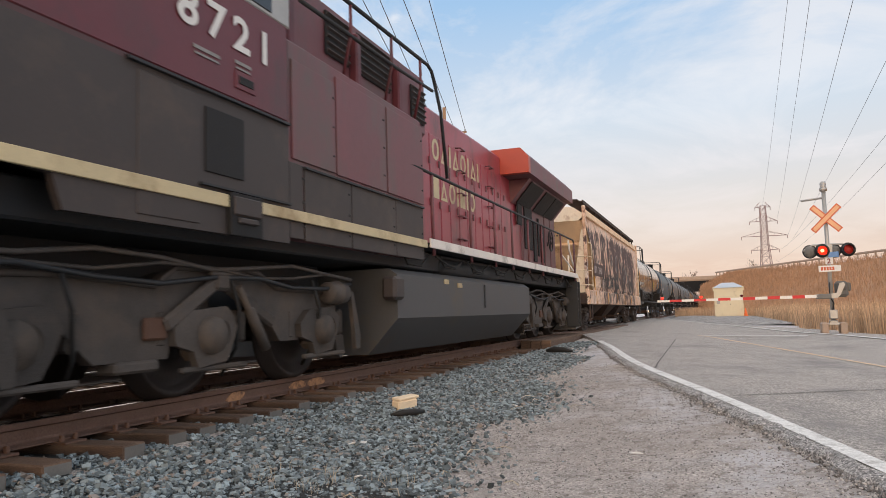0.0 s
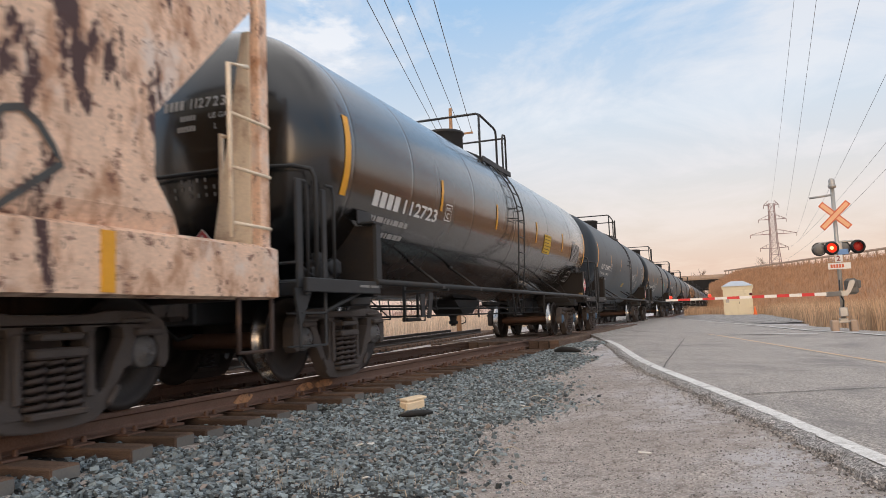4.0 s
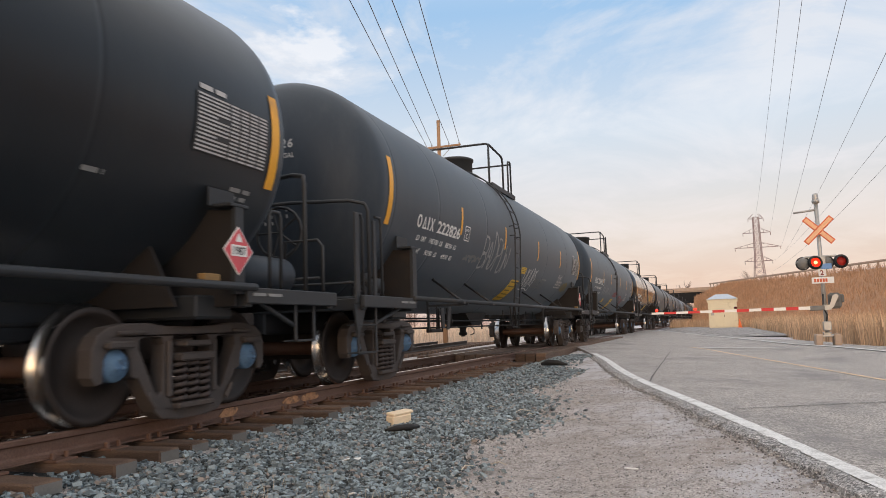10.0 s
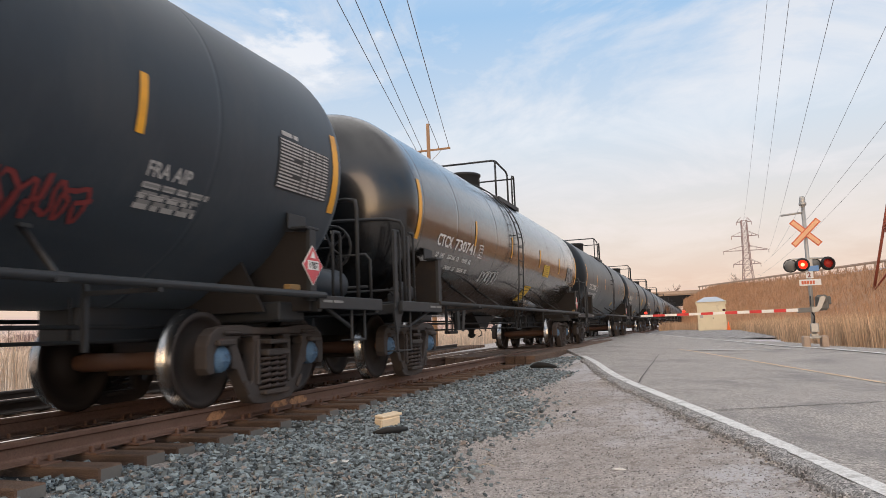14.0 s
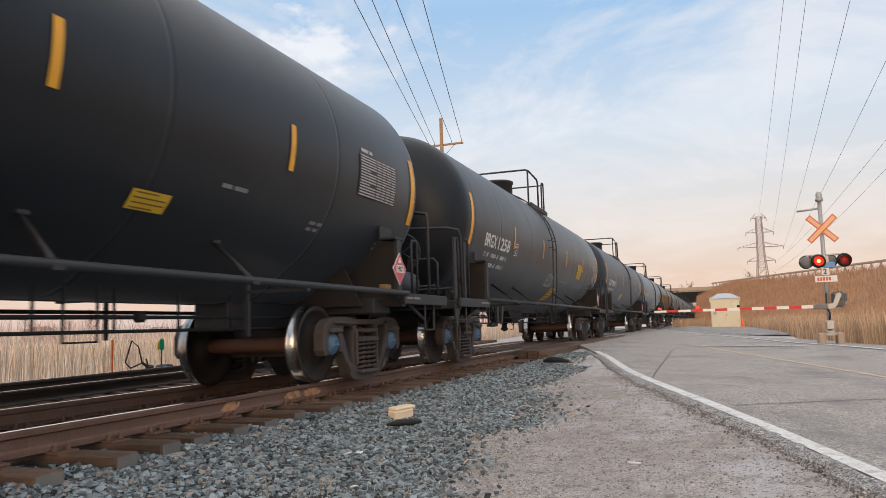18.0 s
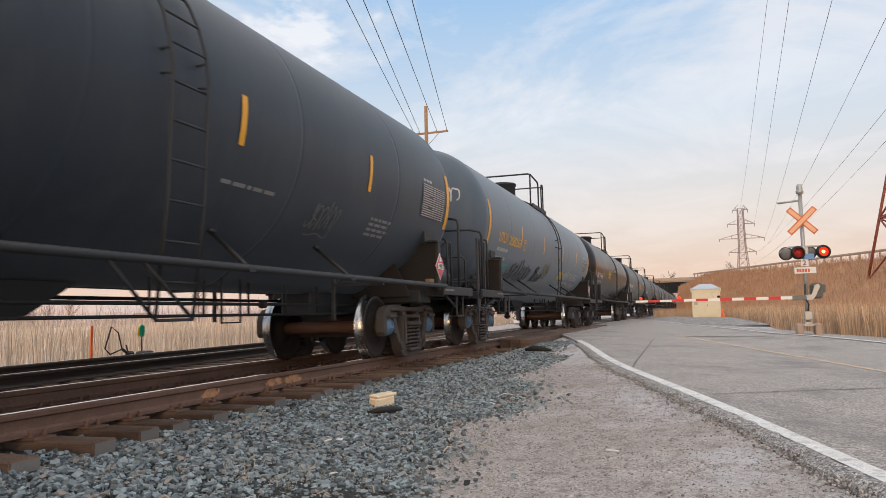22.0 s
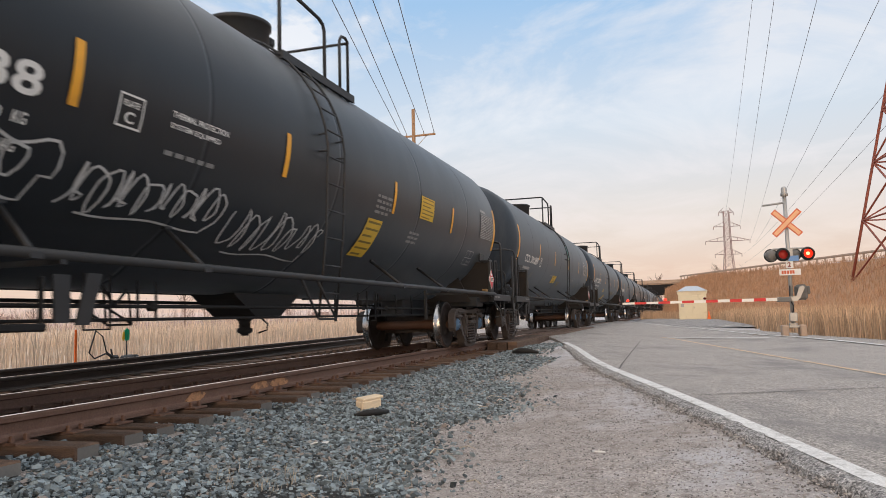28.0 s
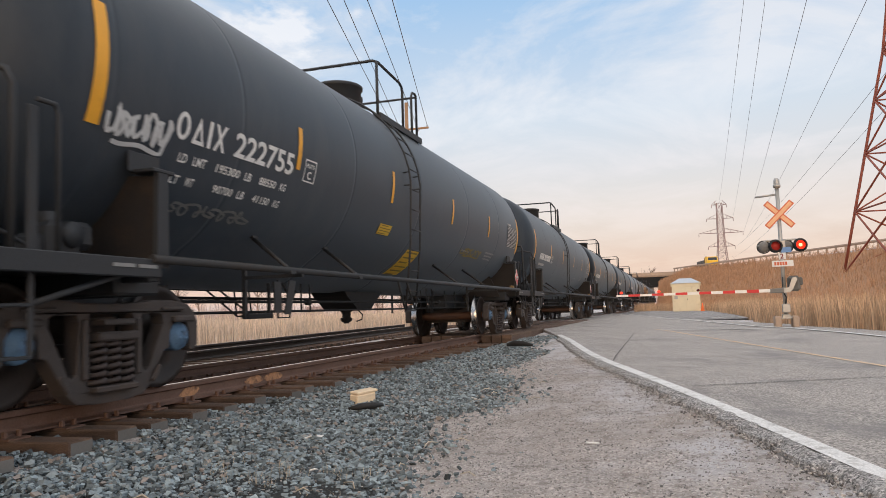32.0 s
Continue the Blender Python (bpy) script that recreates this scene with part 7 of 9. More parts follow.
        part("outlet_gate", Geo().box((x, 0, 0.3), (1.0, 1.7, 0.1), 0.02).tube([(x + 0.3, -1.35, 0.4), (x + 0.3, -0.7, 0.4)], 0.03, 6).box((x + 0.3, -1.35, 0.4), (0.12, 0.05, 0.12), 0.02), "hopper_dark", h)
    # lettering, reflectors and spray paint on the road side
    v, f = glyphs("#@@", 0.36)
    part("lettering", Geo().add([(-6.72 + a * 0.92, -1.585, 1.90 + b * 0.92) for a, b, c in v], f), "stencil_worn", car, fix=False)
    v, f = glyphs("76469", 0.36)
    part("lettering", Geo().add([(-5.88 + a * 0.92, -1.585, 1.90 + b * 0.92) for a, b, c in v], f), "stencil_worn", car, fix=False)
    part("number_board", Geo().box((-5.7, -1.578, 2.02), (2.2, 0.006, 0.42)), "hopper_brown", car, "dark brown number panel")
    v, f = glyphs("76469", 0.26)
    part("end_number", Geo().add([(-7.825, -0.06 - a * 0.72, 3.62 + b * 0.72) for a, b, c in v], f), "print_worn", car, fix=False)
    v, f = glyphs("#@@", 0.26)
    part("end_number", Geo().add([(-7.825, 0.38 - a * 0.72, 3.62 + b * 0.72) for a, b, c in v], f), "print_worn", car, fix=False)
    rnd = random.Random(5)
    for k, (y, w) in enumerate(((0.30, 0.62), (0.34, 0.74), (0.24, 0.34), (0.22, 0.44), (0.16, 0.76))):
        g, u, z = Geo(), 0.0, 3.46 - 0.085 * k
        while u < w:
            q = rnd.uniform(0.05, 0.14)
            g.add([(-5.5 - (zz - 1.3) * 1.0133 - 0.012, y - u - d, zz) for zz in (z, z + 0.042) for d in (0, q)], [(0, 1, 3, 2)])
            u += q + 0.035
        tagged(part("small_print", g, "print_worn", car, fix=False), kind="stuff")
    for x in (-6.65, -3.95, -1.27, 1.1, 3.6, 6.1):
        part("reflector_strip", Geo().box((x, -1.605, 1.07), (0.11, 0.008, 0.40)), "amber_tape", car, "amber reflective strip")
    part("reflector_strip", Geo().box((-6.75, -1.578, 1.54), (0.11, 0.012, 0.44)), "amber_tape", car, "amber reflective strip")
    for sd, x, z, w, h, k, sw, m in ((201, -2.9, 1.35, 2.4, 0.75, 4, 0.12, "spray_faded"), (202, 1.2, 1.36, 4.4, 0.6, 11, 0.05, "spray_faded"), (203, -5.4, 1.4, 2.2, 0.45, 5, 0.07, "spray_faded")):
        v, f = scrawl(sd, w, h, k, sw)
        part("graffiti", Geo().add([(x + a, -1.583, z + b) for a, b, c in v], f), m, car, "sprayed graffiti strokes", fix=False)
    # faded rings, bars and stripes left of old lettering and spray paint
    for x, z, r in ((-2.35, 2.55, 0.17), (-1.15, 2.5, 0.27), (-1.15, 1.78, 0.26), (-0.2, 1.62, 0.3), (0.9, 1.6, 0.22), (1.3, 2.2, 0.24), (2.6, 2.1, 0.2), (3.6, 1.75, 0.28), (-3.3, 1.7, 0.25)):
        v, f = ribbon([(x + r * 0.8 * math.cos(k * 0.35), z + r * math.sin(k * 0.35)) for k in range(18)], 0.09)
        part("graffiti", Geo().add([(a, -1.582, b) for a, b, c in v], f), "spray_pale" if z > 2.0 else "spray_faded", car, "faded sprayed ring", fix=False)
    for x, z, h in ((0.1, 2.2, 0.6), (0.42, 2.1, 0.55), (0.75, 2.15, 0.5), (2.0, 2.2, 0.6), (4.3, 1.5, 0.7), (-3.9, 1.5, 0.5), (-4.4, 1.45, 0.6)):
        v, f = ribbon([(x, z), (x + 0.05, z + h * 0.5), (x - 0.02, z + h)], 0.085)
        part("graffiti", Geo().add([(a, -1.582, b) for a, b, c in v], f), "spray_pale" if z > 2.0 else "spray_faded", car, "faded sprayed bar", fix=False)
    rnd = random.Random(77)
    for k in range(22):
        x = -4.0 + 0.44 * k + rnd.uniform(-0.06, 0.06)
        v, f = ribbon([(x, 0.88), (x + rnd.uniform(-0.08, 0.08), 1.08), (x + rnd.uniform(-0.1, 0.1), 1.27)], rnd.uniform(0.06, 0.13))
        part("graffiti", Geo().add([(a, -1.604, b) for a, b, c in v], f), "spray_faded", car, "faded sprayed stripe on the sill", fix=False)
    for e in (-1, 1):
        truck(car, e * 6.18, "bearing_grey")
        coupler(car, e * 8.4, e)
    return car


def stretch(car, k):
    """Brings a car to its full length: bodies lengthen, trucks and couplers keep their size and move apart."""
    for ob in car.children:
        if ob.name.split(".")[0] in ("truck", "coupler", "hand_brake_wheel"):
            ob.location.x *= k
            continue
        for o in (ob, *ob.children):
            if o.data.users > 1:
                o.location.x *= k
            else:
                o.data.transform(Matrix.Diagonal((k, 1, 1, 1)))
    return car


CARS.append((stretch(hopper_car(), 1.05), -10.55))


# ---------------------------------------------------------------- locomotive
def loco_wheel(parent, x):
    w = part("wheelset", shared("loco_wheelset", lambda: Geo().revolve([(-0.83, 0.0), (-0.83, 0.2), (-0.79, 0.22), (-0.77, 0.46), (-0.83, 0.47), (-0.83, 0.525), (-0.70, 0.535), (-0.69, 0.57), (-0.66, 0.57), (-0.66, 0.2), (-0.6, 0.12), (0.6, 0.12), (0.66, 0.2), (0.66, 0.57), (0.69, 0.57), (0.70, 0.535), (0.83, 0.525), (0.83, 0.0)], 40, "y"), "wheel_steel"), None, parent, m=pose(x, 0, 0.53))
    WHEELSETS.append((w, None))
    for s in (-1, 1):
        b = part("journal_box", shared("journal", lambda: Geo().box((0, 0, 0), (0.42, 0.2, 0.42), 0.06).revolve([(-0.1, 0.17), (-0.18, 0.15), (-0.19, 0.0)], 20, "y"), "loco_iron"), None, parent, m=pose(x, s * 1.08, 0.53, 0, 0, 0 if s < 0 else 180))


def loco_truck(car, x):
    g = Geo().box((0, 0, 0.72), (4.4, 0.5, 0.3), 0.04).box((0, 0, 0.75), (0.6, 1.9, 0.25), 0.03)
    t = part("truck", g, "loco_iron", car, m=pose(x, 0, 0))
    for s in (-1, 1):
        f = Geo()
        y0, y1 = s * 1.0, s * 1.12
        f.prism([(-2.8, 0.74), (-2.75, 0.95), (-1.45, 0.98), (-0.62, 0.92), (-0.38, 1.08), (0.78, 1.08), (1.10, 0.94), (2.25, 0.92), (2.36, 0.84), (2.36, 0.62), (1.75, 0.60), (1.52, 0.43), (1.18, 0.43), (1.02, 0.60),
                 (0.72, 0.82), (0.40, 0.92), (-0.15, 0.90), (-0.36, 0.74), (-0.46, 0.36), (-1.22, 0.36), (-1.52, 0.62), (-1.72, 0.74), (-2.2, 0.74), (-2.38, 0.62), (-2.62, 0.62)], y0, y1)
        part("frame_lip", Geo().tube([(-2.75, s * 1.13, 0.97), (-1.45, s * 1.13, 1.0), (-0.62, s * 1.13, 0.94), (-0.38, s * 1.13, 1.10), (0.78, s * 1.13, 1.10), (1.10, s * 1.13, 0.96), (2.25, s * 1.13, 0.94)], 0.028, 6), "loco_iron", t)
        part("cast_pocket", Geo().box((-0.62, s * 1.135, 0.60), (0.26, 0.05, 0.18), 0.02), "axle_rust", t, "rust-brown cast pocket")
        part("bottom_pad", Geo().box((-0.84, s * 1.08, 0.32), (0.46, 0.2, 0.09), 0.02), "loco_iron", t)
        for a0, a1 in (((-0.55, 0.62), (0.12, 1.0)), ((0.16, 1.0), (0.98, 0.62))):
            d = Vector((a1[0] - a0[0], 0, a1[1] - a0[1]))
            part("traction_link", Geo().box(((a0[0] + a1[0]) / 2, s * 1.17, (a0[1] + a1[1]) / 2), (d.length, 0.06, 0.13), 0.025, Euler((0, -math.atan2(d.z, d.x), 0)).to_matrix()), "loco_iron", t)
        part("link_head", Geo().box((0.14, s * 1.18, 0.99), (0.2, 0.1, 0.16), 0.03).box((0.14, s * 1.19, 1.06), (0.3, 0.05, 0.04), 0.01), "loco_iron", t)
        part("side_frame", f, "loco_iron", t)
        for a in (-1.93, 0.0, 1.93):
            # guides and retaining links at each axle
            for d in (-0.36, 0.36):
                part("axle_guide", Geo().box((a + d * 1.5, s * 1.06, 0.60), (0.12, 0.14, 0.30), 0.025), "loco_iron", t)
            part("axle_casting", Geo().prism([(a - 0.46, 0.60), (a - 0.28, 0.74), (a + 0.22, 0.78), (a + 0.40, 0.66), (a + 0.34, 0.50), (a + 0.22, 0.30), (a - 0.16, 0.26), (a - 0.22, 0.40), (a - 0.44, 0.46)], s * 1.12, s * 1.19), "loco_iron", t)
            part("axle_cap", Geo().revolve([(0.0, 0.12), (0.04, 0.11), (0.05, 0.06), (0.055, 0.0)], 18, "y", (a + 0.06, s * 1.19 - (0.07 if s < 0 else 0), 0.54)), "loco_iron", t)
            part("tie_bar", Geo().box((a + 0.1, s * 1.15, 0.25), (0.9, 0.06, 0.05), 0.015), "loco_iron", t)
        for a in (-2.45, 2.2):
            part("brake_cylinder", Geo().revolve([(-0.2, 0.0), (-0.2, 0.11), (-0.15, 0.125), (-0.02, 0.125), (0.0, 0.14), (0.03, 0.14), (0.05, 0.12), (0.18, 0.12), (0.22, 0.06), (0.30, 0.05), (0.30, 0.0)], 18, "x", (a, s * 1.2, 0.93)), "loco_iron", t)
            part("brake_lever", Geo().prism([(a + 0.26, 0.95), (a + 0.34, 0.95), (a + 0.50, 0.42), (a + 0.48, 0.28), (a + 0.38, 0.28), (a + 0.36, 0.45)], s * 1.22, s * 1.27), "loco_iron", t)
            part("brake_shoe", Geo().prism([(a + 0.36, 0.50), (a + 0.56, 0.44), (a + 0.60, 0.22), (a + 0.50, 0.16), (a + 0.40, 0.24)], s * 0.74, s * 1.0), "loco_iron", t)
        plate = Geo()
        for k in range(5):
            plate.tube([(-2.7 + 0.13 * k, s * 1.2, 0.26), (-2.64 + 0.13 * k, s * 1.2, 0.36), (-2.58 + 0.13 * k, s * 1.2, 0.26)], 0.016, 5)
        plate.box((-2.42, s * 1.2, 0.37), (0.72, 0.04, 0.03)).box((-2.42, s * 1.2, 0.24), (0.72, 0.04, 0.03))
        part("truss_step", plate, "loco_iron", t)
        for k, (z, w) in enumerate(((1.0, 0.022), (1.08, 0.016), (1.14, 0.02))):
            pts = [(-2.6 + 0.65 * j, s * (1.2 + 0.03 * (j % 2)), z + 0.05 * math.sin(j * 1.7 + k * 2)) for j in range(9)]
            part("air_pipe", Geo().tube(pts, w, 6), "loco_iron" if k else "frame_black", t)
        for a in (-1.6, 0.25, 1.7):
            part("sand_hose", Geo().tube([(a, s * 1.2, 1.05), (a + 0.08, s * 1.24, 0.75), (a + 0.22, s * 1.1, 0.4), (a + 0.34, s * 0.85, 0.14)], 0.018, 6), "rubber", t)
        part("damper", Geo().tube([(0.30, s * 1.26, 0.95), (0.45, s * 1.26, 0.75), (0.46, s * 1.26, 0.74), (0.72, s * 1.26, 0.38)], [0.03, 0.03, 0.05, 0.05], 8), "loco_iron", t)
    for a in (-1.93, 0.0, 1.93):
        loco_wheel(t, a)
    return t


def locomotive():
    """Origin at the middle; the long hood and radiator point back along +x."""
    car = thing("locomotive", "dark red diesel freight locomotive with brown lower body and cream stripe", "locomotive")
    # frame and side skirt
    part("frame", Geo().box((0, 0, 1.45), (18.6, 2.5, 0.28), 0.02).box((9.1, 0, 1.15), (0.22, 3.0, 1.0), 0.03).box((-9.1, 0, 1.15), (0.22, 3.0, 1.0), 0.03), "frame_black", car)
    for x in (6.3, -6.3):
        part("underframe", Geo().box((x, 0, 1.1), (5.4, 1.0, 0.75), 0.03), "frame_black", car)
    part("pilot", Geo().prism([(-9.7, 0.12), (-10.2, 0.2), (-9.9, 1.2), (-9.7, 1.3)], -1.4, 1.4), "frame_black", car)
    for s in (-1, 1):
        y = s * 1.55
        # walkway sill: cream stripe towards the cab, white along the hood
        part("walkway", Geo().box((3.35, s * 1.25, 1.64), (11.4, 0.6, 0.06), 0.01), "frame_black", car)
        part("sill_stripe", Geo().box((3.35, y, 1.66), (11.4, 0.03, 0.13), 0.004), "white_stripe", car, "white sill stripe")
        part("sill_stripe", Geo().box((-5.70, s * 1.535, 1.635), (6.5, 0.03, 0.105), 0.004), "cream_stripe", car, "cream sill stripe")
    # wide lower cabinets, cab and hoods
    part("equipment_cabinet", Geo().box((-4.13, 0, 2.42), (3.38, 2.98, 1.96), 0.03), "loco_maroon", car, "maroon equipment cabinet with dull panels")
    for s in (-1, 1):
        y = s * 1.5
        for x, w, z, h in ((-5.69, 0.26, 1.79, 0.74), (-5.06, 0.98, 1.775, 0.73), (-3.98, 1.18, 1.775, 0.73), (-2.94, 0.92, 1.775, 0.73), (-5.33, 0.86, 2.70, 1.0), (-4.26, 1.26, 2.74, 1.1), (-3.02, 1.18, 2.74, 1.1)):
            p = part("access_panel", Geo().box((x, y, z), (w - 0.02, 0.02, h), 0.006), "loco_brown" if z < 2.5 else "loco_maroon", car)
            for dz in (-0.32, 0.0, 0.32):
                part("bolt", shared("panel_bolt", lambda: Geo().box((0, 0, 0), (0.025, 0.02, 0.025), 0.006), "frame_black"), None, p, m=pose((x + w * 0.44), y + s * 0.012, z + dz * h))
        part("drip_strip", Geo().box((-4.03, s * 1.515, 2.14), (3.06, 0.05, 0.022)), "frame_black", car)
        part("drip_strip", Geo().box((-6.85, s * 1.535, 2.5), (2.0, 0.05, 0.022)), "frame_black", car)
        part("drip_strip", Geo().box((-6.48, s * 1.535, 1.73), (1.26, 0.05, 0.018)), "frame_black", car)
        lower = part("cab_lower_side", Geo().prism([(-9.0, 2.49), (-9.0, 1.62), (-8.42, 1.58), (-8.34, 1.36), (-5.84, 1.36), (-5.84, 2.49)], s * 1.46, s * 1.522), "loco_brown", car, "brown grimed lower cab side")
        part("cab_door", Geo().box((-7.42, s * 1.522, 1.93), (0.64, 0.02, 1.04), 0.006), "loco_brown", lower)
        m = part("mesh_screen", Geo().box((-6.79, s * 1.527, 2.105), (0.49, 0.02, 0.53), 0.004), "mesh_black", car, "black mesh screen")
        # no hollow is cut: a black box paints the recess's shade behind the step
        part("step_recess", Geo().box((-6.555, s * 1.545, 1.53), (0.43, 0.06, 0.36), 0.006), "under_black", lower, "dark recessed step")
        st = part("step_box", Geo().box((-6.555, s * 1.565, 1.60), (0.38, 0.06, 0.16), 0.012).box((-6.555, s * 1.575, 1.48), (0.26, 0.05, 0.05), 0.01), "loco_brown", lower)
        part("vent_grille", Geo().box((-6.52, s * 1.528, 2.71), (0.28, 0.03, 0.16), 0.006), "loco_cab", lower)
        part("vent_slot", Geo().box((-6.52, s * 1.546, 2.71), (0.2, 0.01, 0.07), 0.002), "mesh_black", lower)
        for x, z, w in ((-7.02, 2.82, 0.32), (-6.55, 2.86, 0.22)):
            part("small_print", Geo().box((x, s * 1.536, z), (w, 0.006, 0.03)).box((x, s * 1.536, z - 0.05), (w * 0.9, 0.006, 0.018)), "stencil_dim", lower)
    part("upper_cabinet", Geo().box((-3.74, 0, 3.83), (4.2, 2.5, 0.94), 0.05), "loco_maroon", car)
    for s in (-1, 1):
        part("upper_door", Geo().box((-5.15, s * 1.26, 3.80), (0.54, 0.03, 0.62), 0.01), "loco_maroon", car)
        for x in (-5.5, -4.02, -2.8):
            part("vent_post", Geo().box((x, s * 1.3, 3.75), (0.12, 0.12, 0.72), 0.02), "loco_cab", car)
        for x, w, z in ((-4.40, 0.54, 3.92), (-3.44, 0.95, 3.93), (-1.99, 0.5, 3.78)):
            v = part("louvre_vent", Geo().box((x, s * 1.265, z), (w, 0.03, 0.52), 0.01), "mesh_black", car, "black louvred vent")
            for k in range(6):
                part("louvre", Geo().box((x, s * 1.285, z - 0.22 + 0.088 * k), (w - 0.02, 0.05, 0.02), 0.0, Euler((0.5 * s, 0, 0)).to_matrix()), "loco_brown", v)
    cab = part("cab", Geo().prism([(-9.0, 1.75), (-9.3, 2.6), (-9.15, 3.0), (-8.7, 3.95), (-8.4, 4.35), (-7.0, 4.4), (-6.9, 1.75)], -1.52, 1.52), "loco_dirty", car, "grimy dark red cab")
    part("nose", Geo().prism([(-9.75, 1.75), (-9.85, 2.6), (-9.6, 2.85), (-9.1, 2.95), (-9.0, 1.75)], -1.1, 1.1), "loco_red", car)
    for s in (-1, 1):
        for x in (-7.5, -6.47):
            w = part("window", Geo().box((x, s * 1.535, 3.78), (0.70, 0.03, 0.58), 0.02), "window_dark", cab, "dark cab side window")
            part("window_frame", Geo().box((x, s * 1.525, 3.78), (0.77, 0.03, 0.65), 0.02), "galvanised", w)
        v, f = glyphs("8721", 0.42, 1.35)
        wide = 1.16 / (max(p[0] for p in v) - min(p[0] for p in v))
        part("number", Geo().add([((-7.37 + a * wide) if s < 0 else (-6.15 - a * wide), s * 1.542, 2.975 + b) for a, b, c in v], f), "stencil_white", car, "white road number", fix=False)
    part("number_backing", Geo().box((-7.4, 0, 3.44), (3.12, 3.06, 1.86), 0.03), "loco_cab", car)
    hood = part("long_hood", Geo().box((2.35, 0, 2.92), (9.3, 1.9, 2.54), 0.10).box((0.4, 0, 4.22), (5.2, 1.3, 0.16), 0.05), "loco_red", car, "dark red long hood")
    for s in (-1, 1):
        y = s * 0.965
        for k in range(13):
            x = -2.0 + 0.46 * k
            p = part("hood_door", Geo().box((x, y, 2.72), (0.43, 0.03, 1.9), 0.012), "loco_red", hood)
            for z in (2.5, 3.2):
                part("latch", Geo().box((x + 0.15, y + s * 0.025, z), (0.04, 0.03, 0.12), 0.006), "loco_maroon", p)
        for x in (0.6, 2.4):
            for k in range(5):
                gr = Geo()
                z = 2.0 + 0.42 * k
                gr.tube([(x - 0.14, y, z), (x - 0.14, y + s * 0.09, z), (x + 0.14, y + s * 0.09, z), (x + 0.14, y, z)], 0.016, 6)
                part("grab_iron", gr, "loco_maroon", hood)
        # the maker's and owner's wording stands as plain letter-sized bars
        v, f = glyphs("@^|^@|^|", 0.62)
        part("lettering", Geo().add([((-0.75 + a * 1.1) if s < 0 else (2.9 - a * 1.1), y + s * 0.02, 3.25 + b * 0.85) for a, b, c in v], f), "cream_stripe", hood, "cream letter-sized bars", fix=False)
        v, f = glyphs("#^@|#|@", 0.62)
        part("lettering", Geo().add([((-0.75 + a * 1.1) if s < 0 else (2.9 - a * 1.1), y + s * 0.02, 2.6 + b * 0.85) for a, b, c in v], f), "cream_stripe", hood, "cream letter-sized bars", fix=False)
    # radiator cab with its overhanging wings
    rad = part("radiator_hood", Geo().box((6.85, 0, 2.7), (3.7, 2.0, 2.1), 0.06), "loco_maroon", car, "maroon radiator compartment")
    wing = [(-0.98, 3.72), (-1.60, 3.72), (-1.60, 4.08), (-1.42, 4.28), (1.42, 4.28), (1.60, 4.08), (1.60, 3.72), (0.98, 3.72)]
    part("radiator_wing", Geo().prism(wing, 3.60, 8.55, "yz"), "loco_maroon", car, "overhanging radiator wing with dull red roof")
    part("wing_face", Geo().prism([(a * 1.004, b + (0.004 if b > 4 else 0)) for a, b in wing], 3.42, 3.60, "yz"), "loco_red_lit", car, "wing face, sun on its red put into a bright orange-red colour")
    part("radiator_slope", Geo().prism([(-0.98, 3.2), (-1.43, 3.718), (1.43, 3.718), (0.98, 3.2)], 4.15, 8.5, "yz"), "loco_maroon", rad)
    for s in (-1, 1):
        for x, w in ((5.05, 1.25), (6.52, 1.05), (7.64, 1.05)):
            part("radiator_screen", Geo().box((x, s * 1.225, 3.45), (w, 0.03, 0.6), 0.01, Euler((s * -0.71, 0, 0)).to_matrix()), "mesh_black", rad, "black radiator screen")
        for x, w, z, hh in ((4.72, 0.38, 3.0, 0.55), (5.53, 0.74, 2.79, 1.18), (6.2, 0.3, 2.46, 1.05), (7.03, 0.34, 2.47, 1.02), (6.6, 0.16, 2.6, 1.0)):
            part("intake_screen", Geo().box((x, s * 1.018, z), (w, 0.03, hh), 0.01), "mesh_black", rad, "black intake screen")
        for x in (7.62, 8.3):
            p = part("hood_door", Geo().box((x, s * 1.01, 2.62), (0.6, 0.03, 1.7), 0.012), "loco_maroon", rad)
            part("latch", Geo().box((x + 0.26, s * 1.035, 2.5), (0.04, 0.03, 0.12), 0.006), "frame_black", p)
        part("hand_brake_wheel", CACHE[("hbwheel", "frame_black")], None, rad, m=pose(7.71, s * 1.1, 2.6, 0, 0, 90))
        # handrails and stanchions along the walkway
        y = s * 1.5
        posts = [-2.1, -0.4, 1.0, 2.2, 3.54, 4.86, 7.06, 8.93]
        for x in posts:
            part("stanchion", Geo().tube([(x, y, 1.5), (x, y, 2.68)], 0.024, 7), "loco_maroon", car)
        part("handrail", Geo().tube([(-3.0, y * 0.99, 2.70), (-2.1, y, 2.70), (8.85, y, 2.70), (8.96, y, 2.6), (8.96, y, 1.6)], 0.024, 7), "frame_black", car)
        part("cab_handrail", Geo().tube([(-5.62, s * 1.53, 3.84), (-3.33, s * 1.53, 3.89), (-2.04, s * 1.53, 3.95)], 0.024, 7), "frame_black", car, "black roofline handrail")
        part("cab_handrail", Geo().tube([(-5.6, s * 1.53, 4.22), (-4.47, s * 1.53, 4.25), (-2.2, s * 1.53, 4.29), (-2.05, s * 1.53, 4.24), (-1.95, s * 1.53, 4.1), (-1.72, s * 1.53, 3.7), (-1.45, s * 1.5, 2.74)], 0.026, 8), "frame_black", car, "black roofline handrail")
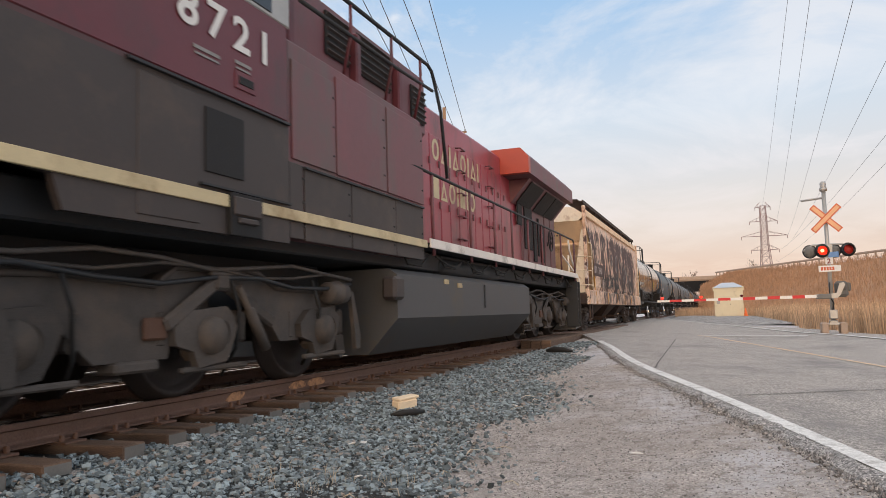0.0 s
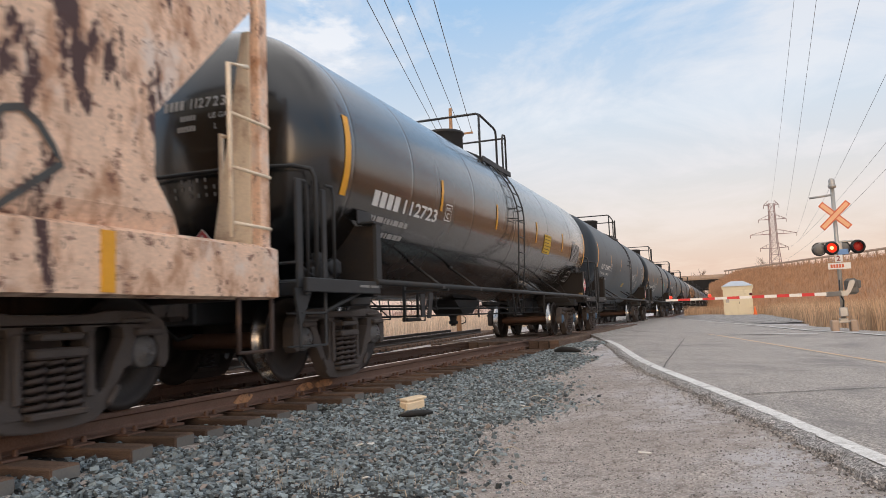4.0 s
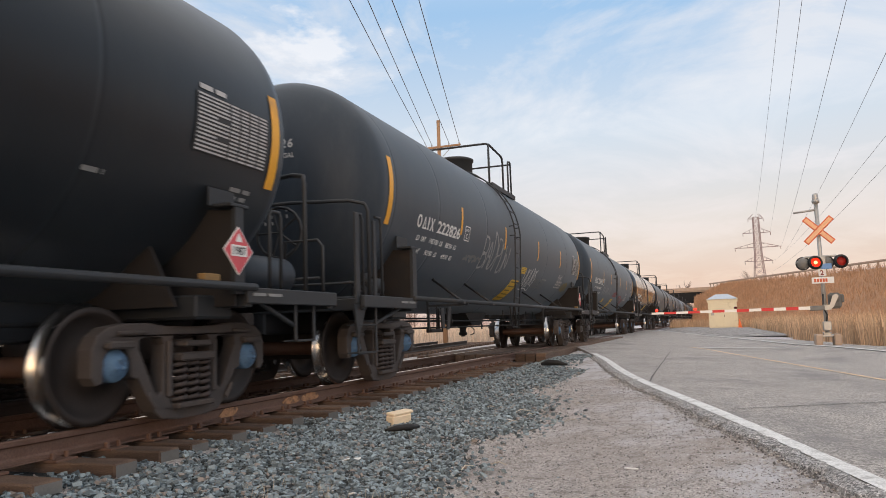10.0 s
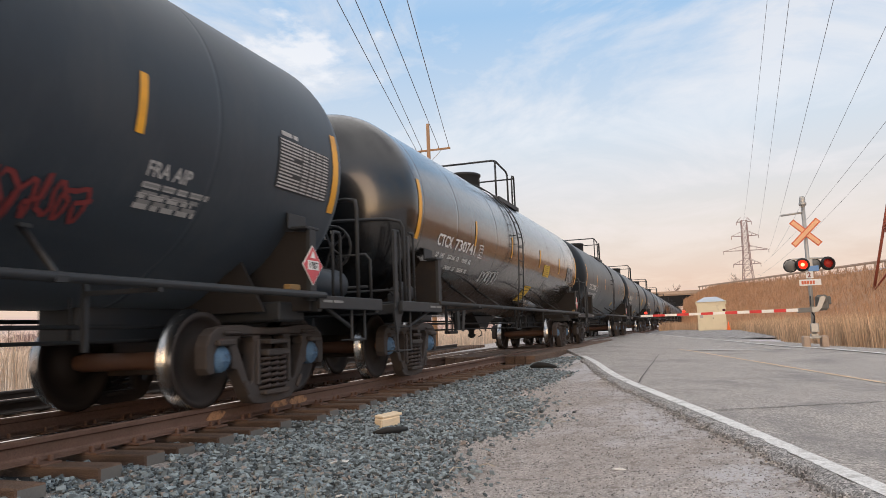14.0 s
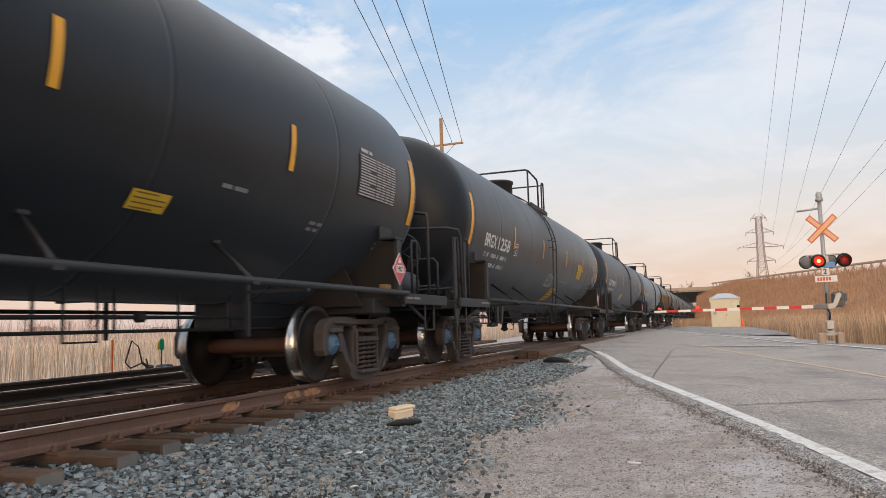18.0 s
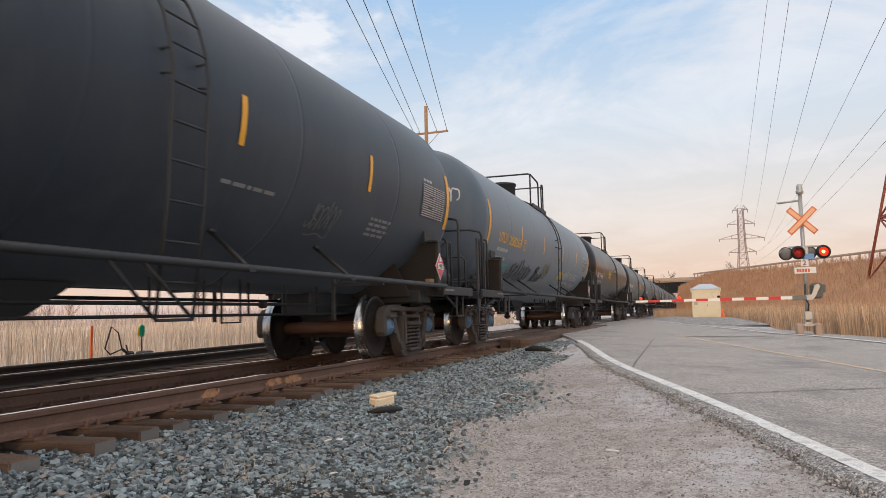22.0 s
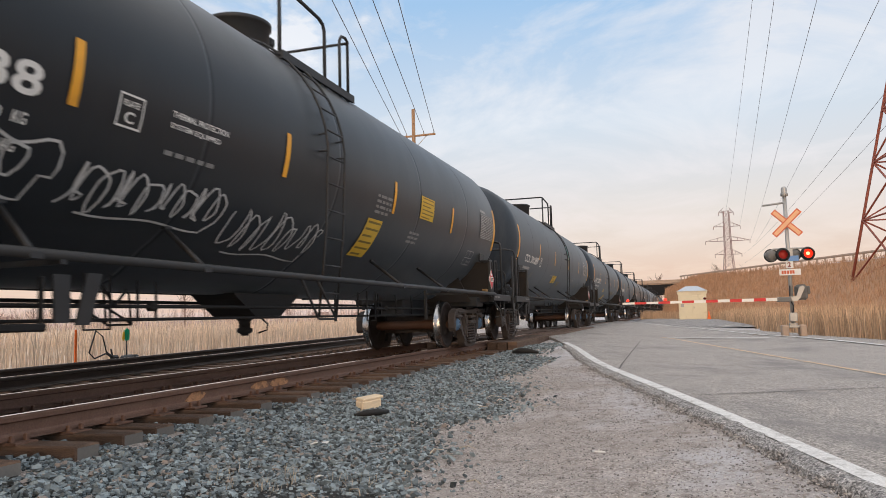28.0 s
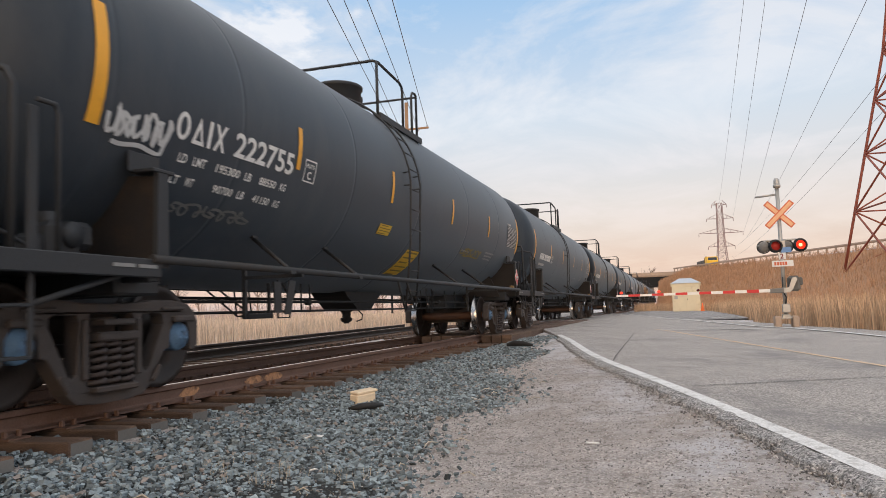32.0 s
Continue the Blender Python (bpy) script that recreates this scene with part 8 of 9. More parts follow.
        for x in (-4.55, -3.45, -2.49):
            part("rail_post", Geo().tube([(x, s * 1.53, 4.26), (x, s * 1.53, 3.88), (x + 0.04, s * 1.40, 3.42)], 0.02, 6), "loco_cab", car)
        # steps at the ends
        for e in (-1, 1):
            for k in range(4):
                part("step", Geo().box((e * 9.05, s * 1.38, 0.35 + 0.32 * k), (0.35, 0.3, 0.04), 0.008), "frame_black", car)
            for q in (8.86, 9.24):
                part("step_frame", Geo().box((e * q, s * 1.4, 0.85), (0.04, 0.34, 1.3), 0.01), "frame_black", car)
            part("step_handrail", Geo().tube([(e * 9.40, s * 1.36, 0.95), (e * 9.46, s * 1.43, 1.02), (e * 9.4, s * 1.43, 1.9), (e * 9.38, s * 1.36, 2.1), (e * 9.3, s * 1.3, 2.45), (e * 9.28, s * 1.28, 2.75)], 0.026, 7), "white_stripe", car, "white step handrail")
            part("step_handrail", Geo().tube([(e * 9.42, s * 1.0, 2.40), (e * 9.5, s * 1.32, 1.9), (e * 9.52, s * 1.5, 1.62), (e * 9.52, s * 1.5, 1.24)], 0.022, 7), "white_stripe", car, "white step handrail")
        # fuel tank hangs between the trucks
    part("rear_plough", Geo().prism([(8.95, 0.52), (9.55, 0.50), (9.75, 0.36), (9.75, 0.18), (8.95, 0.12)], -1.45, 1.45), "loco_grey", car, "grimy grey rear plough plate")
    tankp = [(-1.48, 1.18), (-1.48, 0.62), (-1.05, 0.16), (1.05, 0.16), (1.48, 0.62), (1.48, 1.18), (1.36, 1.26), (-1.36, 1.26)]
    g = Geo().prism(tankp, -3.35, 3.5, "yz")
    ft = part("fuel_tank", g, "loco_grey", car, "grey fuel tank with chamfered lower edge")
    for s in (-1, 1):
        part("fuel_gauge", Geo().box((0.3, s * 1.49, 0.95), (0.06, 0.02, 0.4), 0.006), "frame_black", ft)
        part("label_plate", Geo().box((-1.0, s * 1.49, 1.1), (0.2, 0.012, 0.07)).box((-1.6, s * 1.49, 1.14), (0.18, 0.012, 0.07)), "cream_stripe", ft)
        part("air_tank", Geo().revolve([(-1.6, 0.0), (-1.58, 0.12), (-1.5, 0.17), (1.5, 0.17), (1.58, 0.12), (1.6, 0.0)], 18, "x", (0.3, s * 1.15, 1.40)), "frame_black", car)
        for k in range(9):
            x = -3.2 + 1.4 * k
            for q, sag in enumerate((0.06 + 0.03 * (k % 3), 0.15 - 0.03 * (k % 2))):
                ho = Geo().tube([(x + 0.2 * q, s * 1.40, 1.52), (x + 0.4, s * (1.44 - 0.05 * q), 1.50 - sag), (x + 0.8, s * 1.42, 1.49 - sag), (x + 1.25, s * 1.38, 1.52)], 0.016, 6)
                part("cable", ho, "rubber", car, "sagging black cable under the walkway")
        part("lift_lug", Geo().box((-3.4, s * 1.45, 1.0), (0.3, 0.2, 0.3), 0.04), "loco_brown", car)
    for e, x in ((-1, -6.55), (1, 6.6)):
        loco_truck(car, x)
        coupler(car, e * 10.3, e)
    return car


CARS.append((stretch(locomotive(), 1.045), -30.25))
shift_wheelset()

def overpass_truck():
    """A yellow lorry with a low dark load bed; it heads along -x."""
    t = thing("lorry", "yellow lorry with a dark flat load bed on the overpass", "lorry")
    part("cab", Geo().prism([(-3.4, 0.6), (-3.55, 1.5), (-3.1, 2.5), (-1.7, 2.55), (-1.6, 0.6)], -1.2, 1.2), "lorry_yellow", t)
    part("windscreen", Geo().box((-3.36, 0, 2.0), (0.06, 2.0, 0.7), 0.02, Euler((0, 0.42, 0)).to_matrix()), "window_dark", t)
    part("load_bed", Geo().box((2.2, 0, 1.0), (7.6, 2.4, 0.3), 0.04), "frame_black", t)
    part("headboard", Geo().box((-1.35, 0, 1.6), (0.15, 2.4, 1.3), 0.03), "frame_black", t)
    for x in (0.3, 2.2, 4.2):
        part("load", Geo().box((x, 0, 1.55), (1.5, 1.9, 0.8), 0.1), "lorry_grey", t)
    for x in (-2.6, 3.4, 4.6):
        for y in (-1.05, 1.05):
            part("wheel", Geo().revolve([(-0.15, 0.0), (-0.15, 0.4), (-0.12, 0.5), (0.12, 0.5), (0.15, 0.4), (0.15, 0.0)], 18, "y", (x, y, 0.5)), "rubber", t)
    return t


lorry = overpass_truck()

# ---------------------------------------------------------------- loose things and plants
def g_z(x, y):
    return ground_z(x, y)


def rocks(n, box, size, seed, name, label, keep, material="ballast_rock"):
    """Angular ballast stones scattered over the track bed, joined."""
    rs = np.random.RandomState(seed)
    base = np.array([(1, 1, 1), (1, 1, -1), (1, -1, 1), (1, -1, -1), (-1, 1, 1), (-1, 1, -1), (-1, -1, 1), (-1, -1, -1)], float) * 0.62
    face = np.array([(0, 1, 3, 2), (4, 6, 7, 5), (0, 4, 5, 1), (2, 3, 7, 6), (0, 2, 6, 4), (1, 5, 7, 3)])
    tri = np.concatenate([face[:, [0, 1, 2]], face[:, [0, 2, 3]]])
    P = []
    while len(P) < n:
        x, y = rs.uniform(box[0], box[1]), rs.uniform(box[2], box[3])
        if keep(x, y, rs.rand()):
            P.append((x, y, g_z(x, y)))
    P = np.array(P)
    n = len(P)
    jit = rs.uniform(0.55, 1.25, (n, 8, 3))
    V = base[None] * jit
    ang = rs.uniform(0, 6.283, (n, 3))
    ca, sa = np.cos(ang), np.sin(ang)
    Rx = np.zeros((n, 3, 3)); Ry = np.zeros((n, 3, 3)); Rz = np.zeros((n, 3, 3))
    Rx[:, 0, 0] = 1; Rx[:, 1, 1] = ca[:, 0]; Rx[:, 1, 2] = -sa[:, 0]; Rx[:, 2, 1] = sa[:, 0]; Rx[:, 2, 2] = ca[:, 0]
    Ry[:, 1, 1] = 1; Ry[:, 0, 0] = ca[:, 1]; Ry[:, 0, 2] = sa[:, 1]; Ry[:, 2, 0] = -sa[:, 1]; Ry[:, 2, 2] = ca[:, 1]
    Rz[:, 2, 2] = 1; Rz[:, 0, 0] = ca[:, 2]; Rz[:, 0, 1] = -sa[:, 2]; Rz[:, 1, 0] = sa[:, 2]; Rz[:, 1, 1] = ca[:, 2]
    sc = rs.uniform(size[0], size[1], (n, 1, 1)) * rs.uniform(0.4, 1.35, (n, 1, 3))
    V = np.einsum("nij,nkj->nki", Rz @ Ry @ Rx, V * sc)
    V[:, :, 2] *= 0.72
    V += P[:, None, :]
    V[:, :, 2] += rs.uniform(-0.006, 0.03, (n, 1))
    verts = V.reshape(-1, 3)
    F = (tri[None] + 8 * np.arange(n)[:, None, None]).reshape(-1, 3)
    me = bpy.data.meshes.new(name)
    me.vertices.add(len(verts))
    me.vertices.foreach_set("co", verts.ravel())
    me.loops.add(F.size)
    me.loops.foreach_set("vertex_index", F.ravel().astype(np.int32))
    me.polygons.add(len(F))
    me.polygons.foreach_set("loop_start", np.arange(0, F.size, 3, dtype=np.int32))
    me.polygons.foreach_set("use_smooth", [False] * len(F))
    me.update(calc_edges=True)
    me.materials.append(MATS[material])
    return tagged(new(name, me), label, name, "", "stuff")


def shoulder_edge(x):
    """Where the ballast gives way to dirt."""
    return 1.75 + 0.10 * (x - 5) + 0.25 * math.sin(x * 1.3) + 0.12 * math.sin(x * 3.1)


def keep_ballast(x, y, r):
    if y > 3.78 and min(abs(x - t) for t in TIE_X) < 0.14:
        return False
    e = y - shoulder_edge(x)
    if e < 0:
        return r < 0.22 * math.exp(e * 7)
    return r < min(1.0, 0.35 + e * 2.2)


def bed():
    """The sheet under the stones, near black to paint the shade in their gaps."""
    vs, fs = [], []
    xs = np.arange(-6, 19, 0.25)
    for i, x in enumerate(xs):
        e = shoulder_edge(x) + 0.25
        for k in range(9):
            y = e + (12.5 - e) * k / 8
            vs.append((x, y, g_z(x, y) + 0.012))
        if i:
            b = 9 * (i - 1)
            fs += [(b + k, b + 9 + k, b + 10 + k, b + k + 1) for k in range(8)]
    solo("ballast_bed", Geo().add(vs, fs), "ballast_bed", "crushed stone under the tracks, shade between stones put into its colour", "ballast", "structure", fix=False)


bed()
rocks(46000, (-0.5, 11.0, 1.0, 4.25), (0.012, 0.036), 3, "ballast", "blue-grey crushed stone ballast beside the rails", keep_ballast)
rocks(12000, (11.0, 18.5, 2.2, 4.3), (0.015, 0.038), 5, "ballast", "blue-grey crushed stone ballast beside the rails", keep_ballast)
rocks(9000, (0.5, 18.0, 3.9, 8.3), (0.02, 0.046), 6, "ballast", "grey stone between the ties", lambda x, y, r: y > 6.8 or min(abs(x - t) for t in TIE_X) > 0.14)
rocks(26000, (2.4, 12.0, -0.9, 2.8), (0.002, 0.009), 7, "gravel", "loose pebbles on packed dirt", lambda x, y, r: y > line_y(x) + 0.3, "pebble")


rocks(14000, (-6.0, -0.4, 0.6, 4.3), (0.018, 0.044), 4, "ballast", "blue-grey crushed stone ballast beside the rails", keep_ballast)
rocks(4500, (2.5, 12.0, -1.4, 1.6), (0.005, 0.013), 9, "gravel", "loose stone chips along the broken asphalt edge", lambda x, y, r: 0.10 < y - line_y(x) < 0.17 + 0.2 * r * r, "pebble")


def gravel_patch():
    vs, fs = [], []
    for i, x in enumerate(np.arange(40, 75, 1.0)):
        a = min(right_edge(x) - 0.5, -2.5)
        b = float(np.interp(x, [30, 36, 54, 75], [-1.6, -0.6, 3.6, 3.8]))
        for k in range(5):
            y = a + (b - a) * k / 4
            vs.append((x, y, max(ground_z(x, y), road_z(x, y)) + (0.02 if 0 < k < 4 and i else -0.1)))
        if i:
            q = 5 * (i - 1)
            fs += [(q + k, q + 5 + k, q + 6 + k, q + k + 1) for k in range(4)]
    solo("gravel_patch", Geo().add(vs, fs), "gravel_grey", "dark grey gravel pull-in before the shed", "gravel", "structure", fix=False)


def blades(n, place, height, width, seed, name, material, label, lean=0.12):
    """Dry stalks as thin tapering blades, joined."""
    rs = np.random.RandomState(seed)
    P = place(rs, n)
    n = len(P)
    h = rs.uniform(height[0], height[1], n)
    w = rs.uniform(width[0], width[1], n)
    a = rs.uniform(0, 6.283, n)
    lx, ly = rs.normal(0, lean, n) * h, rs.normal(0, lean, n) * h
    d = np.stack([np.cos(a), np.sin(a), 0 * a], 1) * w[:, None]
    mid = P + np.stack([lx * 0.35, ly * 0.35, h * 0.6], 1)
    top = P + np.stack([lx, ly, h], 1)
    V = np.stack([P - d, P + d, mid + d * 0.8, mid - d * 0.8, top], 1).reshape(-1, 3)
    i = 5 * np.arange(n)
    F3 = np.stack([i + 3, i + 2, i + 4], 1)
    F4 = np.stack([i, i + 1, i + 2, i + 3], 1)
    me = bpy.data.meshes.new(name)
    me.from_pydata(V.tolist(), [], F4.tolist() + F3.tolist())
    me.materials.append(MATS[material])
    return tagged(new(name, me), label, "dry reeds", "", "stuff")


def left_field(rs, n):
    x = rs.uniform(4, 90, n)
    y = 13.2 + 0.1 * np.maximum(x - 8, 0) + rs.exponential(6.0, n)
    return np.array([(a, b, ground_z(a, b) - 0.03) for a, b in zip(x, y)])


def right_edge(x):
    """Far border of the road's gravel shoulder."""
    return float(np.interp(x, [-10, 12, 20, 26, 34, 48, 58, 73, 75], [-14, -7.4, -5.2, -3.9, -3.3, -3.4, -3.2, -3.0, 4.0]))


def right_field(rs, n):
    x = 13 + 85 * rs.rand(n) ** 1.4
    d = rs.exponential(5.0, n)
    out = []
    for a, b in zip(x, d):
        y = right_edge(a) - b
        out.append((a, y, ground_z(a, y) - 0.03))
    return np.array(out)


def slope_field(rs, n):
    x = rs.uniform(30, 205, n)
    out = []
    for a in x:
        cy, cz = crest(a)
        lo = min(right_edge(a) - 4 if a < 90 else 3.8, 3.8)
        y = rs.uniform(cy + 0.5, lo) if lo > cy else cy
        if a > 186 and y > -4.2:
            y = -4.2 - rs.rand() * 6
        out.append((a, y, ground_z(a, y) - 0.05))
    return np.array(out)


gravel_patch()


def tufts(rs, n):
    c = rs.uniform(0, 1, (26, 2)) * (0.75, 1.3) + (3.6, 1.6)
    p = c[rs.randint(0, 26, n)] + rs.normal(0, 0.03, (n, 2))
    return np.array([(a, b, ground_z(a, b)) for a, b in p])


blades(150, tufts, (0.04, 0.13), (0.001, 0.0022), 24, "dry_grass", "twig_pale", "thin dry stalks in the ballast edge", 0.5)
blades(30000, left_field, (0.9, 1.75), (0.006, 0.014), 21, "reeds", "reed", "tall dry straw-coloured reeds beyond the tracks")
blades(34000, right_field, (0.6, 1.25), (0.007, 0.016), 22, "reeds", "reed_tan", "dry tan reeds along the road shoulder")
blades(90000, slope_field, (0.5, 1.3), (0.012, 0.03), 23, "dry_grass", "reed_orange", "orange-brown dry grass on the embankment", 0.25)


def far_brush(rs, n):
    """Clumps of bare brush far beyond the reed field, coloured paler for haze."""
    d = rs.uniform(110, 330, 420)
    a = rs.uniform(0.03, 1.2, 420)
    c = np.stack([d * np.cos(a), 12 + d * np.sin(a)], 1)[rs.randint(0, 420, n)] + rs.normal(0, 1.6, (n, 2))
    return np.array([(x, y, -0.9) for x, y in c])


tagged(blades(9000, far_brush, (2.0, 6.5), (0.02, 0.06), 25, "far_brush", "twig_haze", "leafless brush on the far horizon, haze put into its colour", 0.22), "leafless brush on the far horizon, haze put into its colour", "brush", "", "stuff")


def build_sheets():
    """Matted undergrowth that closes the reed fields and the slope."""
    vs, fs = [], []
    xs = np.arange(12, 206, 2.0)
    for i, x in enumerate(xs):
        cy, cz = crest(x)
        lo = right_edge(x) - 0.7 if x < 90 else 3.8
        if x > 184:
            lo = -4.3
        for k in range(25):
            y = lo + (cy + 0.4 - lo) * k / 24
            z = ground_z(x, y) + 0.16 + 0.16 * noise.noise((x * 0.7, y * 0.9, 2)) if 0 < k < 24 else ground_z(x, y) - 0.05
            vs.append((x, y, z))
        if i:
            b = 25 * (i - 1)
            fs += [(b + k, b + 25 + k, b + 26 + k, b + k + 1) for k in range(24)]
    solo("undergrowth", Geo().add(vs, fs, True), "reed_orange", "matted dry undergrowth on the embankment slope", "dry grass", "stuff", fix=False)
    vs, fs = [], []
    xs = np.arange(-30, 300, 4.0)
    for i, x in enumerate(xs):
        y0 = 14.0 + 0.1 * max(x - 8, 0)
        for k in range(14):
            y = y0 + 1.2 * k + 0.9 * k * k
            z = ground_z(x, y) + (0.55 + 0.35 * noise.noise((x * 0.5, y * 0.5, 5)) if k else -0.05)
            vs.append((x, y, z))
        if i:
            b = 14 * (i - 1)
            fs += [(b + k, b + 14 + k, b + 15 + k, b + k + 1) for k in range(13)]
    solo("undergrowth", Geo().add(vs, fs, True), "reed", "matted dry reeds in the field beyond the tracks", "dry reeds", "stuff", fix=False)


build_sheets()


def bare_tree(x, y, z, h, seed):
    """A leafless tree: a tapered trunk, limbs and many fine twigs."""
    rnd = random.Random(seed)
    t = thing("bare_tree", "leafless grey-brown tree on the horizon", "tree", pose(x, y, z), "bare trees")
    part("trunk", Geo().tube([(0, 0, 0), (rnd.uniform(-0.2, 0.2), 0, h * 0.4), (rnd.uniform(-0.4, 0.4), 0, h * 0.8)], [h * 0.02, h * 0.014, h * 0.005], 7), "twig", t)
    g = Geo()
    for k in range(26):
        f = rnd.uniform(0.2, 0.8)
        a = rnd.uniform(0, 6.28)
        L = h * rnd.uniform(0.2, 0.45) * (1.1 - f * 0.6)
        p = Vector((0, 0, f * h))
        q = p + Vector((math.cos(a) * L * 0.7, math.sin(a) * L * 0.7, L * 0.75))
        g.tube([p, p.lerp(q, 0.5) + Vector((0, 0, -0.05 * L)), q], [h * 0.007, h * 0.004, h * 0.002], 4, False)
        for j in range(5):
            s = p.lerp(q, rnd.uniform(0.3, 1.0))
            e = s + Vector((rnd.uniform(-1, 1), rnd.uniform(-1, 1), rnd.uniform(0.2, 1.2))) * L * 0.3
            g.tube([s, e], [h * 0.003, h * 0.0015], 3, False)
    part("crown", g, "twig", t, fix=False)


def horizon_things():
    rnd = random.Random(31)
    for k in range(34):
        d = rnd.uniform(130, 320)
        a = rnd.uniform(0.12, 1.15)
        bare_tree(d * math.cos(a) * 1.0, 12 + d * math.sin(a), -0.9, rnd.uniform(6, 11), 100 + k)
    for k in range(7):
        bare_tree(rnd.uniform(205, 320), rnd.uniform(-30, 14), 6 if k % 2 else -0.5, rnd.uniform(6, 9) if k % 2 else 15, 150 + k)
    for k, (x, y) in enumerate(((190, 215), (300, 260), (330, 170), (480, 320), (420, 190), (120, 190))):
        h = thing("house", "distant low house with reddish roof beyond the field", "house", pose(x, y, -1.0, 0, 0, 20 * k), "distant houses")
        part("wall", Geo().box((0, 0, 1.7), (9, 7, 3.4), 0.02), "house_wall", h)
        part("roof", Geo().prism([(-4.9, 3.4), (4.9, 3.4), (0, 5.8)], -3.9, 3.9), "house_roof", h)
        for s in (-2.5, 2.5):
            for f in (-1, 1):
                part("window", Geo().box((s, f * 3.51, 2.0), (1.2, 0.06, 1.1), 0.01), "window_dark", h)
        part("chimney", Geo().box((2.2, 0, 5.3), (0.7, 0.7, 1.6), 0.02), "concrete", h)


horizon_things()


def litter():
    w = thing("wood_block", "split pale wood block lying on the ballast", "wood block", pose(7.12, 3.12, -0.315, 4, -3, -24))
    part("slab", Geo().box((0, 0, 0.05), (0.26, 0.12, 0.10), 0.012), "new_wood", w)
    part("slab", Geo().box((0.02, 0.004, 0.115), (0.28, 0.125, 0.028), 0.008), "new_wood", w)
    part("splinter", Geo().box((0.14, 0.02, 0.07), (0.05, 0.06, 0.06), 0.01, Euler((0.3, 0.4, 0.2)).to_matrix()), "new_wood", w)
    solo("rubber_strip", Geo().tube([(6.55, 3.02, -0.30), (6.62, 2.92, -0.285), (6.72, 2.84, -0.29), (6.86, 2.8, -0.30)], [0.012, 0.03, 0.032, 0.02], 8), "rubber", "black rubber scrap on the ballast", "rubber scrap")
    solo("tyre_scrap", Geo().tube([(14.05, 3.14, -0.10), (14.0, 2.98, -0.07), (13.95, 2.8, -0.075), (13.92, 2.62, -0.11)], [0.03, 0.06, 0.05, 0.02], 9), "rubber", "torn piece of black tyre on the gravel", "tyre scrap")
    solo("stone_dark", Geo().box((8.4, 2.16, -0.395), (0.16, 0.07, 0.06), 0.02, Euler((0.2, 0.3, 0.5)).to_matrix()), "rubber", "small dark scrap on the gravel", "scrap")
    rnd = random.Random(8)
    for x, y in ((5.25, 2.76), (5.3, 2.70), (4.35, 2.25), (6.85, 3.0), (6.78, 2.95), (5.27, 0.6), (7.9, 2.15)):
        z = g_z(x, y) + 0.03
        solo("paper_scrap", Geo().box((x, y, z), (rnd.uniform(0.05, 0.11), rnd.uniform(0.03, 0.06), 0.012), 0.004, Euler((rnd.uniform(-0.4, 0.4), rnd.uniform(-0.4, 0.4), rnd.uniform(0, 3))).to_matrix()), "litter_white", "small white scrap on the gravel", "litter", group="white scraps")
    for k in range(16):
        x, y = rnd.uniform(3, 9), rnd.uniform(1.2, 2.8)
        a = rnd.uniform(0, 3.14)
        L = rnd.uniform(0.06, 0.22)
        z = g_z(x, y) + 0.03
        solo("twig", Geo().tube([(x, y, z), (x + L * 0.5 * math.cos(a), y + L * 0.5 * math.sin(a), z + 0.02), (x + L * math.cos(a + 0.3), y + L * math.sin(a + 0.3), z + 0.005)], 0.004, 5), "twig_pale", "dry twig on the ground", "twig", group="dry twigs")
    s = thing("switch_stand", "low switch stand with green and yellow target and bent lever", "switch stand", pose(12.0, 10.53, -0.20) @ Matrix.Scale(1.12, 4))
    part("mast", Geo().tube([(0.15, 0, 0), (0.15, 0, 0.55)], 0.012, 7), "frame_black", s)
    part("target", Geo().prism([(0.09, 0.5), (0.12, 0.46), (0.18, 0.46), (0.21, 0.5), (0.21, 0.64), (0.15, 0.68), (0.09, 0.64)], -0.01, 0.0), "target_green", s, "green target")
    part("target_edge", Geo().prism([(0.04, 0.5), (0.07, 0.46), (0.09, 0.5), (0.09, 0.62), (0.06, 0.62)], -0.01, 0.005), "target_yellow", s, "yellow target edge")
    part("base", Geo().box((0.1, 0, 0.05), (0.42, 0.3, 0.12), 0.03).box((0.2, 0, 0.14), (0.24, 0.2, 0.12), 0.03).revolve([(-0.12, 0.0), (-0.12, 0.09), (0.12, 0.09), (0.12, 0.0)], 12, "y", (0.26, 0, 0.12)).box((-0.14, 0, 0.14), (0.14, 0.12, 0.16), 0.03), "frame_black", s)
    part("lever", Geo().tube([(-0.08, 0, 0.12), (-0.33, 0, 0.27), (-0.42, 0, 0.55), (-0.58, 0, 0.65), (-0.72, 0, 0.29), (-0.60, 0, 0.19), (-0.34, 0, 0.26)], 0.013, 6).tube([(-0.17, 0, 0.14), (-0.19, 0, 0.22), (-0.23, 0, 0.33)], 0.016, 6).tube([(-0.33, 0, 0.27), (-0.1, 0, 0.13)], 0.024, 6), "frame_black", s)
    solo("marker_stake", Geo().box((11.3, 10.95, 0.16), (0.05, 0.02, 0.8), 0.004), "orange_plastic", "thin orange marker stake by the tracks", "stake")


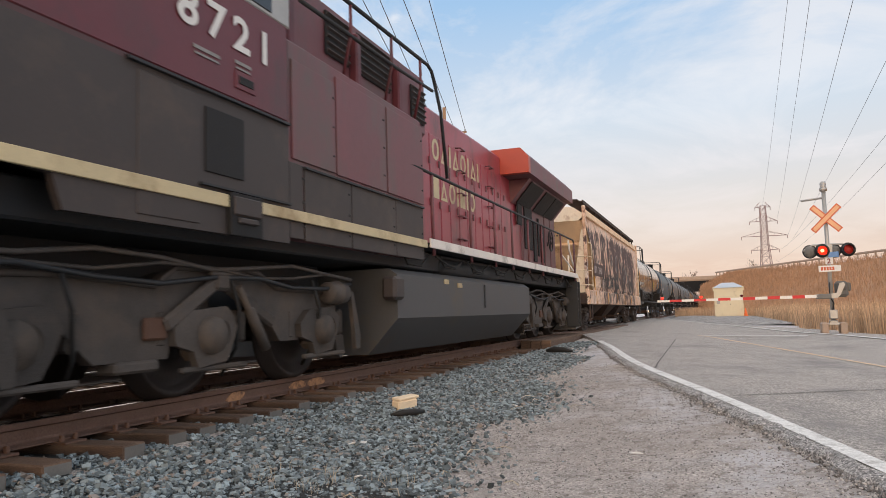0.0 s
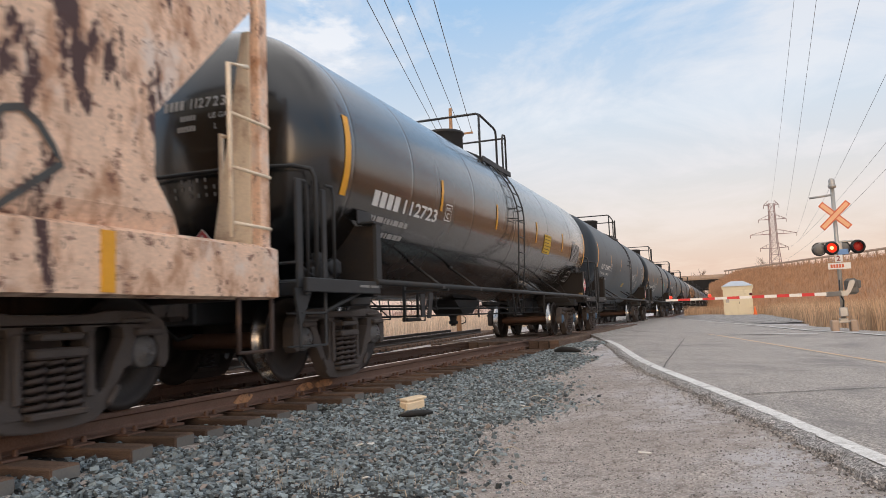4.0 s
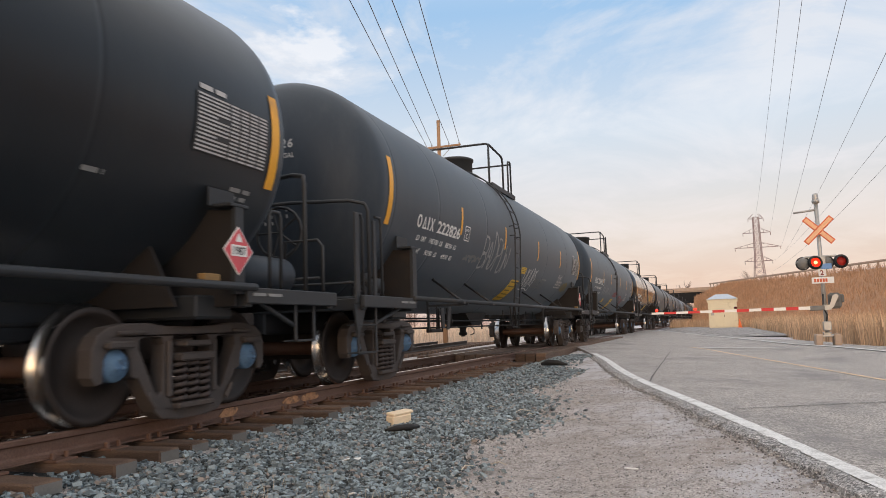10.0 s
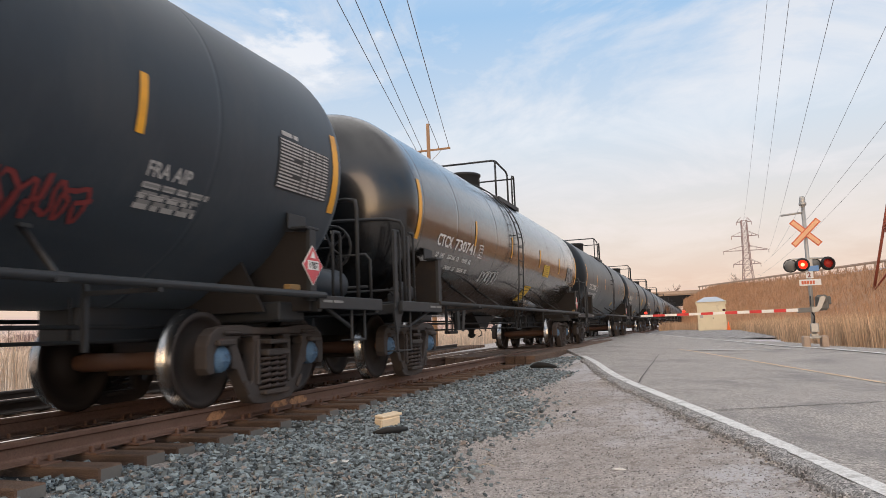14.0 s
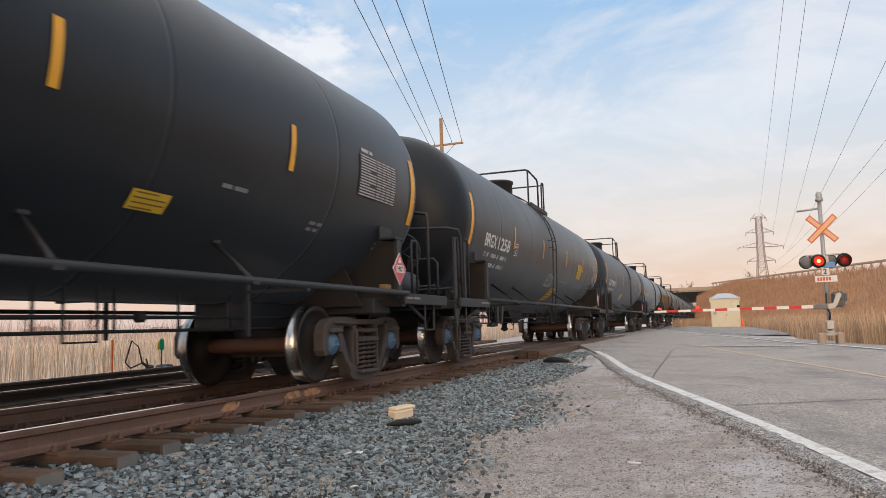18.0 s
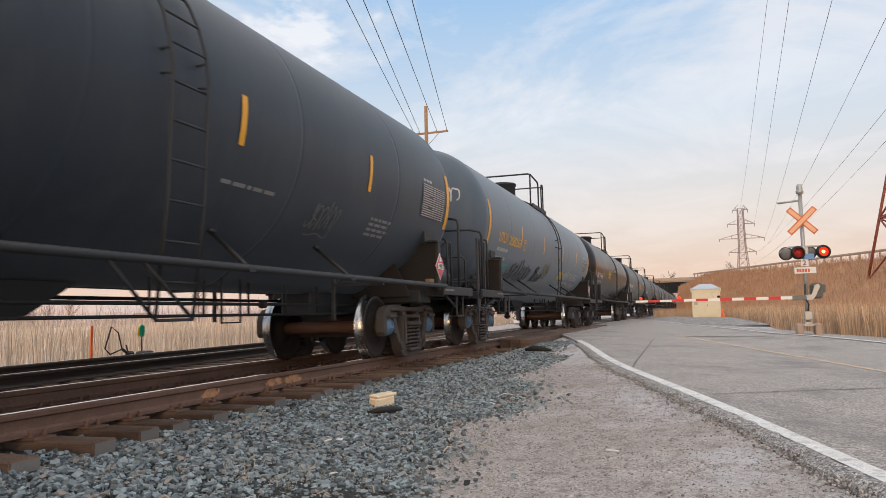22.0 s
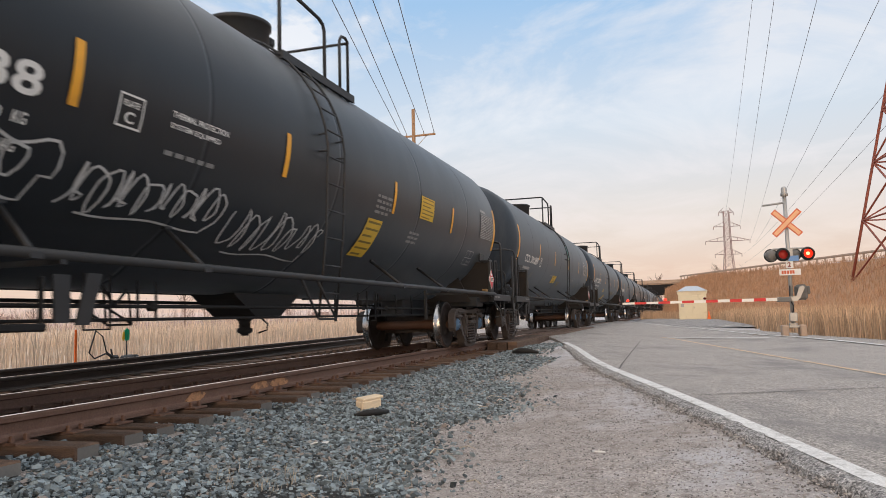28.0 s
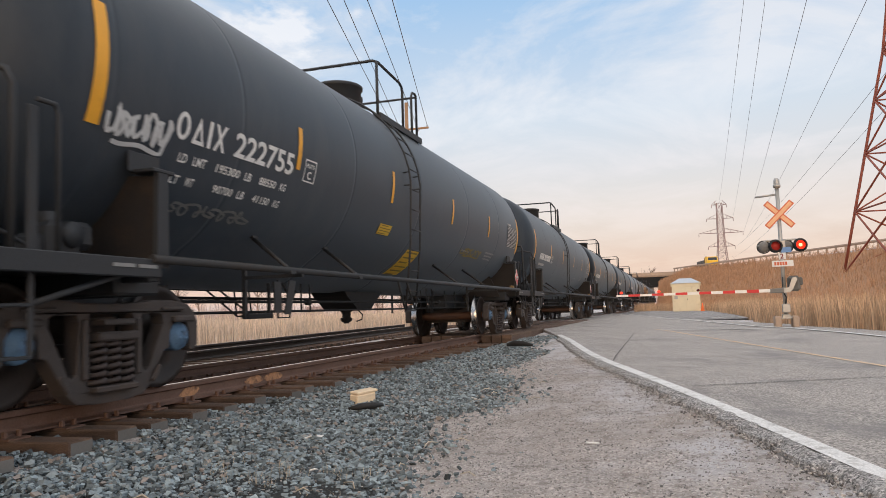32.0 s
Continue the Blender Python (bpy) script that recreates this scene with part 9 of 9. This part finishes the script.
litter()
for x, w in ((6.2, 0.3), (7.38, 0.34), (7.78, 0.36)):
    rp = [(x + w / 2 * math.cos(k * 0.35) * (1 + 0.25 * math.sin(k * 0.7 + x)) * trnd.uniform(0.9, 1.08), -0.10 + 0.052 * math.sin(k * 0.35) * trnd.uniform(0.8, 1.1)) for k in range(18)]
    part("rust_patch", Geo().prism(rp, track_y(x) - 0.7525 - 0.0165, track_y(x) - 0.7525 - 0.0105), "rust_bright", track, "bright rust on the rail web")
build_ties()


# ---------------------------------------------------------------- what moves
def train_place(t):
    """How far the train has come along the track."""
    return -42.364 + 8.6946 * t - 0.012249 * t * t


def motions():
    for ob, u in CARS:
        walk(ob, [(t, pose(u - train_place(t), track_y(u - train_place(t)), 0, 0, 0, math.degrees(TRACK_TURN))) for t in (0, 4, 8, 12, 16, 20, 24, 28, 32)])
    # the lorry crosses the bridge and follows the embankment road
    rows = []
    for t, x in ((0, 425), (20, 420), (24, 392), (29.5, 248), (30, 234.5), (30.5, 221), (31, 207), (31.5, 194), (32, 181)):
        y, z = crest(x)
        rows.append((t, pose(x, y - 3.0, z if x < 200 else 8.5, 0, 0.9 if x < 200 else 0, 15.9)))
    walk(lorry, rows)
    # the two crossing lamps flash in turn
    rows, side, k = [], 0.17, 0
    rows.append((0, pose(0, side, 0)))
    while True:
        t = 0.42 + 0.5015 * k
        if t > 31.8:
            break
        rows += [(t, pose(0, side, 0)), (t + 1 / 30, pose(0, -0.33 - side, 0))]
        side, k = -0.33 - side, k + 1
    rows.append((32, pose(0, side, 0)))
    walk(lit_lens, rows)
    first = {}
    times = [k / 15 for k in range(481)]
    for w, a in WHEELSETS:
        key = tuple(round(c, 3) for c in w.location)
        r = 0.457 if a is not None else 0.535
        if key not in first:
            x, y, z = w.location
            walk(w, [(t, pose(x, y, z, 0, -math.degrees((train_place(t) - train_place(0)) / r), 0)) for t in times])
            first[key] = w
        else:
            src = first[key].animation_data
            w.rotation_mode = "QUATERNION"
            ad = w.animation_data_create()
            ad.action = src.action
            ad.action_slot = src.action_slot


motions()
